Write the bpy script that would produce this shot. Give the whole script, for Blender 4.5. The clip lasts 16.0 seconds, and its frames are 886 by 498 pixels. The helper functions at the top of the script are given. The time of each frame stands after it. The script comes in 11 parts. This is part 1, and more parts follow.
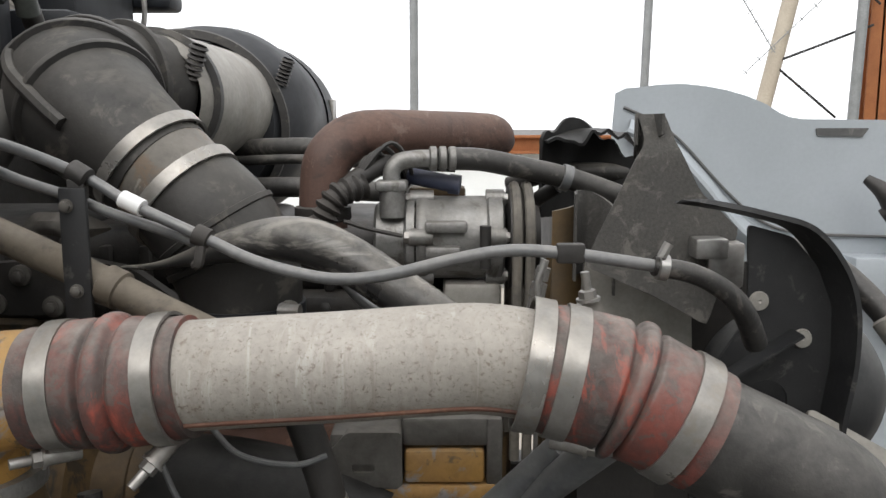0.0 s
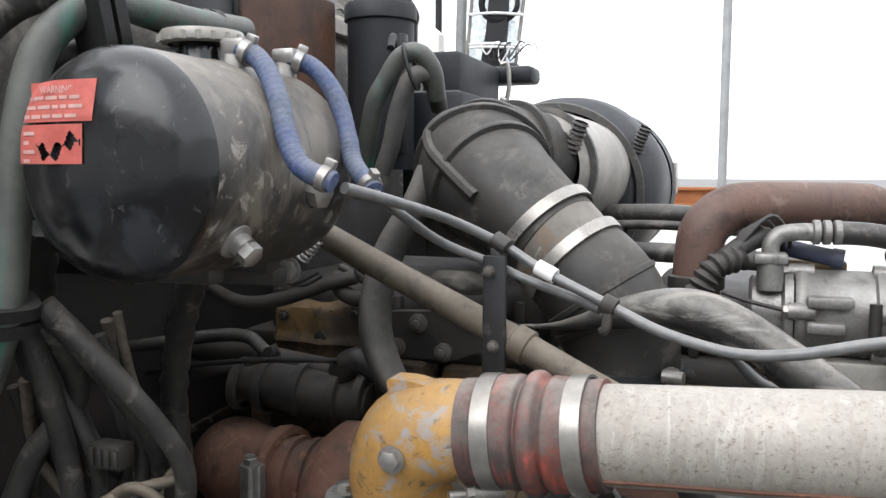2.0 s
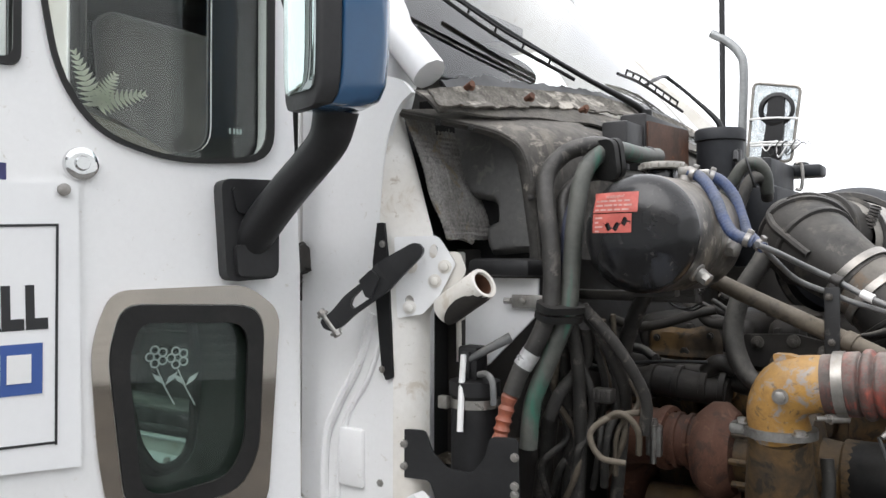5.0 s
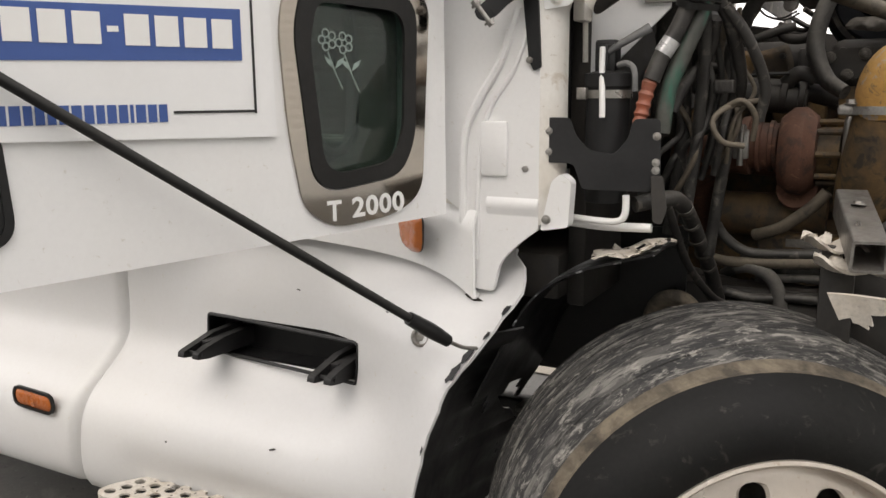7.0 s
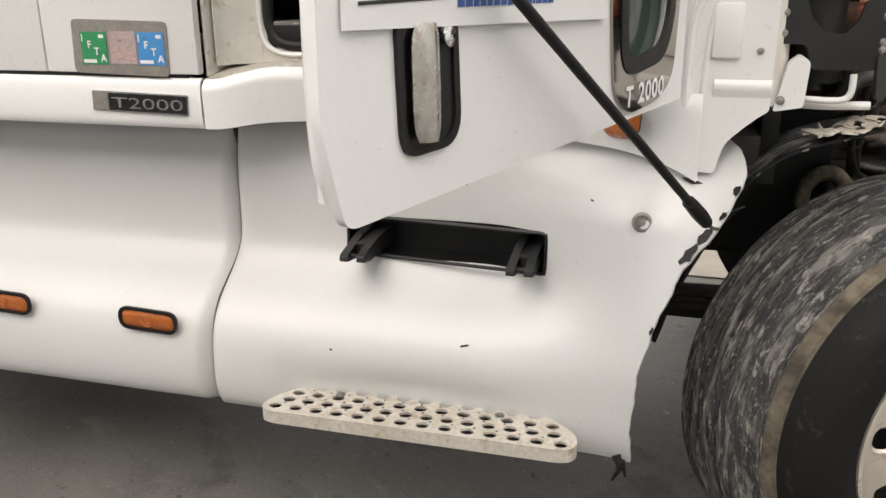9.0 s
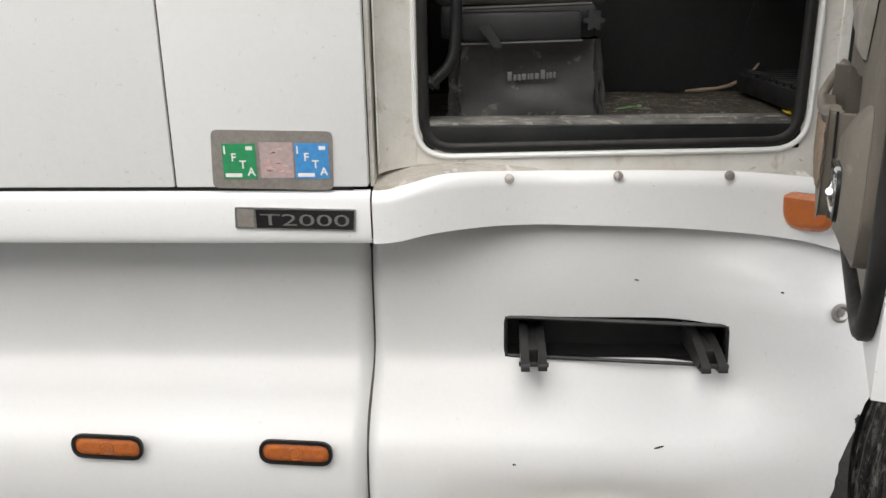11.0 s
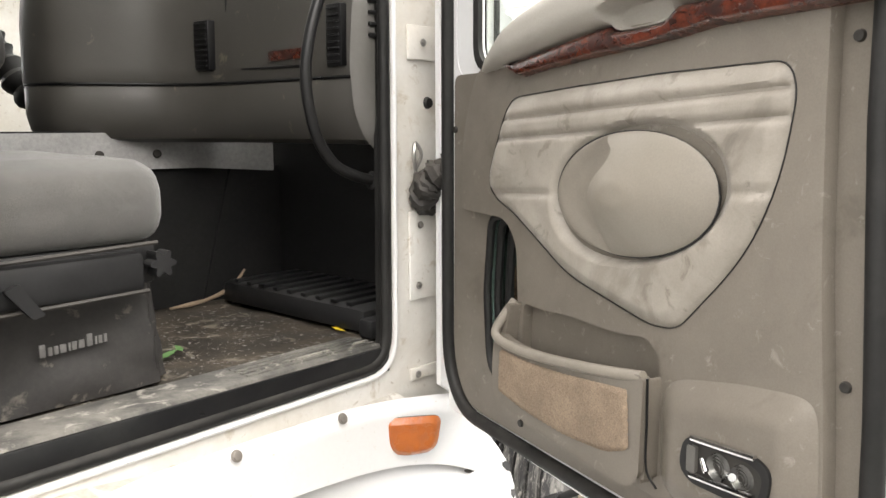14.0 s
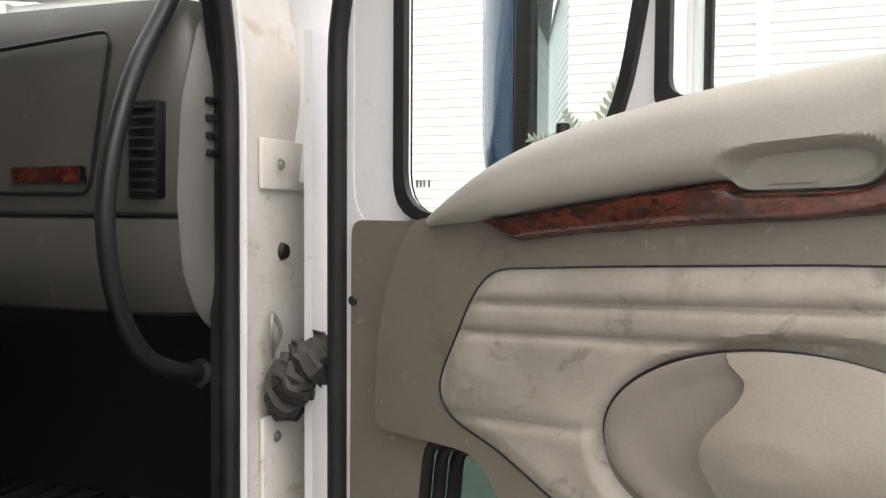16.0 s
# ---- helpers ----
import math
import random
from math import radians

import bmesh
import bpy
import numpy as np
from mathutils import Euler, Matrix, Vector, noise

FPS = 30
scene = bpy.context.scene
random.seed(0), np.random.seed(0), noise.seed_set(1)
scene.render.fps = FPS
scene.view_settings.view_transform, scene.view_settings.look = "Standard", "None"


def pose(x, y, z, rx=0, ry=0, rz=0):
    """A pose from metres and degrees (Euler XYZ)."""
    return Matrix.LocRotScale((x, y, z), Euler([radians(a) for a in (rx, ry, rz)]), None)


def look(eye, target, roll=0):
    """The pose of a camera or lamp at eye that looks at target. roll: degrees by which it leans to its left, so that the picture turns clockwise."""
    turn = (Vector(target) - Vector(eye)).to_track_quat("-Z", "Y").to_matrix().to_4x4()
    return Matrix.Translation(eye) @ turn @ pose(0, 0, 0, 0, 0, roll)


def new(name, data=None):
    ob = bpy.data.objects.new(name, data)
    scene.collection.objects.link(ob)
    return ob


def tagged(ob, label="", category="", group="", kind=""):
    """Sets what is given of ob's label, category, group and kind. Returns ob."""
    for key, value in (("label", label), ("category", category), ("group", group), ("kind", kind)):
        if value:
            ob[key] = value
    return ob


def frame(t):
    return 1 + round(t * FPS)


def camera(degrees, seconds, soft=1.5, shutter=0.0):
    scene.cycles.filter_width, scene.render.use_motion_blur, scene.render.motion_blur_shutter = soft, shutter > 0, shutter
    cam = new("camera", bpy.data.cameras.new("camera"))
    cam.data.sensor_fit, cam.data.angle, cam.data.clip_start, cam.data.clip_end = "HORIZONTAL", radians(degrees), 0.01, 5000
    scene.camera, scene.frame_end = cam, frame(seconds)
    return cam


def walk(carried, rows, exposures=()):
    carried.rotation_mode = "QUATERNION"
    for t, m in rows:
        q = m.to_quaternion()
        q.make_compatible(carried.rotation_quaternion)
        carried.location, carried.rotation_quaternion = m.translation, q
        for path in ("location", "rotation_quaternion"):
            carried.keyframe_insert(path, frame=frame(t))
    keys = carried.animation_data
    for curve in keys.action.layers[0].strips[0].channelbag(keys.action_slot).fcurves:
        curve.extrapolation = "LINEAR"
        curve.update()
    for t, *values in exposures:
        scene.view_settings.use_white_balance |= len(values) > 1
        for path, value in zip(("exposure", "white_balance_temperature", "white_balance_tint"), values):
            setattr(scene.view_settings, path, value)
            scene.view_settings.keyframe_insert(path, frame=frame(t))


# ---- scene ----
cam = camera(56.7, 16.0)
METRES, EYE, TILT, LEAN, TURN = 5.0, 1.73, -8.6, 0.0, 0.0
ROWS = [
    (0.0, 0.0, 0.0, 0.0, 0.0, 0.0, -0.0),
    (0.5, -0.0046, -0.0008, 0.001, 4.76, 0.8, -0.75),
    (1.0, -0.0097, -0.0045, 0.0021, 9.55, 1.26, -1.55),
    (1.5, -0.0148, -0.0102, 0.0032, 14.43, 1.92, -2.28),
    (2.0, -0.02, -0.0154, 0.0037, 19.78, 2.8, -3.11),
    (2.5, -0.0245, -0.0221, 0.0051, 25.55, 3.89, -3.96),
    (3.0, -0.028, -0.0316, 0.0055, 31.17, 5.2, -4.7),
    (3.5, -0.0255, -0.0516, 0.0011, 33.7, 6.26, -5.06),
    (6.0, -0.0114, -0.2214, -0.0574, 34.82, 7.59, -5.09),
    (6.5, -0.043, -0.226, -0.0769, 33.37, 3.67, -4.67),
    (7.0, -0.0808, -0.2235, -0.0898, 28.1, -2.96, -3.67),
    (7.5, -0.1153, -0.25, -0.099, 21.62, -7.19, -2.8),
    (8.0, -0.1503, -0.2732, -0.1017, 18.53, -8.8, -2.52),
    (8.5, -0.1927, -0.2764, -0.1045, 17.33, -9.5, -2.27),
    (9.0, -0.2365, -0.2821, -0.1004, 15.75, -9.64, -1.88),
    (11.5, -0.4313, -0.2837, -0.0532, -4.84, -8.01, 1.41),
    (12.0, -0.4547, -0.2732, -0.0444, -15.24, -5.85, 2.78),
    (12.5, -0.4655, -0.2417, -0.0325, -23.03, -4.44, 3.88),
    (13.0, -0.4801, -0.2148, -0.0236, -31.29, -3.55, 4.88),
    (13.5, -0.5011, -0.1881, -0.0144, -40.8, -3.0, 5.82),
    (14.0, -0.4998, -0.1605, -0.0083, -48.08, -2.77, 6.6),
    (14.5, -0.4837, -0.1281, -0.001, -53.57, -2.25, 7.07),
    (15.0, -0.4727, -0.096, 0.0061, -60.54, -2.1, 7.45),
    (15.5, -0.4646, -0.0624, 0.0169, -67.86, -2.15, 7.7),
    (16.0, -0.4447, -0.047, 0.0309, -70.19, 0.21, 7.73),
]
walk(cam, [(t, pose(0, 0, EYE, TILT, LEAN, TURN) @ pose(METRES * x, METRES * y, METRES * z, 90 + pitch, roll, yaw)) for t, x, y, z, yaw, pitch, roll in ROWS],
     [(0.0, 0.07, 6450, 10), (1.0, 0.34, 6300, 10), (2.0, 0.68, 6200, 11), (3.5, 0.90, 6200, 11), (6.0, 0.30, 6600, 12), (7.0, 0.34, 7000, 13), (8.0, 0.54, 7100, 12), (9.0, 0.40, 7050, 12), (11.5, 0.50, 6600, 10),
      (12.5, 0.72, 6600, 10), (13.5, 1.1, 6900, 11), (14.5, 1.60, 6850, 11), (15.0, 1.56, 6850, 12), (15.5, 1.34, 6850, 12), (16.0, 1.02, 6800, 13)])
# ---------------------------------------------------------------- light: a bright overcast sky
world = bpy.data.worlds.new("overcast_sky")
scene.world = world
world.use_nodes = True
wn, wl = world.node_tree.nodes, world.node_tree.links
wn.clear()
sky = wn.new("ShaderNodeTexSky")
sky.sky_type, sky.sun_disc = "NISHITA", False
sky.sun_elevation, sky.sun_rotation = radians(47), radians(192)
sky.air_density, sky.dust_density, sky.ozone_density = 2.0, 6.0, 1.0
haze = wn.new("ShaderNodeHueSaturation")
haze.inputs["Saturation"].default_value = 0.12
haze.inputs["Value"].default_value = 1.0
back = wn.new("ShaderNodeBackground")
back.inputs["Strength"].default_value = 0.15
wout = wn.new("ShaderNodeOutputWorld")
veil = wn.new("ShaderNodeMix")  # thick even cloud over a little of the clear sky
veil.data_type = "RGBA"
veil.inputs[0].default_value = 0.85
veil.inputs[7].default_value = (10.5, 10.6, 10.8, 1)
wl.new(sky.outputs[0], haze.inputs["Color"])
wl.new(haze.outputs[0], veil.inputs[6])
wl.new(veil.outputs[2], back.inputs["Color"])
wl.new(back.outputs[0], wout.inputs["Surface"])
sun = new("sun", bpy.data.lights.new("sun", "SUN"))
sun.data.energy, sun.data.angle, sun.data.color = 1.3, radians(60), (1.0, 0.97, 0.93)
sun.matrix_world = look((0, 0, 10), (0.7, 3.4, 6.3))

# ---------------------------------------------------------------- shaping helpers
WORLD = {}


def thing(name, base, label, category, group="", kind=""):
    """An empty at the base of a thing, under which its parts hang."""
    ob = new(name)
    ob.empty_display_size = 0.05
    ob.location = base
    WORLD[ob.name] = Matrix.Translation(base)
    return tagged(ob, label, category, group, kind)


def finish(bm, name, material, angle=38):
    bmesh.ops.recalc_face_normals(bm, faces=bm.faces)
    me = bpy.data.meshes.new(name)
    bm.to_mesh(me)
    bm.free()
    me.materials.append(material)
    me.shade_smooth()
    me.set_sharp_from_angle(angle=radians(angle))
    return me


def part(name, bm, material, parent, label="", angle=38):
    """One mesh object under a thing or under a part; the mesh is in world coordinates."""
    ob = new(name, finish(bm, name, material, angle))
    ob.parent = parent
    ob.matrix_parent_inverse = WORLD[parent.name].inverted()
    WORLD[ob.name] = Matrix.Identity(4)
    return tagged(ob, label)


def solo(name, bm, material, label, category, group="", kind="", angle=38):
    """A thing that is one mesh, with its origin at its base."""
    low = min(v.co.z for v in bm.verts)
    mid = Vector((sum(v.co.x for v in bm.verts) / len(bm.verts), sum(v.co.y for v in bm.verts) / len(bm.verts), low))
    bmesh.ops.translate(bm, verts=bm.verts, vec=-mid)
    ob = new(name, finish(bm, name, material, angle))
    ob.location = mid
    WORLD[ob.name] = Matrix.Translation(mid)
    return tagged(ob, label, category, group, kind)


def frame_of(origin, ahead, up=(0, 0, 1)):
    """A matrix whose z runs along ahead, with its y as near to up as can be."""
    z = Vector(ahead).normalized()
    y = Vector(up)
    if abs(z.dot(y.normalized())) > 0.97:
        y = Vector((0, 1, 0)) if abs(z.y) < 0.9 else Vector((1, 0, 0))
    x = y.cross(z).normalized()
    y = z.cross(x)
    m = Matrix((x, y, z)).transposed().to_4x4()
    m.translation = Vector(origin)
    return m


def box(bm, lo, hi, bevel=0.0, m=None, seg=2):
    c = [(a + b) / 2 for a, b in zip(lo, hi)]
    s = [abs(b - a) for a, b in zip(lo, hi)]
    r = bmesh.ops.create_cube(bm, size=1, matrix=(m or Matrix()) @ Matrix.Translation(c) @ Matrix.Diagonal((*s, 1)))
    if bevel:
        es = list({e for v in r["verts"] for e in v.link_edges})
        bmesh.ops.bevel(bm, geom=es, offset=min(bevel, min(s) * 0.45), segments=seg, affect="EDGES", profile=0.5, clamp_overlap=True)
    return bm


def smooth_path(pts, steps=6):
    """A Catmull-Rom line through the points; each point may carry more than three numbers."""
    return [tuple(float(v) for v in q) for q in _smooth(pts, steps)]


def _smooth(pts, steps):
    p = [np.array(q, float) for q in pts]
    if len(p) < 3 or steps < 2:
        return p
    p = [2 * p[0] - p[1], *p, 2 * p[-1] - p[-2]]
    out = []
    for i in range(1, len(p) - 2):
        for k in range(steps):
            t = k / steps
            out.append(0.5 * (2 * p[i] + (p[i + 1] - p[i - 1]) * t + (2 * p[i - 1] - 5 * p[i] + 4 * p[i + 1] - p[i + 2]) * t * t
                              + (3 * p[i] - p[i - 1] - 3 * p[i + 1] + p[i + 2]) * t ** 3))
    out.append(p[-2])
    return out


def tube(bm, pts, r, n=12, steps=6, flat=1.0, caps=True, wall=0.0):
    """A pipe along a smooth line. r: one radius, or one for each point. flat: height over width."""
    rr = [r] * len(pts) if isinstance(r, (int, float)) else r
    line = smooth_path([(*p, q) for p, q in zip(pts, rr)], steps)
    pos, rad = [Vector(q[:3]) for q in line], [q[3] for q in line]
    side, rings = None, []
    for i, c in enumerate(pos):
        d = (pos[min(i + 1, len(pos) - 1)] - pos[max(i - 1, 0)]).normalized()
        if side is None:
            side = d.cross(Vector((0, 0, 1)) if abs(d.z) < 0.9 else Vector((1, 0, 0))).normalized()
        side = (side - d * side.dot(d)).normalized()
        up = d.cross(side)
        rings.append([bm.verts.new(c + rad[i] * (side * math.cos(a) + up * flat * math.sin(a))) for a in (2 * math.pi * k / n for k in range(n))])
    for a, b in zip(rings, rings[1:]):
        for k in range(n):
            bm.faces.new((a[k], a[(k + 1) % n], b[(k + 1) % n], b[k]))
    if caps:
        bm.faces.new(rings[0][::-1])
        bm.faces.new(rings[-1])
    return bm


def lathe(bm, profile, m, n=32, a0=0.0, a1=360.0):
    """Turns a profile of (radius, height) about the local z of m."""
    full = abs(a1 - a0) >= 359.9
    k = n if full else n + 1
    rings = []
    for r, h in profile:
        if r < 1e-6:
            rings.append([bm.verts.new(m @ Vector((0, 0, h)))])
        else:
            rings.append([bm.verts.new(m @ Vector((r * math.cos(a), r * math.sin(a), h))) for a in (radians(a0 + (a1 - a0) * i / n) for i in range(k))])
    for a, b in zip(rings, rings[1:]):
        for i in range(n):
            j = (i + 1) % k
            q = [*([a[0]] if len(a) == 1 else [a[i], a[j]]), *([b[0]] if len(b) == 1 else [b[j], b[i]])]
            if len(q) > 2:
                bm.faces.new(q)
    return bm


def rod(bm, a, b, r, n=12, r2=None):
    a, b = Vector(a), Vector(b)
    return lathe(bm, [(0, 0), (r, 0), (r if r2 is None else r2, (b - a).length), (0, (b - a).length)], frame_of(a, b - a), n)


def bolt(bm, at, along, r=0.009, h=0.008, stud=0.0):
    """A hexagon head on a washer, with a stud if asked."""
    m = frame_of(at, along)
    lathe(bm, [(0, 0), (r * 1.35, 0), (r * 1.35, h * 0.25), (0, h * 0.25)], m, 14)
    lathe(bm, [(0, h * 0.25), (r, h * 0.25), (r, h * 0.9), (r * 0.8, h), (0, h)], m, 6)
    if stud:
        lathe(bm, [(r * 0.5, h), (r * 0.5, h + stud), (0, h + stud)], m, 10)
    return bm


def rounded(pts, r=0.02, k=4):
    """A polygon with its corners rounded; a point may carry its own radius as a third number."""
    out, n = [], len(pts)
    for i in range(n):
        p = Vector(pts[i][:2])
        q = pts[i][2] if len(pts[i]) > 2 else r
        a, b = Vector(pts[i - 1][:2]) - p, Vector(pts[(i + 1) % n][:2]) - p
        la, lb = min(q, a.length * 0.48), min(q, b.length * 0.48)
        if la < 1e-5:
            out.append(tuple(p))
            continue
        s, e = p + a.normalized() * la, p + b.normalized() * lb
        for j in range(k + 1):
            t = j / k
            out.append(tuple(s * (1 - t) ** 2 + p * 2 * t * (1 - t) + e * t * t))
    return out


def prism(bm, outline, m, depth, holes=()):
    """A plate: a flat outline with holes in the local xy plane of m, extruded along its z."""
    loops = [list(outline), *[list(h) for h in holes]]
    base = [[bm.verts.new(m @ Vector((a, b, 0))) for a, b in lp] for lp in loops]
    edges = [bm.edges.new((vs[i], vs[(i + 1) % len(vs)])) for vs in base for i in range(len(vs))]
    if holes:
        r = bmesh.ops.triangle_fill(bm, edges=edges, use_beauty=True)
        faces = [g for g in r["geom"] if isinstance(g, bmesh.types.BMFace)]
    else:
        faces = [bm.faces.new(base[0])]
    shift = m.to_3x3() @ Vector((0, 0, depth))
    top = {v: bm.verts.new(v.co + shift) for vs in base for v in vs}
    for f in faces:
        bm.faces.new([top[v] for v in reversed(f.verts)])
    for vs in base:
        for i in range(len(vs)):
            a, b = vs[i], vs[(i + 1) % len(vs)]
            bm.faces.new((a, b, top[b], top[a]))
    return bm


def plateau(bm, outline, m, depth, edge, holes=()):
    """A plate like prism(), with the outer edge of its far face rounded off."""
    prism(bm, outline, m, depth, holes)
    bm.normal_update()
    bm.verts.ensure_lookup_table()
    back = m.inverted()
    ring = {(round(a, 5), round(b, 5)) for a, b in outline}
    top = {v for v in bm.verts if abs((back @ v.co).z - depth) < 1e-5 and (round((back @ v.co).x, 5), round((back @ v.co).y, 5)) in ring}
    es = [e for e in bm.edges if e.verts[0] in top and e.verts[1] in top and any(abs(f.normal.dot(m.to_3x3() @ Vector((0, 0, 1)))) < 0.5 for f in e.link_faces)]
    bmesh.ops.bevel(bm, geom=es, offset=edge, segments=3, affect="EDGES", profile=0.5, clamp_overlap=True)
    return bm


def sheet(bm, f, nu, nv, skip=None):
    """A grid surface f(u, v) -> place, u and v from 0 to 1; skip(u, v) leaves cells out."""
    g = [[bm.verts.new(f(i / nu, j / nv)) for j in range(nv + 1)] for i in range(nu + 1)]
    for i in range(nu):
        for j in range(nv):
            if skip is None or not skip((i + 0.5) / nu, (j + 0.5) / nv):
                bm.faces.new((g[i][j], g[i + 1][j], g[i + 1][j + 1], g[i][j + 1]))
    if skip:
        for v in [v for row in g for v in row if not v.link_faces]:
            bm.verts.remove(v)
    return bm


def thicken(bm, d):
    """Gives an open sheet a thickness."""
    bmesh.ops.recalc_face_normals(bm, faces=bm.faces)
    bmesh.ops.solidify(bm, geom=list(bm.faces), thickness=d)
    return bm


def inside(p, poly):
    x, y, hit = p[0], p[1], False
    for i in range(len(poly)):
        (x1, y1), (x2, y2) = poly[i - 1][:2], poly[i][:2]
        if (y1 > y) != (y2 > y) and x < (x2 - x1) * (y - y1) / (y2 - y1) + x1:
            hit = not hit
    return hit


def nearest(p, poly):
    best, at = 1e9, p
    p = Vector(p)
    for i in range(len(poly)):
        a, b = Vector(poly[i - 1][:2]), Vector(poly[i][:2])
        t = max(0.0, min(1.0, (p - a).dot(b - a) / max((b - a).length_squared, 1e-12)))
        q = a + (b - a) * t
        if (p - q).length < best:
            best, at = (p - q).length, q
    return best, (at[0], at[1])


def relief(bm, poly, m, height, cell=0.01):
    """A cushion-like surface over a polygon in the local xy plane of m: height(a, b, distance to the edge)."""
    xs, ys = [p[0] for p in poly], [p[1] for p in poly]
    nx, ny = max(2, math.ceil((max(xs) - min(xs)) / cell)), max(2, math.ceil((max(ys) - min(ys)) / cell))
    at = lambda i, j: (min(xs) + (max(xs) - min(xs)) * i / nx, min(ys) + (max(ys) - min(ys)) * j / ny)
    cells = [(i, j) for i in range(nx) for j in range(ny) if inside(at(i + 0.5, j + 0.5), poly)]
    have = set(cells)
    vs = {}
    for i, j in cells:
        for a, b in ((i, j), (i + 1, j), (i + 1, j + 1), (i, j + 1)):
            if (a, b) in vs:
                continue
            rim = any((a - s, b - t) not in have for s in (0, 1) for t in (0, 1))
            p = at(a, b)
            d, q = nearest(p, poly)
            if rim:
                p, d = q, 0.0
            vs[a, b] = bm.verts.new(m @ Vector((p[0], p[1], height(p[0], p[1], d))))
    for i, j in cells:
        q = [vs[i, j], vs[i + 1, j], vs[i + 1, j + 1], vs[i, j + 1]]
        if len({tuple(round(c, 6) for c in v.co) for v in q}) == 4:
            bm.faces.new(q)
    return bm


def oval(cx, cy, rx, ry, n=32, turn=0.0):
    c, s = math.cos(radians(turn)), math.sin(radians(turn))
    return [(cx + rx * math.cos(a) * c - ry * math.sin(a) * s, cy + rx * math.cos(a) * s + ry * math.sin(a) * c) for a in (2 * math.pi * i / n for i in range(n))]


def text_mesh(bm, words, m, height, depth=0.001, bold=0.0, width=None, align="LEFT"):
    """Raised letters in the local xy plane of m, with the built-in font. width: stretched to that."""
    cu = bpy.data.curves.new("letters", "FONT")
    cu.body, cu.size, cu.extrude, cu.offset, cu.resolution_u, cu.align_x = words, 1.0, 0.0, bold, 3, align
    cu.space_character = 1 + 2.2 * bold
    ob = bpy.data.objects.new("letters", cu)
    scene.collection.objects.link(ob)
    me = bpy.data.meshes.new_from_object(ob.evaluated_get(bpy.context.evaluated_depsgraph_get()))
    xs = [v.co.x for v in me.vertices]
    k = height / 0.7
    kx = width / (max(xs) - min(xs)) if width else k
    x0 = min(xs) if align == "LEFT" else 0
    vs = [bm.verts.new(m @ Vector(((v.co.x - x0) * kx, v.co.y * k, depth))) for v in me.vertices]
    for p in me.polygons:
        try:
            bm.faces.new([vs[i] for i in p.vertices])
        except ValueError:
            pass
    bpy.data.objects.remove(ob)
    bpy.data.meshes.remove(me)
    return bm


def B():
    return bmesh.new()


def along(table, z):
    t = sorted(table)
    return float(np.interp(z, [a for a, _ in t], [b for _, b in t]))


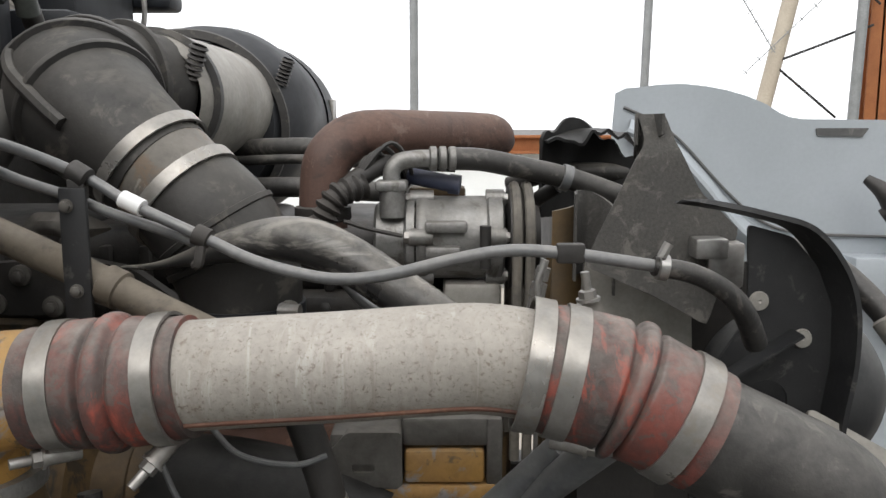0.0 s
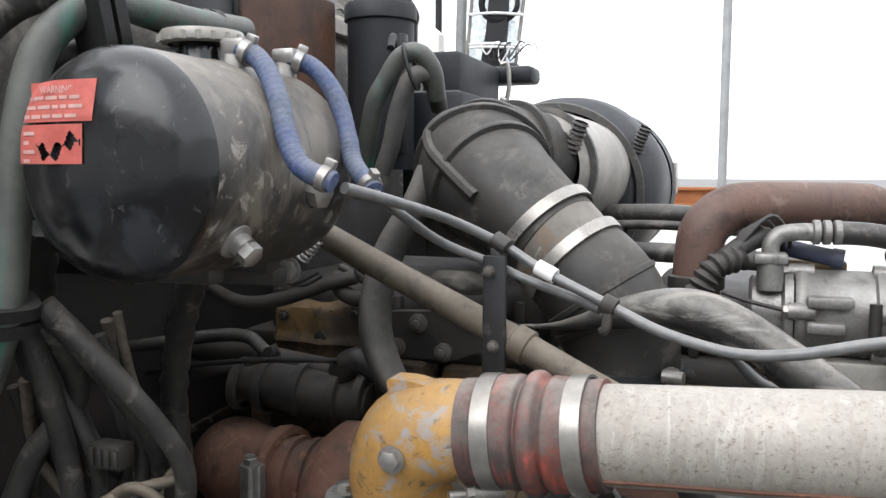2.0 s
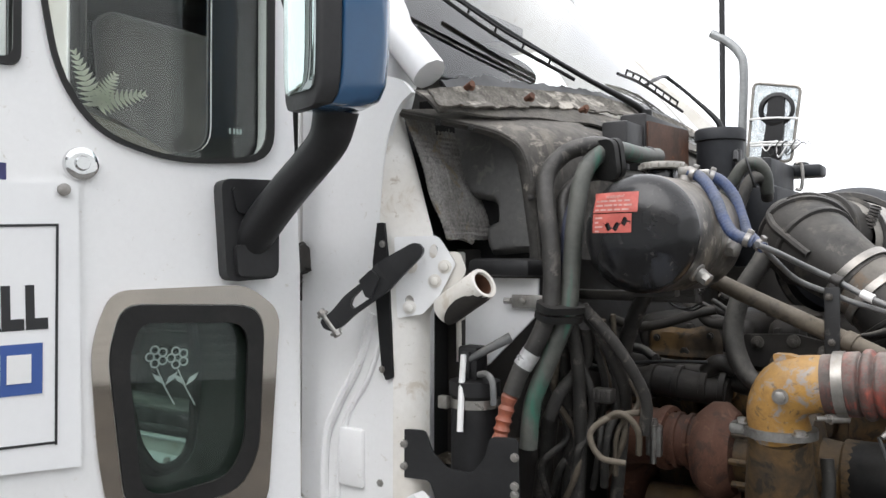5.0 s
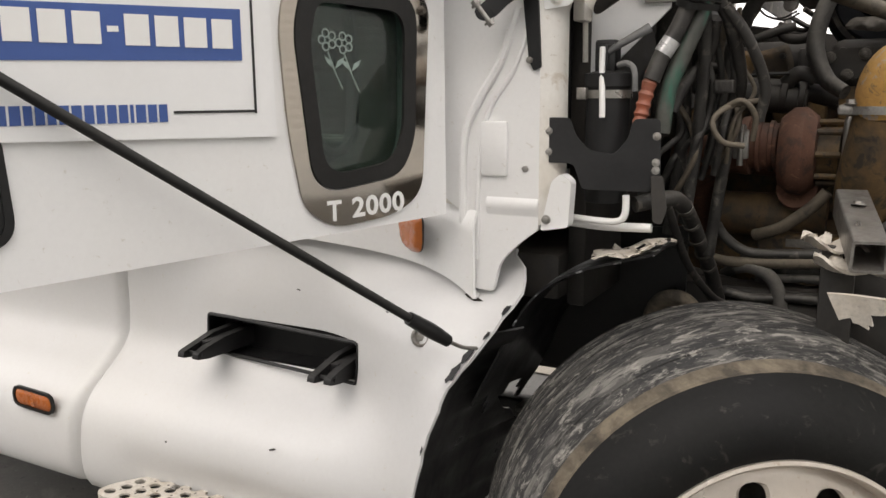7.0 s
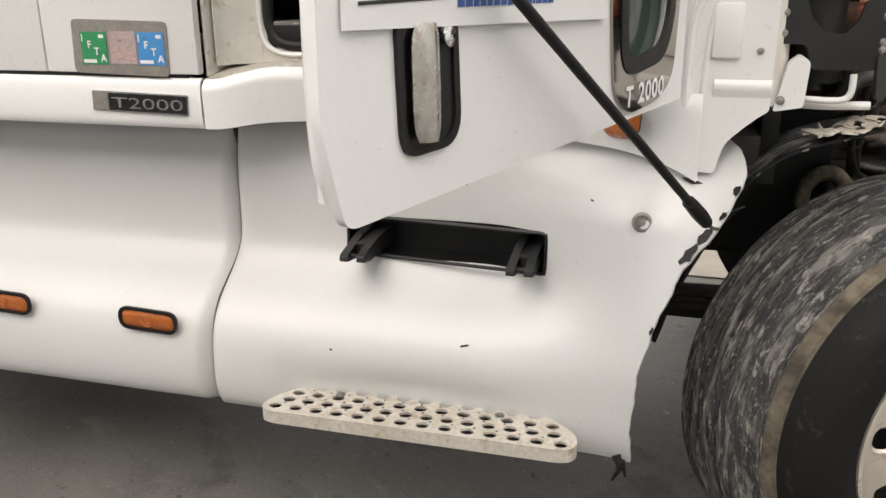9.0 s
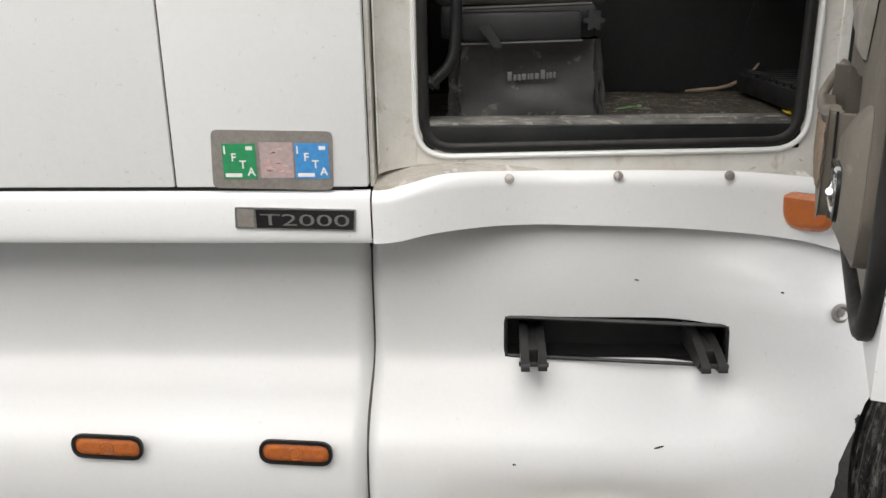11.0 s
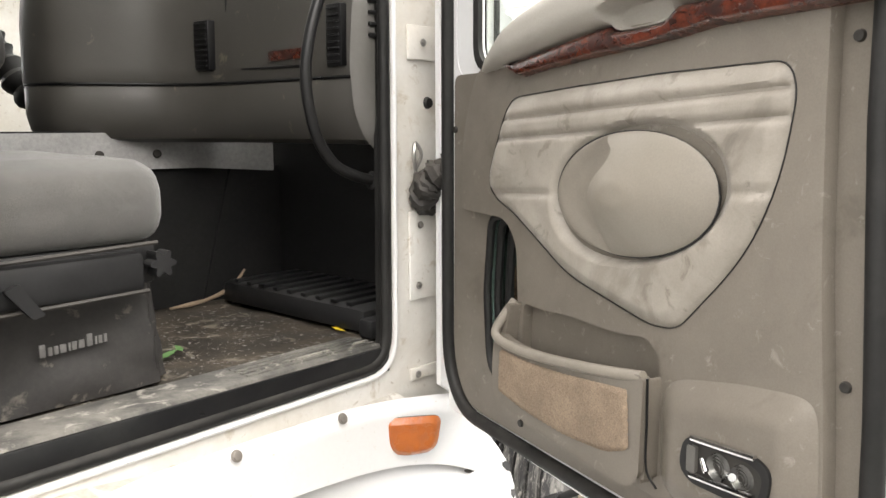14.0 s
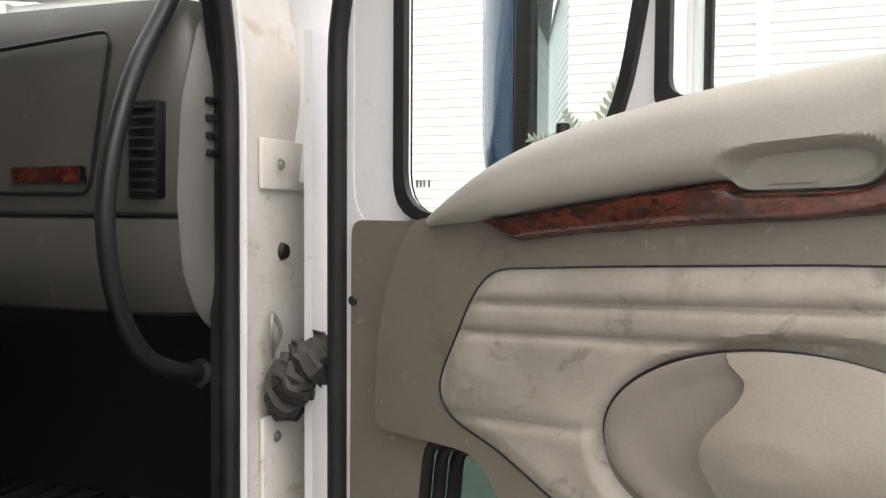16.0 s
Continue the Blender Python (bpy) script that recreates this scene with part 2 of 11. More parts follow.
# ---------------------------------------------------------------- materials
def mat(name, c1, c2=None, rough=0.5, metal=0.0, scale=6.0, grain=90.0, grain_amount=0.25, bump=0.15, spots=None, dust=None, coat=0.0,
        stretch=(1, 1, 1), rough_var=0.15, sheen=0.0, spec=0.5, wrap=""):
    """A worn surface: two colours mixed by broad noise, fine grain, spots (colour, share, scale) and dust (colour, amount) that settles on top."""
    m = bpy.data.materials.new(name)
    m.use_nodes = True
    n, l = m.node_tree.nodes, m.node_tree.links
    b = n["Principled BSDF"]
    c2 = c2 or tuple(v * 0.75 for v in c1)
    co = n.new("ShaderNodeTexCoord")
    mp = n.new("ShaderNodeMapping")
    mp.inputs["Scale"].default_value = stretch
    place = co.outputs["Object"]
    if wrap:  # a place stored on the mesh, such as the way round a tyre
        at_mesh = n.new("ShaderNodeAttribute")
        at_mesh.attribute_name = wrap
        place = at_mesh.outputs["Vector"]
    l.new(place, mp.inputs["Vector"])

    def noisy(s, detail=4.0, rough_n=0.6, distort=0.0, pull=None):
        t = n.new("ShaderNodeTexNoise")
        at = mp
        if pull:
            at = n.new("ShaderNodeMapping")
            at.inputs["Scale"].default_value = pull
            l.new(place, at.inputs["Vector"])
        t.inputs["Scale"].default_value, t.inputs["Detail"].default_value = s, detail
        t.inputs["Roughness"].default_value, t.inputs["Distortion"].default_value = rough_n, distort
        l.new(at.outputs[0], t.inputs["Vector"])
        return t.outputs["Fac"]

    def ramp(fac, lo, hi):
        r = n.new("ShaderNodeMapRange")
        r.inputs["From Min"].default_value, r.inputs["From Max"].default_value = lo, hi
        l.new(fac, r.inputs["Value"])
        return r.outputs[0]

    def mix(fac, a, c, kind="MIX"):
        x = n.new("ShaderNodeMix")
        x.data_type, x.blend_type = "RGBA", kind
        (l.new(fac, x.inputs[0]) if not isinstance(fac, float) else setattr(x.inputs[0], "default_value", fac))
        for k, v in ((6, a), (7, c)):
            (l.new(v, x.inputs[k]) if hasattr(v, "links") else setattr(x.inputs[k], "default_value", (*v, 1)))
        return x.outputs[2]

    big, fine = noisy(scale, 5.0, 0.62, 0.3), noisy(grain, 3.0, 0.7)
    col = mix(ramp(big, 0.38, 0.62), c1, c2)
    col = mix(ramp(fine, 0.35, 0.75), col, mix(grain_amount, col, (0, 0, 0)))
    for sc, share, ss, *pull in ([spots] if spots and not isinstance(spots, list) else spots or []):
        s = noisy(ss, 6.0, 0.65, 0.6, pull[0] if pull else None)
        th = 0.5 + 0.38 * ((1 - share) ** 0.135 - share ** 0.135)
        soft = n.new("ShaderNodeMath")
        soft.operation = "MULTIPLY"
        l.new(ramp(s, th - 0.03, th + 0.05), soft.inputs[0])
        soft.inputs[1].default_value = 0.8
        col = mix(soft.outputs[0], col, sc)
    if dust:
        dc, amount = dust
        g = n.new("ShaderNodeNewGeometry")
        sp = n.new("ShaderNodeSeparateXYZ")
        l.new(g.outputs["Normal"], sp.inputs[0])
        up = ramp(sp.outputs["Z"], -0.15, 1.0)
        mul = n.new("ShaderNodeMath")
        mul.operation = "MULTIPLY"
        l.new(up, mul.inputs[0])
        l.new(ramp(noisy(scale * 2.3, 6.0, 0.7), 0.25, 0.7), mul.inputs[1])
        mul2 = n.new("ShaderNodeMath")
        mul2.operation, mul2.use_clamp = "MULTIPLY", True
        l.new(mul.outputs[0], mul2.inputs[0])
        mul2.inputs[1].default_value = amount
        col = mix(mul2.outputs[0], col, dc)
    l.new(col, b.inputs["Base Color"])
    rr = n.new("ShaderNodeMapRange")
    rr.inputs["To Min"].default_value, rr.inputs["To Max"].default_value = max(0.02, rough - rough_var), min(1.0, rough + rough_var)
    rr.inputs["From Min"].default_value, rr.inputs["From Max"].default_value = 0.3, 0.7
    l.new(big, rr.inputs["Value"])
    l.new(rr.outputs[0], b.inputs["Roughness"])
    b.inputs["Metallic"].default_value = metal
    b.inputs["Coat Weight"].default_value, b.inputs["Coat Roughness"].default_value = coat, 0.12
    b.inputs["Sheen Weight"].default_value = sheen
    b.inputs["Specular IOR Level"].default_value = spec
    if bump:
        bp = n.new("ShaderNodeBump")
        bp.inputs["Strength"].default_value, bp.inputs["Distance"].default_value = bump, 0.002
        add = n.new("ShaderNodeMath")
        l.new(fine, add.inputs[0])
        l.new(big, add.inputs[1])
        l.new(add.outputs[0], bp.inputs["Height"])
        l.new(bp.outputs[0], b.inputs["Normal"])
    return m


def glass(name, tint, rough=0.0, film=0.0):
    m = bpy.data.materials.new(name)
    m.use_nodes = True
    n, l = m.node_tree.nodes, m.node_tree.links
    n.clear()
    out = n.new("ShaderNodeOutputMaterial")
    tr, gl, mx, fr = n.new("ShaderNodeBsdfTransparent"), n.new("ShaderNodeBsdfGlossy"), n.new("ShaderNodeMixShader"), n.new("ShaderNodeLayerWeight")
    tr.inputs[0].default_value = (*tint, 1)
    gl.inputs["Roughness"].default_value = rough
    fr.inputs["Blend"].default_value = 0.5
    steep, shine = n.new("ShaderNodeMath"), n.new("ShaderNodeMath")
    steep.operation, steep.inputs[1].default_value = "POWER", 4.5
    shine.operation, shine.inputs[1].default_value, shine.inputs[2].default_value = "MULTIPLY_ADD", 0.95, 0.04
    l.new(fr.outputs["Facing"], steep.inputs[0])
    l.new(steep.outputs[0], shine.inputs[0])
    l.new(shine.outputs[0], mx.inputs[0])
    l.new(tr.outputs[0], mx.inputs[1])
    l.new(gl.outputs[0], mx.inputs[2])
    last = mx.outputs[0]
    if film:
        di, m2, tx, rg = n.new("ShaderNodeBsdfDiffuse"), n.new("ShaderNodeMixShader"), n.new("ShaderNodeTexNoise"), n.new("ShaderNodeMapRange")
        di.inputs[0].default_value = (0.50, 0.56, 0.53, 1)
        tx.inputs["Scale"].default_value, tx.inputs["Detail"].default_value = 9.0, 5.0
        rg.inputs["From Min"].default_value, rg.inputs["From Max"].default_value = 0.35, 0.7
        rg.inputs["To Min"].default_value, rg.inputs["To Max"].default_value = film * 0.4, film * 1.6
        l.new(tx.outputs["Fac"], rg.inputs["Value"])
        l.new(rg.outputs[0], m2.inputs[0])
        l.new(last, m2.inputs[1])
        l.new(di.outputs[0], m2.inputs[2])
        last = m2.outputs[0]
    l.new(last, out.inputs["Surface"])
    return m


DUST = (0.30, 0.275, 0.24)
WHITE = mat("white_cab_paint", (0.785, 0.785, 0.785), (0.77, 0.765, 0.755), 0.34, scale=1.5, grain_amount=0.03, bump=0.02, coat=0.25, rough_var=0.03, spots=[((0.58, 0.55, 0.49), 0.010, 70)])
# Same white as the cab; darker colour stands in for weaker light from above.
FAIRING = mat("white_paint_toned_down", (0.615, 0.615, 0.617), (0.595, 0.59, 0.58), 0.38, scale=1.2, grain_amount=0.03, bump=0.03, coat=0.2, rough_var=0.03, spots=[((0.55, 0.52, 0.46), 0.012, 60)])
JAMB = mat("white_jamb_paint", (0.74, 0.72, 0.68), (0.64, 0.605, 0.545), 0.45, scale=5, grain_amount=0.06, bump=0.05, spots=[((0.52, 0.46, 0.38), 0.05, 14), ((0.40, 0.34, 0.27), 0.02, 50)])
PLASTIC = mat("black_plastic", (0.012, 0.012, 0.013), (0.02, 0.02, 0.021), 0.5, scale=8, bump=0.12, spec=0.35, dust=((0.10, 0.095, 0.09), 0.2))
SATIN = mat("satin_black_trim", (0.008, 0.008, 0.009), (0.014, 0.014, 0.014), 0.4, scale=8, bump=0.06, spec=0.35)
RUBBER = mat("black_rubber", (0.009, 0.009, 0.009), (0.017, 0.0165, 0.016), 0.55, scale=9, bump=0.2, spec=0.3, dust=((0.13, 0.12, 0.105), 0.3))
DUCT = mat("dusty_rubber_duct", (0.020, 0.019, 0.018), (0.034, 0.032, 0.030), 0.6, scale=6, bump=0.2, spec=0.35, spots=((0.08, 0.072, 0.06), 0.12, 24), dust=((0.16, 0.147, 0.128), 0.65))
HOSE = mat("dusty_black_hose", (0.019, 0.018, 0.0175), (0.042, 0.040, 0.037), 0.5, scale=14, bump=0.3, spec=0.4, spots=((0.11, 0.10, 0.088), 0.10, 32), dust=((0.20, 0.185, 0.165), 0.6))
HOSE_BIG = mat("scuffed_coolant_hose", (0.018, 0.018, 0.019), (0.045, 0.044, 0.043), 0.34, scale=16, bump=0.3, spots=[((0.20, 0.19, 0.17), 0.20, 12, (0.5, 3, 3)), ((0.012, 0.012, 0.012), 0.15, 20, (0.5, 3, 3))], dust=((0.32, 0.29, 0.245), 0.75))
GREEN = mat("green_coolant_hose", (0.050, 0.056, 0.050), (0.085, 0.087, 0.077), 0.55, scale=12, bump=0.3, spots=[((0.014, 0.115, 0.075), 0.17, 12, (1, 1, 0.22))], dust=((0.22, 0.21, 0.185), 0.6))
BLUE_HOSE = mat("blue_braided_hose", (0.052, 0.085, 0.205), (0.098, 0.125, 0.195), 0.75, scale=20, grain=260, grain_amount=0.5, bump=0.4, dust=((0.27, 0.255, 0.235), 0.6))
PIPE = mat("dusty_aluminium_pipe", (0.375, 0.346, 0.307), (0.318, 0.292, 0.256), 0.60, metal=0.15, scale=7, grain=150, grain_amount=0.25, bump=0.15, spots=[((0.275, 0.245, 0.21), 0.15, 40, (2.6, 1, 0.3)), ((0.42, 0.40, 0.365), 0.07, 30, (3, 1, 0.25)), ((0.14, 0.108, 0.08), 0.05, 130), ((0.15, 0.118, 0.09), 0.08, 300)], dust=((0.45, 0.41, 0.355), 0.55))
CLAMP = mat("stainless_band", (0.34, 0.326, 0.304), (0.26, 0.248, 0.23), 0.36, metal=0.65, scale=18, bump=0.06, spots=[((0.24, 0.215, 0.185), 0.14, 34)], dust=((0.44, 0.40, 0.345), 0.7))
STEEL = mat("zinc_steel", (0.42, 0.41, 0.39), (0.30, 0.28, 0.26), 0.42, metal=0.8, scale=22, bump=0.1, dust=(DUST, 0.3))
LINE = mat("grey_hard_line", (0.125, 0.13, 0.135), (0.19, 0.19, 0.19), 0.48, metal=0.3, scale=20, bump=0.08, dust=((0.34, 0.32, 0.285), 0.6))
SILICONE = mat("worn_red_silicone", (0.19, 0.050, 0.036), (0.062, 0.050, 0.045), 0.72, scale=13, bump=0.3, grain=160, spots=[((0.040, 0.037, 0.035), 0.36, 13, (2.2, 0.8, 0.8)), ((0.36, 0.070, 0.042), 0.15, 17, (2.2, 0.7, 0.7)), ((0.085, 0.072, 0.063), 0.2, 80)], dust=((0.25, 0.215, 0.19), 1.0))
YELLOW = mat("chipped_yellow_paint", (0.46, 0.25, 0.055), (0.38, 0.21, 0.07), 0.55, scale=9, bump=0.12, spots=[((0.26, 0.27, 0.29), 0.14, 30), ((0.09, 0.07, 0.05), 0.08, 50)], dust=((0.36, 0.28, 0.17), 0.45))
ENGINE = mat("grimy_engine_yellow", (0.165, 0.095, 0.032), (0.055, 0.041, 0.028), 0.7, scale=8, bump=0.3, spots=((0.02, 0.018, 0.016), 0.2, 26), dust=((0.16, 0.13, 0.095), 0.5))
GRIME = mat("oily_black_casting", (0.018, 0.017, 0.016), (0.036, 0.032, 0.028), 0.62, scale=9, bump=0.35, dust=((0.12, 0.105, 0.09), 0.5))
RUST = mat("rusted_cast_iron", (0.115, 0.046, 0.028), (0.165, 0.080, 0.052), 0.85, scale=11, bump=0.4, grain=160, spots=[((0.045, 0.026, 0.020), 0.2, 15), ((0.23, 0.115, 0.07), 0.08, 40)], dust=((0.22, 0.165, 0.13), 0.3))
RUST_PIPE = mat("brown_rusted_pipe", (0.088, 0.046, 0.034), (0.140, 0.080, 0.060), 0.68, scale=8, bump=0.22, grain=200, spots=[((0.040, 0.026, 0.022), 0.26, 11), ((0.19, 0.13, 0.105), 0.08, 34)], dust=((0.20, 0.155, 0.13), 0.4))
RUST_BOX = mat("rusty_brown_panel", (0.11, 0.045, 0.022), (0.06, 0.035, 0.025), 0.75, scale=8, bump=0.3, spots=((0.25, 0.09, 0.03), 0.12, 14))
TANK = mat("glossy_black_tank_end", (0.005, 0.005, 0.006), (0.009, 0.009, 0.010), 0.26, scale=5, bump=0.15, coat=0.15, spec=0.4, rough_var=0.16, spots=[((0.030, 0.032, 0.038), 0.12, 6), ((0.09, 0.085, 0.078), 0.02, 90)], dust=((0.10, 0.092, 0.08), 0.25))
ALU = mat("cast_aluminium", (0.29, 0.285, 0.275), (0.20, 0.193, 0.182), 0.48, metal=0.55, scale=16, bump=0.25, grain=220, spots=[((0.11, 0.10, 0.088), 0.14, 30)], dust=((0.34, 0.315, 0.275), 0.55))
BELT = mat("dusty_belt", (0.12, 0.11, 0.095), (0.20, 0.18, 0.15), 0.85, scale=20, bump=0.2)
BLADE = mat("amber_fan_blade", (0.14, 0.085, 0.03), (0.08, 0.055, 0.03), 0.55, scale=10, bump=0.1, dust=(DUST, 0.5))
FLAP = mat("grey_rubber_sheet", (0.062, 0.059, 0.054), (0.088, 0.083, 0.075), 0.85, scale=10, grain=300, grain_amount=0.4, bump=0.35, spots=((0.14, 0.13, 0.115), 0.14, 40), dust=((0.15, 0.14, 0.12), 0.3))
CANISTER = mat("grey_metal_canister", (0.32, 0.305, 0.275), (0.25, 0.235, 0.21), 0.5, metal=0.3, scale=6, bump=0.1, dust=((0.45, 0.41, 0.36), 0.5))
HOUSING = mat("dark_filter_housing", (0.014, 0.016, 0.020), (0.026, 0.027, 0.030), 0.55, scale=6, bump=0.12, spec=0.3, dust=((0.10, 0.097, 0.094), 0.25))
COWL = mat("grey_fibre_cowl", (0.062, 0.059, 0.055), (0.098, 0.092, 0.083), 0.85, scale=8, grain=70, grain_amount=0.45, bump=0.5, spots=[((0.19, 0.17, 0.145), 0.16, 9), ((0.36, 0.325, 0.28), 0.05, 30, (1, 0.4, 1))], dust=((0.24, 0.215, 0.185), 0.6))
DUCTBOX = mat("moulded_grey_plastic", (0.095, 0.094, 0.092), (0.125, 0.122, 0.117), 0.5, scale=6, bump=0.15, spots=((0.17, 0.16, 0.15), 0.08, 30), dust=((0.18, 0.17, 0.155), 0.4))
PAD = mat("frayed_insulation", (0.27, 0.26, 0.245), (0.19, 0.18, 0.165), 0.9, scale=14, grain=220, grain_amount=0.6, bump=0.9, spots=[((0.17, 0.135, 0.085), 0.12, 18), ((0.10, 0.095, 0.088), 0.15, 50)])
HOOD = mat("pale_grey_fibreglass", (0.40, 0.43, 0.455), (0.36, 0.39, 0.41), 0.55, scale=2.5, grain_amount=0.06, bump=0.06)
TYRE = mat("tyre_sidewall", (0.008, 0.008, 0.008), (0.012, 0.012, 0.0115), 0.65, scale=5, bump=0.2, spec=0.18, spots=((0.035, 0.033, 0.030), 0.04, 26))
TREAD = mat("dried_mud_tread", (0.020, 0.020, 0.021), (0.042, 0.041, 0.040), 0.85, scale=7, grain=90, grain_amount=0.4, bump=0.5, wrap="round_tyre", stretch=(0.8, 3, 1),
            spots=[((0.085, 0.082, 0.077), 0.38, 8, (0.9, 4.5, 1)), ((0.19, 0.182, 0.168), 0.22, 10, (0.8, 5.5, 1)), ((0.30, 0.285, 0.26), 0.12, 30, (0.7, 2.5, 1)), ((0.22, 0.21, 0.19), 0.06, 90), ((0.012, 0.012, 0.012), 0.18, 16, (1, 8, 1))])
MUDRING = mat("dusty_tyre_shoulder", (0.175, 0.145, 0.105), (0.060, 0.051, 0.040), 0.9, scale=14, grain=80, bump=0.4)
RIM = mat("cream_wheel_paint", (0.645, 0.59, 0.53), (0.58, 0.52, 0.455), 0.36, metal=0.45, scale=4, grain_amount=0.06, bump=0.05, spots=((0.46, 0.37, 0.28), 0.03, 30))
NUT = mat("rusty_wheel_nut", (0.33, 0.20, 0.12), (0.26, 0.18, 0.13), 0.45, metal=0.5, scale=40, bump=0.2)
CHROME = mat("worn_chrome", (0.72, 0.72, 0.72), (0.62, 0.61, 0.60), 0.12, metal=1.0, scale=10, grain_amount=0.03, bump=0.02, rough_var=0.06)
DARK_CHROME = mat("dark_chrome_trim", (0.40, 0.355, 0.31), (0.32, 0.295, 0.27), 0.07, metal=1.0, scale=4, grain_amount=0.02, bump=0.0, rough_var=0.03)
REDCAP = mat("red_nut_indicator", (0.70, 0.06, 0.05), (0.6, 0.05, 0.05), 0.4, scale=20, bump=0.0)
AMBER = mat("amber_lens", (0.46, 0.125, 0.022), (0.38, 0.095, 0.018), 0.28, scale=30, grain_amount=0.1, bump=0.2, coat=0.4)
STEP = mat("bare_cast_step", (0.62, 0.58, 0.52), (0.54, 0.49, 0.42), 0.55, metal=0.1, scale=10, bump=0.12, spots=[((0.36, 0.29, 0.21), 0.08, 24), ((0.22, 0.18, 0.14), 0.02, 90)])
SIGN = mat("white_sign_board", (0.78, 0.78, 0.78), (0.74, 0.74, 0.735), 0.45, scale=2, grain_amount=0.02, bump=0.0)
SIGN_BLUE = mat("blue_sign_vinyl", (0.035, 0.085, 0.30), (0.04, 0.09, 0.28), 0.45, scale=3, grain_amount=0.05, bump=0.0)
INK = mat("black_sign_ink", (0.015, 0.015, 0.017), (0.02, 0.02, 0.02), 0.5, scale=3, bump=0.0)
NAVY = mat("navy_lettering", (0.03, 0.03, 0.13), (0.035, 0.035, 0.12), 0.4, scale=3, bump=0.0)
EMBLEM = mat("faded_blue_print", (0.12, 0.16, 0.26), (0.20, 0.24, 0.33), 0.5, scale=60, grain_amount=0.3, bump=0.0)
LETTER = mat("white_lettering", (0.76, 0.76, 0.75), (0.74, 0.735, 0.72), 0.45, scale=3, grain_amount=0.02, bump=0.0)
GREY_LETTER = mat("worn_grey_lettering", (0.20, 0.195, 0.19), (0.15, 0.145, 0.14), 0.5, scale=20, bump=0.0)
RED_LABEL = mat("faded_red_label", (0.50, 0.10, 0.08), (0.56, 0.14, 0.11), 0.5, scale=20, bump=0.05)
PALE_BAR = mat("pale_label_print", (0.66, 0.42, 0.38), (0.60, 0.36, 0.32), 0.5, scale=30, bump=0.0)
ST_GREEN = mat("green_sticker", (0.02, 0.28, 0.10), (0.02, 0.25, 0.10), 0.4, scale=8, bump=0.0)
ST_BLUE = mat("blue_sticker", (0.05, 0.26, 0.60), (0.06, 0.28, 0.58), 0.4, scale=8, bump=0.0)
ST_PINK = mat("faded_pink_sticker", (0.46, 0.33, 0.33), (0.42, 0.34, 0.33), 0.6, scale=30, bump=0.0)
PLATE = mat("brushed_permit_plate", (0.36, 0.33, 0.30), (0.30, 0.27, 0.25), 0.4, metal=0.5, scale=12, bump=0.05)
PANEL = mat("taupe_door_panel", (0.180, 0.159, 0.131), (0.150, 0.131, 0.107), 0.52, scale=4, grain=400, grain_amount=0.15, bump=0.12, spots=[((0.115, 0.10, 0.08), 0.06, 7), ((0.24, 0.22, 0.19), 0.03, 40)])
VINYL = mat("light_taupe_vinyl", (0.335, 0.304, 0.263), (0.262, 0.235, 0.200), 0.45, scale=9, grain=350, grain_amount=0.12, bump=0.18, sheen=0.1, spots=[((0.20, 0.178, 0.150), 0.14, 7), ((0.17, 0.15, 0.125), 0.05, 26)])
PANEL_TOP = mat("pale_taupe_moulding", (0.37, 0.35, 0.31), (0.33, 0.31, 0.275), 0.55, scale=3, grain=400, grain_amount=0.12, bump=0.1)
BURL = mat("burl_wood_trim", (0.135, 0.031, 0.016), (0.034, 0.009, 0.006), 0.25, scale=42, grain=160, grain_amount=0.6, bump=0.0, coat=0.5, stretch=(1, 0.7, 1), spots=[((0.014, 0.004, 0.003), 0.22, 70)])
CARPET = mat("tan_loop_carpet", (0.36, 0.27, 0.19), (0.28, 0.21, 0.15), 0.95, scale=18, grain=420, grain_amount=0.5, bump=1.0)
FABRIC = mat("grey_seat_fabric", (0.092, 0.088, 0.083), (0.130, 0.124, 0.116), 0.95, scale=7, grain=450, grain_amount=0.35, bump=0.5, sheen=0.3, spots=[((0.10, 0.097, 0.092), 0.2, 12)])
SKIRT = mat("dark_seat_vinyl", (0.028, 0.026, 0.025), (0.045, 0.042, 0.040), 0.55, scale=8, bump=0.2, spots=((0.16, 0.145, 0.12), 0.05, 20))
MATTING = mat("littered_floor_mat", (0.032, 0.026, 0.019), (0.072, 0.058, 0.042), 0.9, scale=7, grain=90, grain_amount=0.4, bump=0.5, spots=[((0.20, 0.175, 0.14), 0.09, 14), ((0.45, 0.42, 0.37), 0.03, 60)])
SILL = mat("muddy_sill_tread", (0.075, 0.072, 0.067), (0.20, 0.19, 0.17), 0.8, scale=12, bump=0.4, spots=[((0.36, 0.34, 0.30), 0.14, 22)])
DASH = mat("grey_dashboard", (0.064, 0.060, 0.054), (0.077, 0.072, 0.065), 0.42, scale=4, grain=450, grain_amount=0.15, bump=0.12, spots=((0.19, 0.165, 0.125), 0.015, 14))
DASH_LIGHT = mat("light_grey_dash_end", (0.125, 0.120, 0.112), (0.105, 0.100, 0.092), 0.55, scale=4, grain=450, grain_amount=0.1, bump=0.08)
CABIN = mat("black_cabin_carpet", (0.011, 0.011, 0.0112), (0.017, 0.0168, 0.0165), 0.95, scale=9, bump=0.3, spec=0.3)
METAL_PANEL = mat("grey_heater_panel", (0.46, 0.455, 0.45), (0.38, 0.375, 0.37), 0.5, metal=0.2, scale=6, bump=0.05)
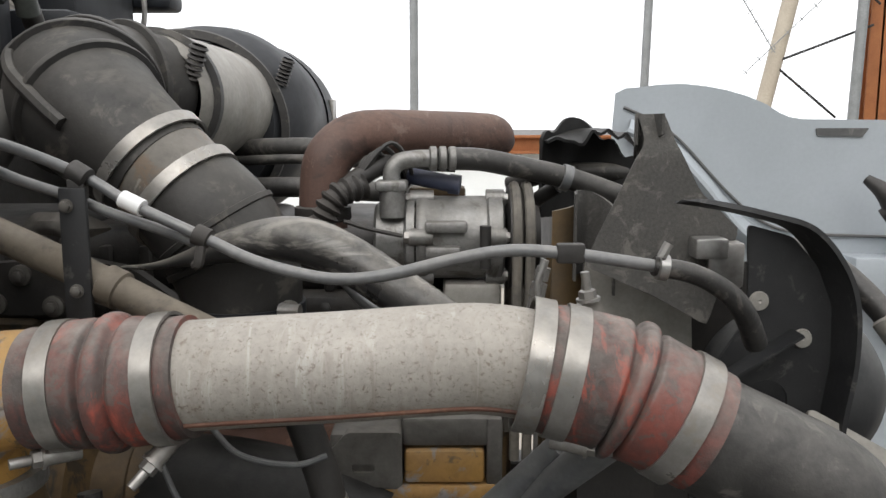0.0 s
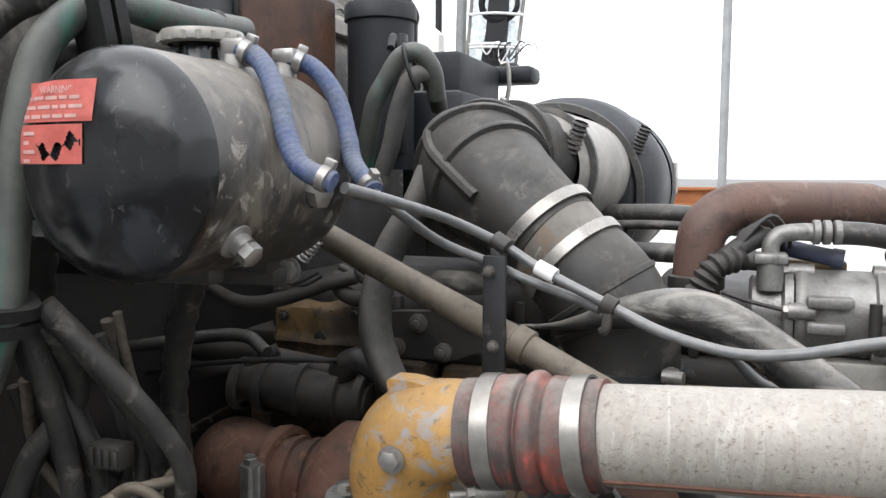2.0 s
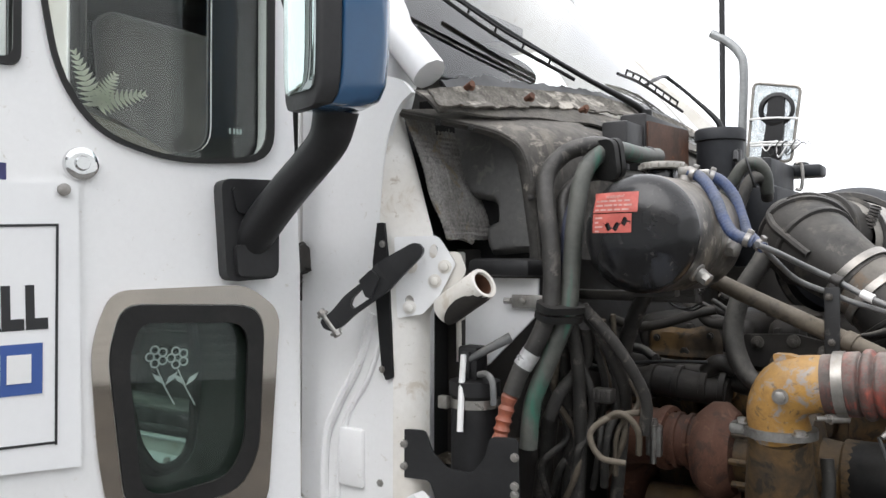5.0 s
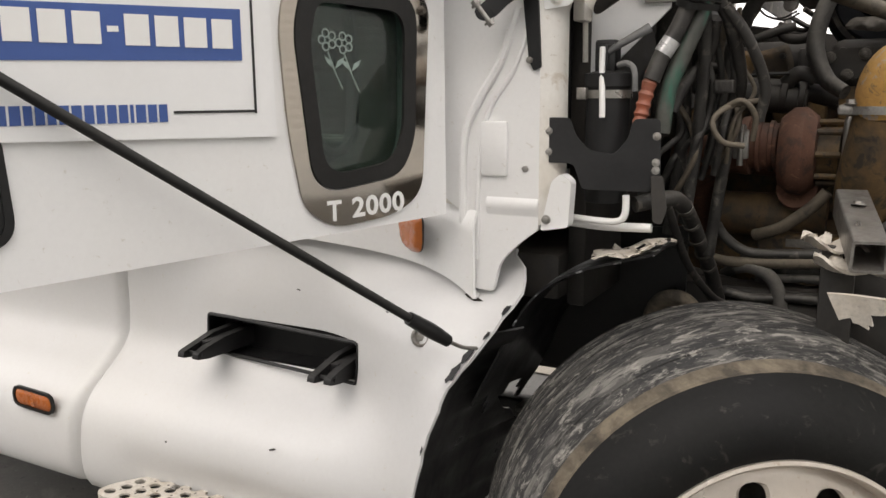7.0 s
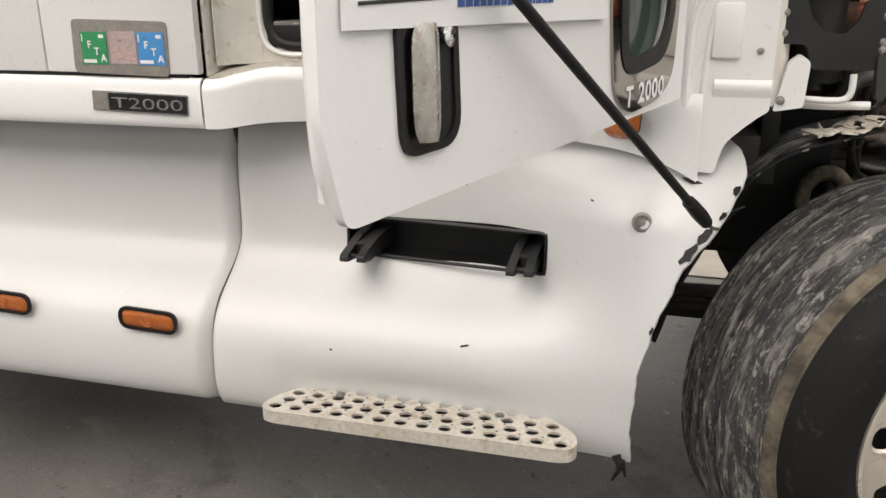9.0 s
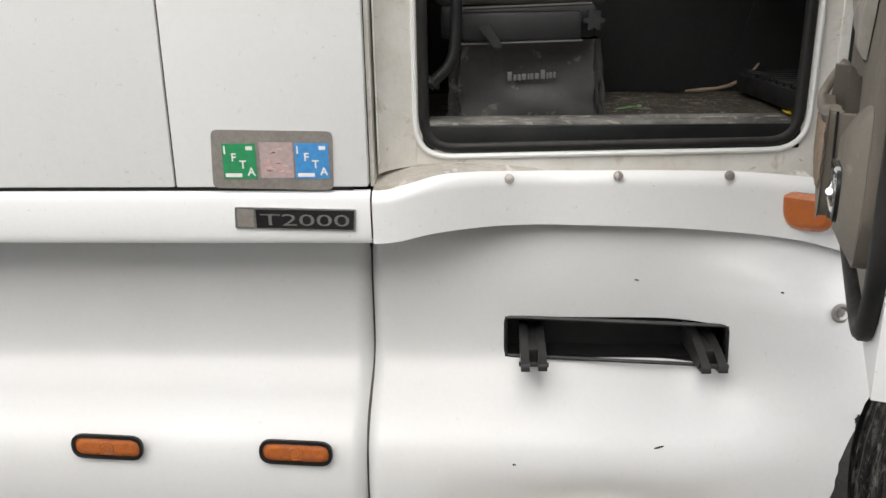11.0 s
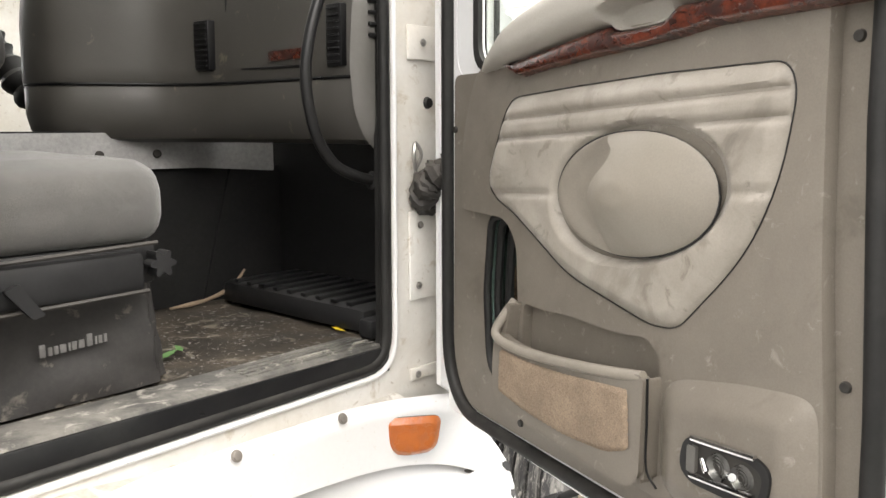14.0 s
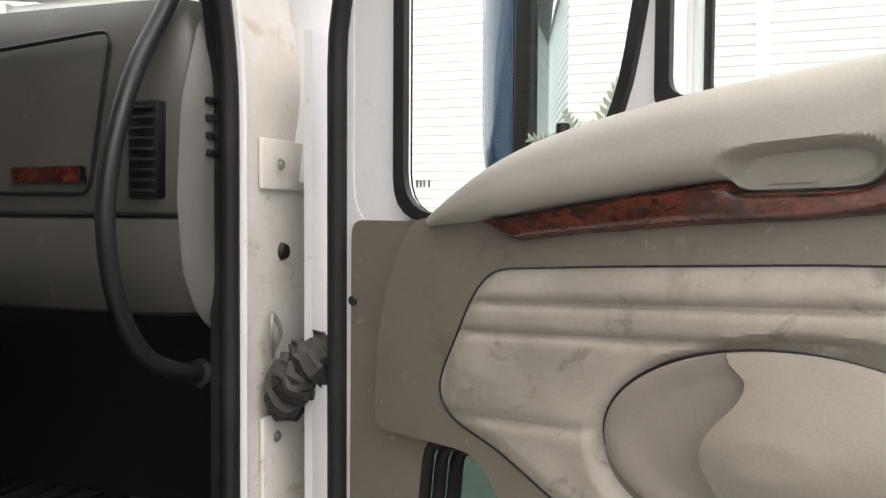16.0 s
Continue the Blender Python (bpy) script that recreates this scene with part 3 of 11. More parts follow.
GROUND = mat("damp_concrete_yard", (0.092, 0.088, 0.080), (0.155, 0.148, 0.134), 0.62, scale=0.9, grain=40, bump=0.25, rough_var=0.15, spots=[((0.070, 0.067, 0.062), 0.14, 1.7), ((0.17, 0.162, 0.147), 0.08, 2.3), ((0.24, 0.23, 0.21), 0.03, 40), ((0.03, 0.03, 0.028), 0.03, 26)])
SAND = mat("pale_dry_ground", (0.46, 0.42, 0.36), (0.40, 0.36, 0.30), 0.9, scale=2, bump=0.3)
SIDING = mat("white_metal_siding", (0.84, 0.86, 0.85), (0.80, 0.82, 0.81), 0.45, scale=1, grain_amount=0.04, bump=0.02)
ORANGE = mat("orange_steel_beam", (0.36, 0.13, 0.04), (0.28, 0.10, 0.035), 0.7, scale=4, bump=0.1)
POLE = mat("galvanised_pole", (0.30, 0.31, 0.31), (0.25, 0.26, 0.26), 0.5, metal=0.3, scale=6, bump=0.05)
CREAM = mat("cream_steel_post", (0.50, 0.44, 0.35), (0.45, 0.39, 0.31), 0.6, scale=3, bump=0.05)
WIRE = mat("black_cable", (0.015, 0.015, 0.015), (0.02, 0.02, 0.02), 0.6, scale=9, bump=0.0)
MIRROR_BLUE = mat("dark_blue_mirror_shell", (0.020, 0.072, 0.155), (0.022, 0.074, 0.155), 0.18, scale=3, grain_amount=0.05, bump=0.0, coat=0.6)
LENS = mat("clear_lens", (0.34, 0.335, 0.32), (0.20, 0.195, 0.185), 0.15, metal=0.6, scale=40, bump=0.1)
LEAF_YELLOW = mat("yellow_leaf", (0.75, 0.55, 0.03), (0.7, 0.5, 0.04), 0.6, scale=30, bump=0.0)
LEAF_GREEN = mat("green_leaf", (0.12, 0.26, 0.08), (0.10, 0.22, 0.07), 0.6, scale=30, bump=0.0)
TAPE = mat("silver_tape", (0.60, 0.60, 0.60), (0.5, 0.5, 0.5), 0.35, metal=0.5, scale=20, bump=0.1)
RED_HOSE = mat("red_ribbed_sleeve", (0.30, 0.08, 0.04), (0.24, 0.09, 0.06), 0.6, scale=18, bump=0.2, dust=(DUST, 0.3))
CLEAR = glass("clear_glass", (0.93, 0.96, 0.94))
MIRROR_FILM = glass("smoky_clear_plastic", (0.80, 0.82, 0.83), film=0.30)
TINTED = glass("green_tinted_glass", (0.44, 0.55, 0.51), film=0.03)

SCUFFED = mat("scraped_black_plastic", (0.010, 0.010, 0.011), (0.020, 0.020, 0.021), 0.45, scale=9, bump=0.25, spots=[((0.20, 0.205, 0.215), 0.34, 9, (1, 5, 1)), ((0.45, 0.45, 0.45), 0.12, 16, (1, 6, 1))])
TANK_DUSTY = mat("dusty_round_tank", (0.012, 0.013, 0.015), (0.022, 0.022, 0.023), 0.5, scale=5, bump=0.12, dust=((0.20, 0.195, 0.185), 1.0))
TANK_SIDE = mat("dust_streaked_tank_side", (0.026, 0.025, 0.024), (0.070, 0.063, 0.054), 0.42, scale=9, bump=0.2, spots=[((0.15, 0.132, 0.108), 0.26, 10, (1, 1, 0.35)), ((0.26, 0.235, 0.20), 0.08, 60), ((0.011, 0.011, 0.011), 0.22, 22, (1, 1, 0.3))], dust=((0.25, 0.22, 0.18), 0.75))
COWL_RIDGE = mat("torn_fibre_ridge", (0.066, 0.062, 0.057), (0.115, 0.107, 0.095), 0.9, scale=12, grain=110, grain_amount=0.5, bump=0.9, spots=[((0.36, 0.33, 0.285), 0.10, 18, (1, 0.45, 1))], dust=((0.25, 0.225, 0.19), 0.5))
FIBRE = mat("frayed_pale_fibre", (0.20, 0.185, 0.16), (0.13, 0.118, 0.10), 0.9, scale=14, grain=150, grain_amount=0.5, bump=0.9, spots=[((0.50, 0.46, 0.40), 0.25, 14, (1, 0.4, 1.6)), ((0.07, 0.062, 0.054), 0.12, 34)])
LEDGE = mat("grimy_white_ledge", (0.56, 0.53, 0.48), (0.42, 0.385, 0.33), 0.6, scale=7, bump=0.1, spots=[((0.30, 0.255, 0.20), 0.18, 9, (0.4, 1, 1)), ((0.66, 0.64, 0.60), 0.12, 20)])
DECAL = mat("pale_green_decal", (0.30, 0.38, 0.34), (0.25, 0.33, 0.30), 0.6, scale=30, bump=0.0)
FROND = mat("pale_frond_decal", (0.66, 0.71, 0.58), (0.56, 0.62, 0.48), 0.6, scale=60, bump=0.0)
next(n for n in FROND.node_tree.nodes if n.type == "BSDF_PRINCIPLED").inputs["Transmission Weight"].default_value = 0.8
BLACK_STEEL = mat("black_painted_steel", (0.009, 0.009, 0.010), (0.016, 0.016, 0.016), 0.6, scale=9, bump=0.15, spots=((0.07, 0.065, 0.06), 0.05, 30))
SPEAKER = mat("taupe_speaker_cover", (0.250, 0.224, 0.188), (0.205, 0.182, 0.152), 0.45, scale=4, grain=350, grain_amount=0.12, bump=0.1)
BLUE_GLASS = mat("blue_tinted_mirror_glass", (0.55, 0.62, 0.62), (0.52, 0.60, 0.60), 0.04, metal=1.0, scale=3, grain_amount=0.02, bump=0.0, rough_var=0.02)
INDIGO = mat("dark_blue_hose_rubber", (0.022, 0.028, 0.060), (0.035, 0.042, 0.075), 0.6, scale=12, bump=0.2, dust=(DUST, 0.3))
TUBE_BROWN = mat("dusty_brown_tube", (0.080, 0.065, 0.047), (0.125, 0.104, 0.078), 0.7, scale=12, bump=0.2, spots=[((0.035, 0.03, 0.026), 0.14, 22)], dust=((0.26, 0.22, 0.17), 0.8))
HOSE_GREY = mat("flat_grey_hose", (0.055, 0.053, 0.050), (0.085, 0.081, 0.075), 0.75, scale=12, bump=0.25, spots=[((0.03, 0.029, 0.028), 0.15, 20)], dust=((0.26, 0.24, 0.21), 0.8))
ALU_DIRTY = mat("grimy_cast_aluminium", (0.15, 0.14, 0.128), (0.09, 0.083, 0.074), 0.6, metal=0.3, scale=16, bump=0.25, dust=((0.26, 0.235, 0.20), 0.5))
BLADE_METAL = mat("worn_satin_metal", (0.62, 0.605, 0.57), (0.52, 0.495, 0.45), 0.26, metal=0.7, scale=14, bump=0.06, spots=[((0.36, 0.30, 0.24), 0.10, 30)])
SLEEVE = mat("rust_streaked_sleeve", (0.16, 0.145, 0.125), (0.10, 0.090, 0.077), 0.6, metal=0.1, scale=10, bump=0.2, spots=[((0.13, 0.085, 0.05), 0.2, 26), ((0.24, 0.225, 0.20), 0.12, 40)], dust=((0.28, 0.255, 0.22), 0.6))
# ---------------------------------------------------------------- the yard and what stands round it
bm = B()
sheet(bm, lambda u, v: Vector(((u - 0.5) * 600, (v - 0.5) * 600, 0)), 60, 60)
solo("ground", bm, GROUND, "stained grey concrete yard, damp in places", "ground", kind="structure")
bm = B()
prism(bm, rounded([(-9.0, 3.0), (-2.5, 2.75), (2.0, 2.6), (7.0, 3.4), (6.0, 8.6), (-9.0, 8.6)], 0.6), Matrix.Translation((0, 0, 0.004)), 0.004)
solo("sand_patch", bm, SAND, "pale dry sandy patch on the concrete yard", "sand", kind="structure")


def siding_wall(name, x0, y0, x1, y1, h, label, pitch=0.22, z0=0.0):
    """A building of horizontal metal cladding between two corners, with real laps."""
    house = thing(name, ((x0 + x1) / 2, (y0 + y1) / 2, z0), label, "building")
    b = B()
    a, c = Vector((x0, y0, z0)), Vector((x1, y1, z0))
    d = (c - a).normalized()
    nrm = Vector((-d.y, d.x, 0))
    prof = []
    k = int(h / pitch)
    for i in range(k):
        prof += [(0.0, i * pitch), (0.018, i * pitch + 0.02), (0.018, i * pitch + pitch * 0.6), (0.0, i * pitch + pitch * 0.75)]
    prof.append((0.0, k * pitch))
    for (o1, z1), (o2, z2) in zip(prof, prof[1:]):
        q = [a + nrm * o1 + Vector((0, 0, z1)), c + nrm * o1 + Vector((0, 0, z1)), c + nrm * o2 + Vector((0, 0, z2)), a + nrm * o2 + Vector((0, 0, z2))]
        b.faces.new([b.verts.new(p) for p in q])
    part("wall", b, SIDING, house)
    for p in (a, c, a.lerp(c, 0.52)):
        b = B()
        box(b, p - Vector((0.08, 0.08, 0)), p + Vector((0.08, 0.08, h)), 0.01)
        part("corner_trim", b, SIDING, house)
    b = B()
    m = nrm * -3.0
    r = [a + Vector((0, 0, h)), c + Vector((0, 0, h)), c + m + Vector((0, 0, h + 0.6)), a + m + Vector((0, 0, h + 0.6))]
    b.faces.new([b.verts.new(p + nrm * 0.25) for p in r])
    thicken(b, 0.08)
    part("roof", b, POLE, house)
    return house


siding_wall("workshop", 9.0, -14.0, 9.0, 12.0, 5.5, "white metal-clad workshop with horizontal ribs", 0.13)
siding_wall("warehouse", 6.0, -9.0, -16.0, -9.0, 4.5, "white metal-clad warehouse with horizontal ribs across the yard")


def far_fence():
    f = thing("yard_fence", (1.0, 9.0, 0), "low white wall under an orange steel beam with galvanised poles", "fence")
    b = B()
    box(b, (-7, 9.05, 0), (5.2, 9.2, 1.42), 0.01)
    part("wall", b, SIDING, f)
    b = B()
    box(b, (-7, 8.98, 1.42), (5.2, 9.06, 1.62), 0.01)
    box(b, (-7, 8.9, 1.59), (5.2, 9.14, 1.62), 0.004)
    box(b, (-7, 8.9, 1.42), (5.2, 9.14, 1.45), 0.004)
    part("beam", b, ORANGE, f)
    for x, y, lean in ((-0.30, 8.7, 0.0), (2.05, 8.7, 0.15)):
        b = B()
        rod(b, (x, y, 0), (x + lean, y, 7.5), 0.045, 14)
        part("pole", b, POLE, f)


far_fence()


def post_frame():
    f = thing("steel_post_frame", (4.0, 8.0, 0), "rust-orange steel column and cream post with crossed stay cables", "frame")
    b = B()
    for x, w in ((4.05, 0.24), ):
        box(b, (x, 8.0, 0), (x + w, 8.02, 8), 0.003)
        box(b, (x, 8.22, 0), (x + w, 8.24, 8), 0.003)
        box(b, (x + w / 2 - 0.01, 8.0, 0), (x + w / 2 + 0.01, 8.24, 8), 0.0)
    part("column", b, ORANGE, f)
    b = B()
    rod(b, (2.68, 8.0, 0), (3.42, 8.0, 3.6), 0.075, 18)
    rod(b, (3.42, 8.0, 3.6), (3.75, 8.0, 5.6), 0.075, 18)
    part("post", b, CREAM, f)
    b = B()
    rod(b, (3.85, 7.9, 0), (4.02, 7.9, 7.0), 0.05, 14)
    part("drainpipe", b, POLE, f)
    for p, q in (((3.15, 7.95, 2.32), (4.05, 7.95, 2.66)), ((3.15, 7.95, 2.28), (3.75, 7.95, 1.80)), ((4.10, 7.95, 2.85), (3.85, 7.95, 3.05))):
        b = B()
        rod(b, p, q, 0.012, 8)
        part("stay_cable", b, WIRE, f)
    for k in (0, 1):
        b = B()
        p0, p1 = (((2.75, 7.9, 2.95), (3.1, 7.9, 2.42)), ((2.85, 7.9, 2.22), (3.6, 7.9, 2.95)))[k]
        n = 7
        for i in range(n):
            c = Vector(p0).lerp(Vector(p1), i / (n - 1))
            for s in (-1, 1):
                rod(b, c + Vector((-0.02, 0, 0.02 * s)), c + Vector((0.02, 0, -0.02 * s)), 0.004, 5)
        rod(b, p0, p1, 0.005, 6)
        part("barbed_wire", b, POLE, f)


post_frame()


# ---------------------------------------------------------------- the truck: cab and sleeper shell
SIDE = Matrix(((1, 0, 0, 0), (0, 0, -1, 0), (0, 1, 0, 0), (0, 0, 0, 1)))  # (a, b) -> x, z; depth runs to -y


def side(y):
    return Matrix.Translation((0, y, 0)) @ SIDE


def shell():
    """Cab and sleeper walls, roof and back."""
    t = thing("truck_cab", (-2.2, 1.3, 1.1), "white sleeper cab of a parked truck with its hood open", "truck cab")
    # sleeper side in two skins with a seam between
    b = B()
    box(b, (-2.686, 0.25, 1.246), (-2.266, 0.275, 3.2), 0.004)
    part("sleeper_panel", b, WHITE, t)
    b = B()
    box(b, (-5.2, 0.25, 1.246), (-2.690, 0.275, 3.2), 0.004)
    part("sleeper_panel", b, WHITE, t)
    b = B()
    box(b, (-5.2, 0.2585, 1.2), (-2.30, 0.272, 3.2))
    part("seam_backing", b, SATIN, t)
    # belt band under the sleeper and the door
    b = B()
    prof = [(0.262, 1.238), (0.248, 1.230), (0.243, 1.20), (0.243, 1.15), (0.25, 1.122), (0.275, 1.117)]
    sheet(b, lambda u, v: Vector((-5.2 + u * 2.937, *(float(w) for w in smooth_path(prof, 3)[round(v * 15)]))), 8, 15)
    thicken(b, 0.006)
    part("sleeper_band", b, WHITE, t)
    b = B()

    low_line = [(-2.28, 1.119), (-2.21, 1.122), (-2.13, 1.134), (-2.02, 1.135), (-1.88, 1.127), (-1.75, 1.123), (-1.62, 1.119), (-1.48, 1.110), (-1.33, 1.095), (-1.25, 1.081), (-1.19, 1.064), (-1.135, 1.040)]
    top_line = [(-2.28, 1.236), (-2.23, 1.236), (-2.17, 1.250), (-2.11, 1.262), (-2.03, 1.260), (-1.88, 1.250), (-1.62, 1.249), (-1.47, 1.246), (-1.36, 1.240), (-1.25, 1.232), (-1.135, 1.222)]
    low_fine, top_fine = smooth_path(low_line, 5), smooth_path(top_line, 5)

    def band(u, v):
        """The proud sill band under the door: rolled over at its top, turned in below."""
        x = -2.259 + u * (2.259 - 1.135)
        s = min(1.0, max(0.0, (x + 2.259) / 0.42))
        y0 = 0.243 + 0.136 * s * s * (3 - 2 * s)
        if x > -1.45:
            y0 -= 0.066 * ((x + 1.45) / 0.30) ** 2
        top, low = (float(np.interp(x, [p[0] for p in q], [p[1] for p in q])) for q in (top_fine, low_fine))
        z = top + (low - top) * min(1.0, v / 0.92)
        turn_in = max(0.0, (v - 0.92) / 0.08)
        return Vector((x, y0 + 0.020 * max(0.0, 1 - v / 0.25) ** 2.5 + 0.030 * turn_in + 0.004 * v, z - 0.003 * math.sin(math.pi * turn_in)))

    sheet(b, band, 64, 25)
    thicken(b, 0.006)
    part("door_sill_band", b, WHITE, t)
    # ledge between band and door jamb
    b = B()
    sheet(b, lambda u, v: band(u * 0.86, 0).lerp(Vector((-2.25 + u * 0.93, 0.43, 1.268)), v), 40, 3)
    thicken(b, 0.004)
    part("sill_ledge", b, LEDGE, t)
    # door frame with its opening
    b = B()
    outer = [(-2.262, 1.20), (-1.08, 1.20), (-1.08, 2.10), (-1.30, 2.75), (-2.262, 2.75)]
    hole = rounded([(-2.165, 1.292), (-1.318, 1.305), (-1.312, 2.1), (-1.42, 2.62), (-2.165, 2.62)], 0.075, 6)
    prism(b, outer, side(0.422), 0.022, [hole])
    part("door_frame", b, JAMB, t)
    b = B()
    hole2 = rounded([(-2.176, 1.282), (-1.305, 1.296), (-1.300, 2.1), (-1.41, 2.63), (-2.176, 2.63)], 0.08, 6)
    pts = [(x, 0.397, z) for x, z in hole2]
    tube(b, pts + pts[:1], 0.0065, 8, 1)
    part("weld_flange", b, WHITE, t)
    b = B()
    hole3 = rounded([(-2.156, 1.302), (-1.326, 1.314), (-1.322, 2.1), (-1.43, 2.61), (-2.156, 2.61)], 0.07, 6)
    pts = [(x, 0.402, z) for x, z in hole3]
    tube(b, pts + pts[:1], 0.0125, 10, 1)
    part("door_seal", b, RUBBER, t, "black rubber door seal")
    b = B()
    liner = rounded([(-2.152, 1.305), (-1.3305, 1.3175), (-1.3265, 2.1), (-1.434, 2.607), (-2.152, 2.607)], 0.067, 6)
    prism(b, [(x + (0.0015 if x < -1.8 else -0.0015), z + (0.0015 if z < 1.9 else -0.0015)) for x, z in hole], side(0.428), 0.026, [liner])
    part("opening_liner", b, RUBBER, t, "black lining round the door opening")
    # rear pillar return between sleeper skin and door frame
    b = B()
    box(b, (-2.266, 0.285, 1.24), (-2.2575, 0.45, 2.8))
    part("pillar_gap_seal", b, JAMB, t)
    b = B()
    sheet(b, lambda u, v: Vector((-2.252 + 0.075 * u, 0.31 + 0.09 * u ** 0.6, 1.262 + v * 1.5)), 8, 4)
    thicken(b, 0.004)
    part("rear_pillar", b, JAMB, t)
    b = B()
    rod(b, (-2.222, 0.36, 1.665), (-2.222, 0.300, 1.665), 0.006, 14)
    rod(b, (-2.222, 0.303, 1.665), (-2.222, 0.297, 1.665), 0.009, 14)
    part("striker_pin", b, GRIME, t)
    # hinge pillar: rain gutter plates and screws
    for z0, z1 in ((1.945, 2.015), (1.44, 1.632), (1.262, 1.29)):
        b = B()
        box(b, (-1.262, 0.391, z0), (-1.10, 0.399, z1), 0.004)
        box(b, (-1.128, 0.372, z0), (-1.10, 0.396, z1), 0.006)
        part("hinge_plate", b, JAMB, t)
    for x, z in ((-1.235, 1.602), (-1.241, 1.472), (-1.223, 1.98), (-1.245, 1.276)):
        b = B()
        bolt(b, (x, 0.387, z), (0, -1, 0), 0.006, 0.005)
        part("screw", b, STEEL, t)
    b = B()
    lathe(b, [(0, 0.008), (0.010, 0.007), (0.013, 0.0)], frame_of((-1.197, 0.40, 1.858), (0, -1, 0)), 16)
    part("rubber_plug", b, RUBBER, t)
    b = B()
    boot = smooth_path([(-1.215, 0.385, 1.66), (-1.245, 0.365, 1.675), (-1.252, 0.345, 1.695), (-1.240, 0.325, 1.715), (-1.215, 0.315, 1.72)], 8)
    tube(b, boot, [0.027 + 0.0025 * math.sin(i * 2.3) + 0.004 * math.sin(i * 0.9 + 1) for i in range(len(boot))], 16, 1, flat=1.35)
    for v in b.verts:
        v.co += Vector((math.sin(v.co.z * 311 + v.co.y * 170), math.sin(v.co.x * 290 + v.co.z * 97), math.sin(v.co.y * 263 + v.co.x * 120))) * 0.0035
    part("door_wiring_boot", b, GRIME, t, "crumpled rubber wiring boot at the hinge")
    b = B()
    tube(b, [(-1.25, 0.385, 1.72), (-1.24, 0.378, 1.75), (-1.25, 0.385, 1.775), (-1.26, 0.38, 1.75), (-1.25, 0.385, 1.715)], 0.004, 6)
    part("check_strap_eye", b, STEEL, t)
    for x in (-1.963, -1.718, -1.472, -2.196):
        b = B()
        bolt(b, (x, 0.378 if x > -1.9 else 0.352 if x > -2.1 else 0.29, 1.240), (0, -1, 0.4), 0.0085, 0.005)
        part("sill_bolt", b, PLATE, t)
    # roof, back, far side, floor pan, inner lining
    b = B()
    box(b, (-5.2, 0.27, 3.15), (-1.9, 2.35, 3.2), 0.02)
    part("roof", b, WHITE, t)
    b = B()
    box(b, (-5.2, 0.27, 1.1), (-5.15, 2.35, 3.2))
    part("back_wall", b, WHITE, t)
    b = B()
    far_holes = [rounded([(-2.1, 1.96), (-1.42, 1.90), (-1.42, 2.1), (-1.75, 2.62), (-2.1, 2.62)], 0.05)]
    prism(b, [(-5.2, 1.1), (-0.98, 1.1), (-0.98, 2.18), (-1.62, 2.78), (-1.9, 3.2), (-5.2, 3.2)], side(2.35), 0.05, far_holes)
    part("far_side_wall", b, JAMB, t)
    b = B()
    prism(b, [(-2.262, 2.75), (-1.30, 2.75), (-1.62, 2.8), (-1.9, 3.2), (-2.262, 3.2)], side(0.445), 0.045)
    part("roof_side", b, WHITE, t)
    return t


CAB = shell()


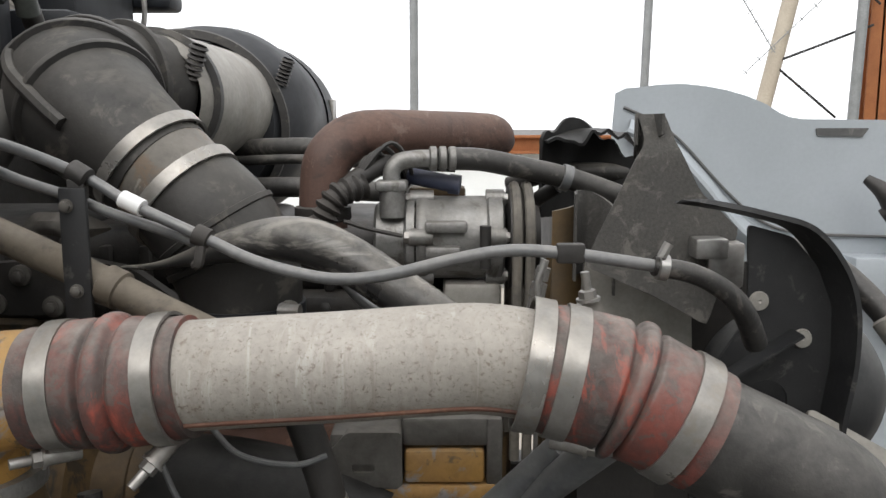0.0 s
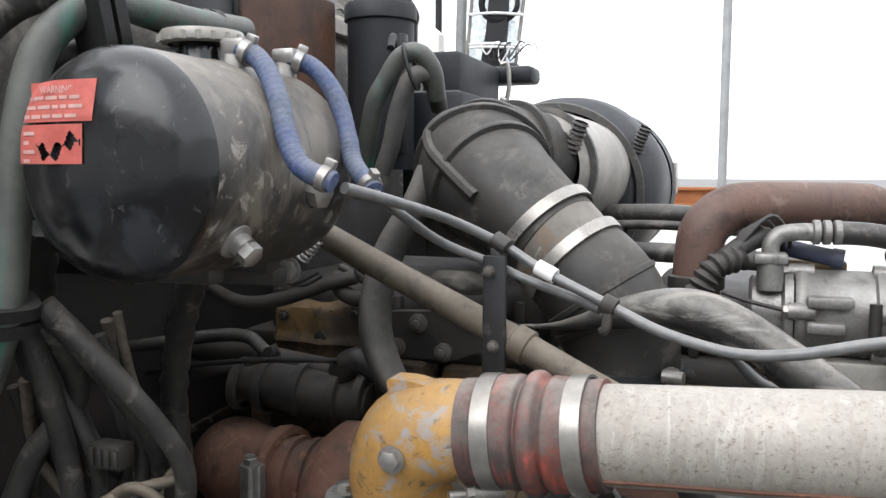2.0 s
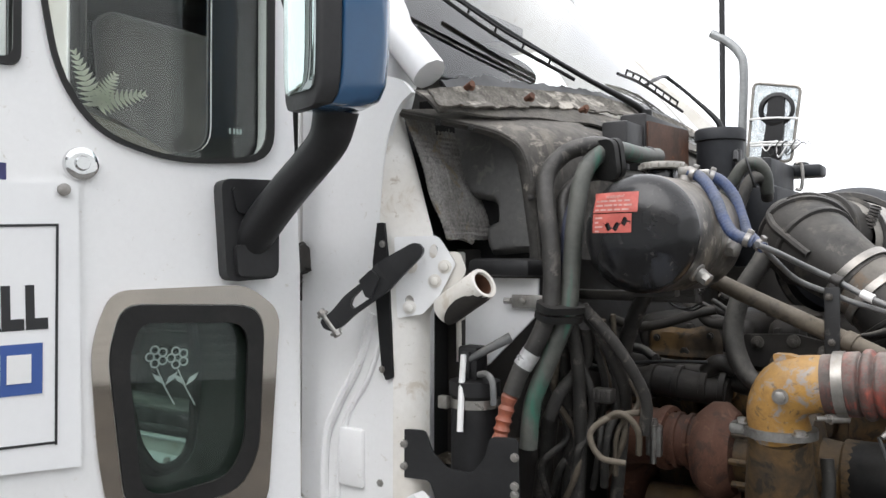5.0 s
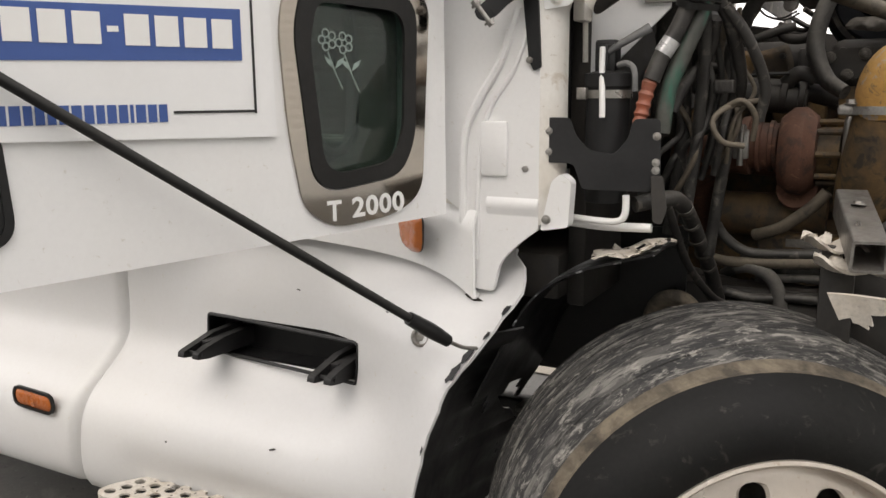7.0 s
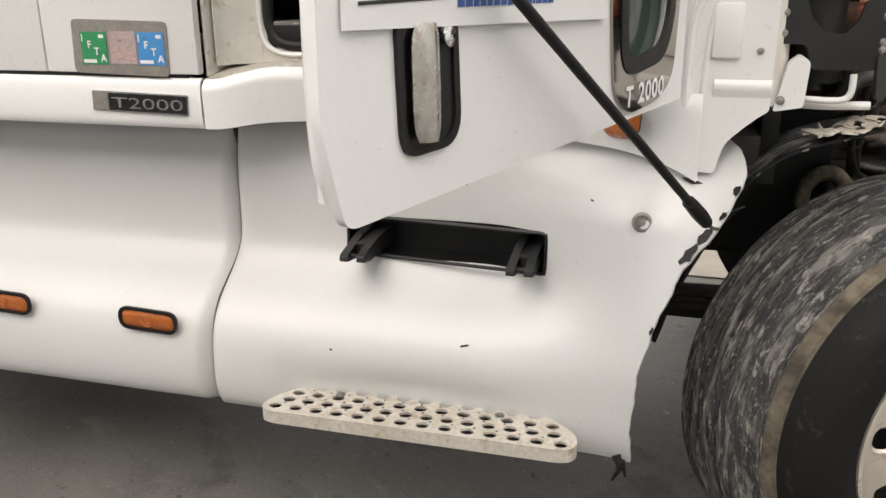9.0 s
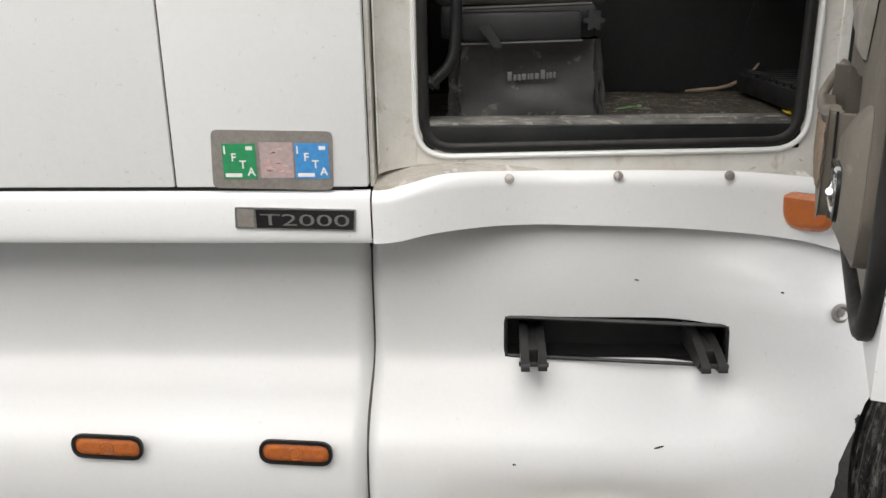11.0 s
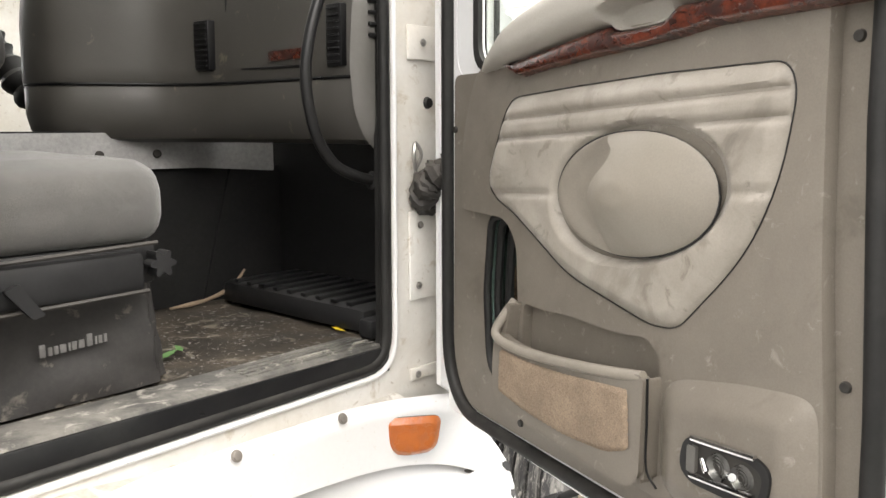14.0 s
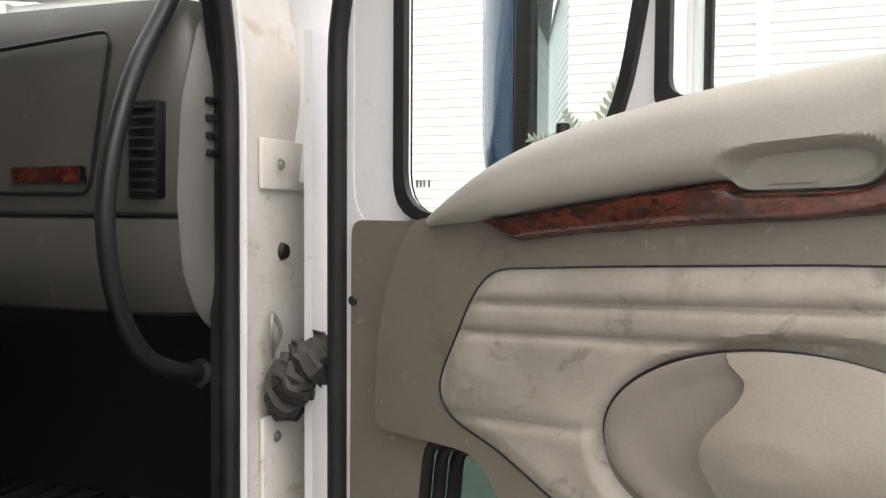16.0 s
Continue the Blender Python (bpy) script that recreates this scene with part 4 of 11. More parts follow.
def corner_panel():
    """White cowl side ahead of the door, with its pressings."""
    t = CAB
    b = B()
    out = rounded([(-1.232, 2.16, 0.0), (-1.232, 1.26, 0.0), (-1.176, 1.22, 0.0), (-1.176, 1.12, 0.0), (-1.158, 1.06, 0.01), (-1.10, 1.055, 0.01), (-1.085, 1.12, 0.02), (-1.03, 1.172, 0.03), (-1.003, 1.19, 0.006), (-1.003, 1.60, 0.01), (-1.012, 1.66, 0.02), (-1.036, 1.74, 0.03), (-1.036, 1.80, 0.03), (-1.029, 1.88, 0.03), (-1.015, 1.955, 0.03), (-0.992, 2.0, 0.02), (-0.962, 2.020, 0.003), (-0.985, 2.046, 0.02), (-1.045, 2.062, 0.02), (-1.06, 2.16, 0.0)], 0.01)
    prism(b, out, side(0.345), 0.012)
    part("cowl_side_panel", b, WHITE, t)
    b = B()
    box(b, (-1.012, 0.347, 1.20), (-1.002, 0.506, 1.72), 0.003)
    part("inner_cowl_flange", b, WHITE, t)
    b = B()
    tube(b, [(-1.05, 0.334, 1.62), (-1.085, 0.33, 1.52), (-1.135, 0.33, 1.44), (-1.165, 0.33, 1.36), (-1.168, 0.332, 1.15)], 0.009, 8)
    part("pressed_rib", b, WHITE, t)
    b = B()
    tube(b, [(-1.02, 0.335, 1.60), (-1.06, 0.332, 1.50), (-1.108, 0.332, 1.43), (-1.13, 0.332, 1.34), (-1.14, 0.334, 1.12)], 0.006, 8)
    part("pressed_rib", b, WHITE, t)
    b = B()
    box(b, (-1.126, 0.322, 1.295), (-1.068, 0.336, 1.404), 0.006)
    part("pressed_pad", b, WHITE, t)
    b = B()
    sheet(b, lambda u, v: Vector((-1.115 + u * 0.112, 0.334 - 0.012 * math.sin(math.pi * min(1, v * 1.2)) * (1 - v), 1.254 - v * 0.05)), 6, 6)
    part("pressed_step", b, WHITE, t)
    b = B()
    prism(b, rounded([(-0.998, 1.19), (-0.94, 1.20), (-0.935, 1.29), (-0.955, 1.305), (-0.975, 1.29)], 0.008), side(0.36), 0.03)
    part("fender_bracket", b, WHITE, t)
    for at in ((-1.031, 0.335, 1.311), (-0.985, 0.33, 1.213)):
        b = B()
        bolt(b, at, (0, -1, 0), 0.007, 0.006)
        part("panel_bolt", b, STEEL, t)
    # A pillar and the curved return beside the cowl
    b = B()
    tube(b, [(-1.13, 0.43, 1.95), (-1.10, 0.43, 2.15), (-1.25, 0.40, 2.45), (-1.60, 0.47, 2.85)], [0.055, 0.06, 0.055, 0.06], 12)
    part("front_pillar", b, WHITE, t)
    b = B()

    def back(u, v):
        z = 1.20 + 0.83 * v
        a, c = Vector((along([(1.58, -1.006), (1.66, -1.014), (1.74, -1.037), (1.80, -1.037), (1.88, -1.030), (1.955, -1.018), (2.03, -1.0)], z), 0.336, z)), Vector((min(-0.962 - (z - 1.753) * 0.33, along([(1.20, -0.975), (1.62, -0.975), (1.75, -0.90)], z)), 0.403, z))
        return a.lerp(c, u) + Vector((0.010 * math.sin(3.14 * u) * (1 if z < 1.915 else 0.2), 0, 0))

    sheet(b, back, 10, 56)
    thicken(b, 0.004)
    part("cowl_corner_return", b, JAMB, t)


corner_panel()


def black_strip():
    b = B()
    prism(b, rounded([(-1.036, 1.787), (-1.020, 1.787), (-1.011, 1.715), (-0.999, 1.506), (-1.014, 1.500), (-1.024, 1.520), (-1.046, 1.715)], 0.003), side(0.332), 0.006)
    s = solo("hood_guide_strip", b, SATIN, "slim black plastic strip screwed to the white cowl side", "trim strip")
    for z in (1.748, 1.52):
        k = B()
        bolt(k, (-1.022, 0.325, z), (0, -1, 0), 0.005, 0.004)
        part("screw", k, STEEL, s)


black_strip()


def hood_latch():
    """Hood hold-down: white bracket plate with a tube stub, and a black latch arm."""
    t = thing("hood_latch", (-0.98, 0.35, 1.60), "white bracket, scorched tube stub and black latch arm on the cowl", "latch")
    pm = Matrix(((0.889, 0, 0.458, -1.004), (0.458, 0, -0.889, 0.343), (0, 1, 0, 0), (0, 0, 0, 1)))
    b = B()
    holes = [oval(0.069, 1.735, 0.008, 0.013, 14, -8), oval(0.0255, 1.645, 0.008, 0.010, 14)]
    prism(b, rounded([(-0.003, 1.761), (0.074, 1.763), (0.082, 1.757), (0.110, 1.714), (0.105, 1.702), (0.080, 1.653), (0.050, 1.621), (0.003, 1.613)], 0.005), pm, 0.006, holes)
    part("bracket_plate", b, WHITE, t)
    b = B()
    prism(b, rounded([(0.098, 1.735), (0.118, 1.732), (0.128, 1.700), (0.10, 1.64), (0.07, 1.63)], 0.006), pm @ Matrix.Translation((0, 0, -0.012)), 0.009)
    part("stub_web", b, JAMB, t)
    base, mouth = Vector((-0.918, 0.382, 1.630)), Vector((-0.829, 0.366, 1.680))
    sm = frame_of(base, mouth - base)
    long = (mouth - base).length
    b = B()
    lathe(b, [(0.022, -0.004), (0.0275, -0.004), (0.0285, 0.02), (0.0285, long - 0.004), (0.0275, long), (0.0215, long), (0.0205, long - 0.004), (0.0205, 0.0)], sm, 32)
    part("tube_stub", b, JAMB, t, "scorched white tube stub")
    b = B()
    lathe(b, [(0.0206, 0.0), (0.0202, long - 0.005)], sm, 24)
    part("sooty_bore", b, RUST_BOX, t)
    b = B()
    rag = lambda k: 0.010 * math.sin(k * 2.1) + 0.007 * math.sin(k * 5.3 + 1)
    down = (sm.inverted().to_3x3() @ Vector((0.25, -0.35, -1)))
    mid = math.degrees(math.atan2(down.y, down.x))
    rows = []
    for i in range(29):
        a = radians(mid - 62 + 124 * i / 28)
        w = math.sin(math.pi * i / 28) ** 0.5
        lo, hi = long * 0.52 - (long * 0.52 + 0.004) * w, long * 0.5 + long * 0.49 * w
        rows.append([b.verts.new(sm @ Vector((0.0291 * math.cos(a), 0.0291 * math.sin(a), lo + (hi - lo) * k / 5 + rag(i * 0.7) * 0.35 * w * (k == 5)))) for k in range(6)])
    for p, q in zip(rows, rows[1:]):
        for k in range(5):
            b.faces.new((p[k], q[k], q[k + 1], p[k + 1]))
    part("burnt_paint", b, GRIME, t, "burnt patch on the tube stub")
    for a, z in ((0.090, 1.707), (0.072, 1.681), (0.026, 1.633), (0.028, 1.707)):
        b = B()
        at = pm @ Vector((a, z, 0.006))
        lathe(b, [(0.0125, 0), (0.0125, 0.0015), (0.009, 0.002)], frame_of(at, (0.458, -0.889, 0)), 20)
        bolt(b, at, (0.458, -0.889, 0), 0.008, 0.008)
        part("bolt", b, JAMB, t)
    am = Matrix(((0.911, 0, 0.413, -0.95), (0.413, 0, -0.911, 0.332), (0, 1, 0, 0), (0, 0, 0, 1)))
    b = B()
    arm = rounded([(-0.005, 1.749), (0.007, 1.749, 0.008), (0.016, 1.739, 0.008), (0.013, 1.727), (-0.022, 1.692), (-0.047, 1.665), (-0.111, 1.620), (-0.132, 1.600), (-0.150, 1.590), (-0.167, 1.595), (-0.174, 1.609), (-0.150, 1.629), (-0.128, 1.655), (-0.089, 1.685), (-0.072, 1.711), (-0.047, 1.726)], 0.006)
    slot = rounded([(-0.091, 1.674), (-0.074, 1.656), (-0.111, 1.631), (-0.118, 1.637), (-0.114, 1.650)], 0.004)
    plateau(b, arm, am, 0.016, 0.004, [slot])
    part("latch_arm", b, PLASTIC, t, "black plastic latch arm")
    b = B()
    prism(b, rounded([(-0.100, 1.682), (-0.078, 1.702), (-0.062, 1.688), (-0.078, 1.650), (-0.088, 1.654)], 0.003), am @ Matrix.Translation((0, 0, 0.012)), 0.010)
    part("latch_lug", b, PLASTIC, t)
    b = B()
    rod(b, am @ Vector((-0.172, 1.625, 0.012)), am @ Vector((-0.141, 1.584, 0.012)), 0.006, 12)
    ends = (am @ Vector((-0.168, 1.619, 0.012)), am @ Vector((-0.146, 1.591, 0.012)))
    for p, q in (ends, ends[::-1]):
        lathe(b, [(0.011, 0), (0.011, 0.002), (0.008, 0.002)], frame_of(p, p - q), 18)
        bolt(b, p + (p - q).normalized() * 0.002, p - q, 0.008, 0.009)
    part("pivot_bolt", b, STEEL, t)


hood_latch()


def badges():
    t = thing("permit_plate", (-2.465, 0.248, 1.245), "brushed permit plate with green, pink and blue fuel stickers", "permit plate")
    b = B()
    prism(b, rounded([(-2.597, 1.372), (-2.337, 1.366), (-2.341, 1.240), (-2.603, 1.246)], 0.014), side(0.249), 0.003)
    part("plate", b, PLATE, t)
    for x0, z0, mt, words in ((-2.576, 1.266, ST_GREEN, True), (-2.495, 1.268, ST_PINK, False), (-2.419, 1.266, ST_BLUE, True)):
        b = B()
        box(b, (x0, 0.2445, z0), (x0 + 0.072, 0.2458, z0 + 0.076), 0.0)
        s = part("sticker", b, mt, t)
        if words:
            for i, ch in enumerate("IFTA"):
                k = B()
                text_mesh(k, ch, side(0.2443) @ Matrix.Translation((x0 + 0.004 + 0.016 * i, z0 + 0.054 - 0.0155 * i, 0)), 0.017, 0.0006, 0.02)
                part("letter", k, LETTER, s)
            for a0, a1, c0 in ((0.004, 0.040, 0.004), (0.052, 0.066, 0.062)):
                k = B()
                box(k, (x0 + a0, 0.2440, z0 + c0), (x0 + a1, 0.2446, z0 + c0 + 0.008))
                part("print_bar", k, LETTER, s)
        else:
            rnd = random.Random(7)
            k = B()
            for i in range(14):
                bx, bz = x0 + 0.006 + 0.05 * rnd.random(), z0 + 0.008 + 0.055 * rnd.random()
                box(k, (bx, 0.2440, bz), (bx + 0.012, 0.2446, bz + 0.004))
            tagged(part("faded_print", k, PALE_BAR, s), kind="stuff")
    t = thing("model_badge", (-2.42, 0.24, 1.15), "black and chrome model badge on the white belt band", "badge")
    b = B()
    prism(b, rounded([(-2.558, 1.205), (-2.293, 1.199), (-2.296, 1.150), (-2.560, 1.157)], 0.004), side(0.2425), 0.004)
    part("chrome_edge", b, CHROME, t)
    b = B()
    prism(b, rounded([(-2.512, 1.200), (-2.297, 1.196), (-2.300, 1.154), (-2.512, 1.159)], 0.002), side(0.2383), 0.0015)
    part("black_field", b, SATIN, t)
    b = B()
    prism(b, rounded([(-2.553, 1.200), (-2.517, 1.199), (-2.517, 1.161), (-2.554, 1.162)], 0.002), side(0.2383), 0.0015)
    part("emblem_block", b, PLATE, t)
    b = B()
    text_mesh(b, "T2000", side(0.2366) @ Matrix.Translation((-2.503, 1.165, 0)) @ Matrix.Rotation(radians(-0.9), 4, "Z"), 0.026, 0.0006, 0.0, width=0.195)
    part("letters", b, CHROME, t)


badges()


def amber_marker(name, m, w, h, label):
    """An oval amber side lamp in a black rim; m: x along the lamp, y up, z outwards."""
    t = thing(name, m.translation, label, "marker lamp", "amber side lamps")
    b = B()
    prism(b, rounded([(-w / 2, -h / 2), (w / 2, -h / 2), (w / 2, h / 2), (-w / 2, h / 2)], h * 0.5, 6), m, 0.008, [rounded([(-w / 2 + 0.008, -h / 2 + 0.008), (w / 2 - 0.008, -h / 2 + 0.008), (w / 2 - 0.008, h / 2 - 0.008), (-w / 2 + 0.008, h / 2 - 0.008)], h * 0.4, 6)])
    part("rim", b, SATIN, t)
    b = B()
    relief(b, rounded([(-w / 2 + 0.006, -h / 2 + 0.006), (w / 2 - 0.006, -h / 2 + 0.006), (w / 2 - 0.006, h / 2 - 0.006), (-w / 2 + 0.006, h / 2 - 0.006)], h * 0.4, 6), m, lambda x, y, d: 0.003 + 0.006 * min(1, d / 0.012), 0.006)
    lens = part("lens", b, AMBER, t)
    b = B()
    for r in (0.008, 0.016):
        lathe(b, [(r - 0.0016, 0.0095), (r, 0.0105), (r + 0.0016, 0.0095)], m, 20)
    part("lens_ring", b, AMBER, lens)


amber_marker("side_marker_lamp", Matrix.Translation((-2.456, 0.208, 0.625)) @ SIDE @ Matrix.Rotation(radians(-2), 4, "Z"), 0.172, 0.062, "oval amber marker lamp in a black rim on the fairing")
amber_marker("side_marker_lamp", Matrix.Translation((-2.905, 0.208, 0.632)) @ SIDE @ Matrix.Rotation(radians(-2), 4, "Z"), 0.172, 0.062, "oval amber marker lamp in a black rim on the fairing")


def turn_lamp():
    m = frame_of((-1.300, 0.352, 1.163), (-0.60, -0.80, -0.05))
    t = thing("turn_signal_lamp", (-1.303, 0.36, 1.12), "amber turn signal lamp set into the white sill band", "turn signal")
    out = rounded([(-0.062, 0.042, 0.012), (0.062, 0.042, 0.02), (0.050, -0.040, 0.03), (-0.030, -0.046, 0.03), (-0.060, -0.02, 0.03)], 0.012, 6)
    b = B()
    relief(b, out, m, lambda x, y, d: 0.004 + 0.012 * min(1, d / 0.012), 0.006)
    part("lens", b, AMBER, t)
    b = B()
    prism(b, out, m, 0.004)
    part("seat", b, SATIN, t)


turn_lamp()

# ---------------------------------------------------------------- lower fairing, step, wheel
PROFILE = [(1.136, 0.475), (1.128, 0.455), (1.112, 0.436), (1.08, 0.420), (1.02, 0.407), (0.95, 0.400), (0.89, 0.400), (0.80, 0.392), (0.745, 0.352), (0.70, 0.295), (0.655, 0.243), (0.60, 0.212), (0.52, 0.200), (0.45, 0.203), (0.405, 0.222), (0.385, 0.26)]
EDGE = [(1.125, -1.075), (1.10, -1.045), (1.058, -1.033), (1.01, -1.055), (0.961, -1.086), (0.90, -1.128), (0.857, -1.156), (0.764, -1.189), (0.653, -1.221), (0.52, -1.232), (0.411, -1.23), (0.385, -1.228)]


def fairing_side(x, z):
    """Depth of the fairing at a place of its side view."""
    y = along([(a, b) for a, b in FINE], z)
    pocket = max(0.0, 1 - abs(x + 1.725) / 0.42) ** 0.5 * math.exp(-((z - 0.480) / 0.065) ** 2)  # dished behind the step
    y += 0.032 * min(1.0, 1.3 * pocket)
    if x > -1.62:
        s = min(1.0, (x + 1.62) / 0.42)
        s = s * s * (3 - 2 * s)
        flare = along([(0.385, 0.255), (0.45, 0.236), (0.6, 0.225), (0.75, 0.235), (0.88, 0.250), (0.95, 0.264), (1.02, 0.310), (1.06, 0.364), (1.10, 0.405), (1.14, 0.44)], z)
        y = y * (1 - s) + flare * s
        edge = along(EDGE, z)
        d = max(0.0, 1 - (edge - x) / 0.10)
        y -= 0.035 * d * d * (0.4 + 0.6 * min(1, max(0, (z - 0.5) / 0.3)))
    return y


FINE = [(float(a), float(b)) for a, b in smooth_path(PROFILE, 4)]


def fairing():
    t = thing("lower_fairing", (-1.9, 0.3, 0.385), "white moulded cab fairing with a grab slot and chipped wheel-arch edge", "fairing")
    zs = sorted({*np.linspace(0.385, 0.79, 20).round(4), *np.linspace(0.79, 0.89, 7).round(4), *np.linspace(0.89, 1.125, 12).round(4), 1.1285, 1.1325, 1.136}, reverse=True)
    us = [-2.292, -2.286, -2.279, -2.271, *np.linspace(-2.262, -1.97, 11), *np.linspace(-1.97, -1.451, 18)[1:], *np.linspace(-1.451, -1.30, 7)[1:]]
    b = B()
    g = []
    for z in zs:
        e = along(EDGE, z)
        rag = 0.0015 * math.sin(z * 171) + 0.002 * math.sin(z * 47 + 1)
        xs = list(us) + [-1.30 + (e + rag + 1.30) * k / 12 for k in range(1, 13)]
        g.append([b.verts.new((x, fairing_side(x, z) + (0.034 * max(0, 1 - (x + 2.292) / 0.03) ** 2 if x < -2.262 else 0), z)) for x in xs])
    for i in range(len(zs) - 1):
        for j in range(len(g[0]) - 1):
            x, z = (g[i][j].co.x + g[i][j + 1].co.x) / 2, (zs[i] + zs[i + 1]) / 2
            if -1.97 < x < -1.451 and 0.79 < z < 0.89:
                continue
            b.faces.new((g[i][j], g[i][j + 1], g[i + 1][j + 1], g[i + 1][j]))
    thicken(b, 0.006)
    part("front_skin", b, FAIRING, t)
    b = B()
    rear = [(z, y + 0.004) for z, y in FINE if z < 1.127]
    sheet(b, lambda u, v: Vector((-5.2 + u * 2.903, rear[round(v * (len(rear) - 1))][1] + (0.034 * max(0, (u - 0.988) / 0.012) ** 2), 0.39 + (1.115 - 0.39) * (rear[round(v * (len(rear) - 1))][0] - 0.385) / 0.74)), 250, len(rear) - 1)
    thicken(b, 0.006)
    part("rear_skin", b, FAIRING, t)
    # Dark strip behind the seam, painted in for the shade of its groove.
    b = B()
    sheet(b, lambda u, v: Vector((-2.33 + 0.07 * u, rear[round(v * (len(rear) - 1))][1] + 0.036, 0.40 + 0.71 * (rear[round(v * (len(rear) - 1))][0] - 0.385) / 0.74)), 2, len(rear) - 1)
    thicken(b, 0.004)
    part("seam_backing", b, GRIME, t)
    # the slot: dark box behind and two forked bracket arms
    b = B()
    for k, (lo, hi) in enumerate((((-1.985, 0.47, 0.775), (-1.435, 0.50, 0.905)), ((-1.985, 0.405, 0.775), (-1.975, 0.50, 0.905)), ((-1.445, 0.405, 0.775), (-1.435, 0.50, 0.905)), ((-1.985, 0.41, 0.893), (-1.435, 0.50, 0.905)), ((-1.985, 0.402, 0.775), (-1.435, 0.50, 0.790)))):
        b = B()
        box(b, lo, hi)
        part("slot_panel", b, SATIN, t)
    b = B()
    ring = [(-1.968, 0.888), (-1.453, 0.888), (-1.453, 0.792), (-1.968, 0.792)]
    pts = [(x, fairing_side(x, z) + 0.002, z) for x, z in rounded(ring, 0.012)]
    tube(b, pts + pts[:1], 0.005, 6, 1)
    part("slot_edge", b, SATIN, t)
    for x in (-1.905, -1.50):
        b = B()
        prism(b, rounded([(0.47, 0.800), (0.47, 0.856), (0.36, 0.852), (0.30, 0.838), (0.256, 0.828), (0.252, 0.813), (0.30, 0.806)], 0.005), Matrix.Translation((x - 0.030, 0, 0)) @ Matrix(((0, 0, 1, 0), (1, 0, 0, 0), (0, 1, 0, 0), (0, 0, 0, 1))), 0.020)
        prism(b, rounded([(0.47, 0.800), (0.47, 0.850), (0.36, 0.846), (0.30, 0.836), (0.264, 0.826), (0.260, 0.811), (0.30, 0.804)], 0.005), Matrix.Translation((x + 0.010, 0, 0)) @ Matrix(((0, 0, 1, 0), (1, 0, 0, 0), (0, 1, 0, 0), (0, 0, 0, 1))), 0.020)
        box(b, (x - 0.012, 0.315, 0.806), (x + 0.012, 0.47, 0.842), 0.003)
        rod(b, (x - 0.034, 0.278, 0.822), (x + 0.034, 0.278, 0.820), 0.006, 8)
        part("bracket_arm", b, PLASTIC, t, "black forked bracket arm")
    b = B()
    m = frame_of((-1.238, fairing_side(-1.238, 0.955) - 0.001, 0.955), (0.15, -1, 0.15))
    lathe(b, [(0.022, 0), (0.021, 0.004), (0.016, 0.005), (0.013, 0.0), (0, 0.0)], m, 20)
    lathe(b, [(0, 0.004), (0.008, 0.003), (0.009, 0.0)], m, 6)
    part("recessed_bolt", b, STEEL, t)
    rnd = random.Random(5)
    for z, w, h in ((1.03, 0.007, 0.009), (0.985, 0.006, 0.008), (0.945, 0.012, 0.018), (0.905, 0.014, 0.020), (0.735, 0.004, 0.012)):
        b = B()
        tilt = (along(EDGE, z + 0.02) - along(EDGE, z - 0.02)) / 0.04
        ring = [(w * math.cos(a) * rnd.uniform(0.5, 1.2), h * math.sin(a) * rnd.uniform(0.6, 1.2)) for a in (6.283 * k / 11 for k in range(11))]
        x0 = along(EDGE, z) - w * 0.95
        b.faces.new([b.verts.new((x0 + p + tilt * q, fairing_side(x0 + p + tilt * q, z + q) - 0.0035, z + q)) for p, q in ring])
        part("paint_chip", b, SATIN, t)
    for x, z, w, h, tilt in ((-1.135, 1.035, 0.028, 0.006, 0.35), (-1.62, 0.640, 0.012, 0.003, -0.3), (-1.95, 0.60, 0.004, 0.003, 0), (-1.35, 0.985, 0.004, 0.002, 0.3), (-1.66, 0.985, 0.006, 0.002, 0.2)):
        y = fairing_side(x, z) - 0.004
        q = [(x + w * math.cos(a), y, z + h * math.sin(a) - tilt * w * math.cos(a)) for a in (6.283 * k / 10 for k in range(10))]
        b = B()
        b.faces.new([b.verts.new(p) for p in q])
        part("scuff_mark", b, GRIME, t)
    # black inner panel of the wheel arch running in from the painted edge
    b = B()
    deep = smooth_path([(-1.03, 0.33, 0.99), (-1.10, 0.37, 0.92), (-1.165, 0.45, 0.82), (-1.200, 0.58, 0.72), (-1.232, 0.74, 0.62), (-1.250, 0.84, 0.54), (-1.285, 0.84, 0.44), (-1.305, 0.74, 0.37), (-1.295, 0.52, 0.355)], 6)
    n = len(deep) - 1

    def inner_panel(u, v):
        z = 0.985 - 0.57 * u
        x = along(EDGE, z) - 0.010
        p = Vector((x, fairing_side(x, z) + 0.010, z)).lerp(Vector(deep[round(u * n)]), v)
        return p + Vector((-0.03 * math.sin(math.pi * v) * u, 0, 0)) + Vector((0.004 * math.sin(u * 43), 0, 0.006 * math.sin(u * 71))) * v

    sheet(b, inner_panel, n, 8)
    thicken(b, 0.004)
    part("inner_return", b, SATIN, t, "black inner face of the wheel arch")
    # hanging rubber scrap at the foot
    b = B()
    tube(b, [(-1.26, 0.24, 0.40), (-1.25, 0.23, 0.375), (-1.265, 0.235, 0.335)], [0.012, 0.008, 0.003], 6)
    tube(b, [(-1.245, 0.235, 0.39), (-1.235, 0.235, 0.35)], [0.008, 0.003], 6)
    part("rubber_scrap", b, RUBBER, t)


fairing()


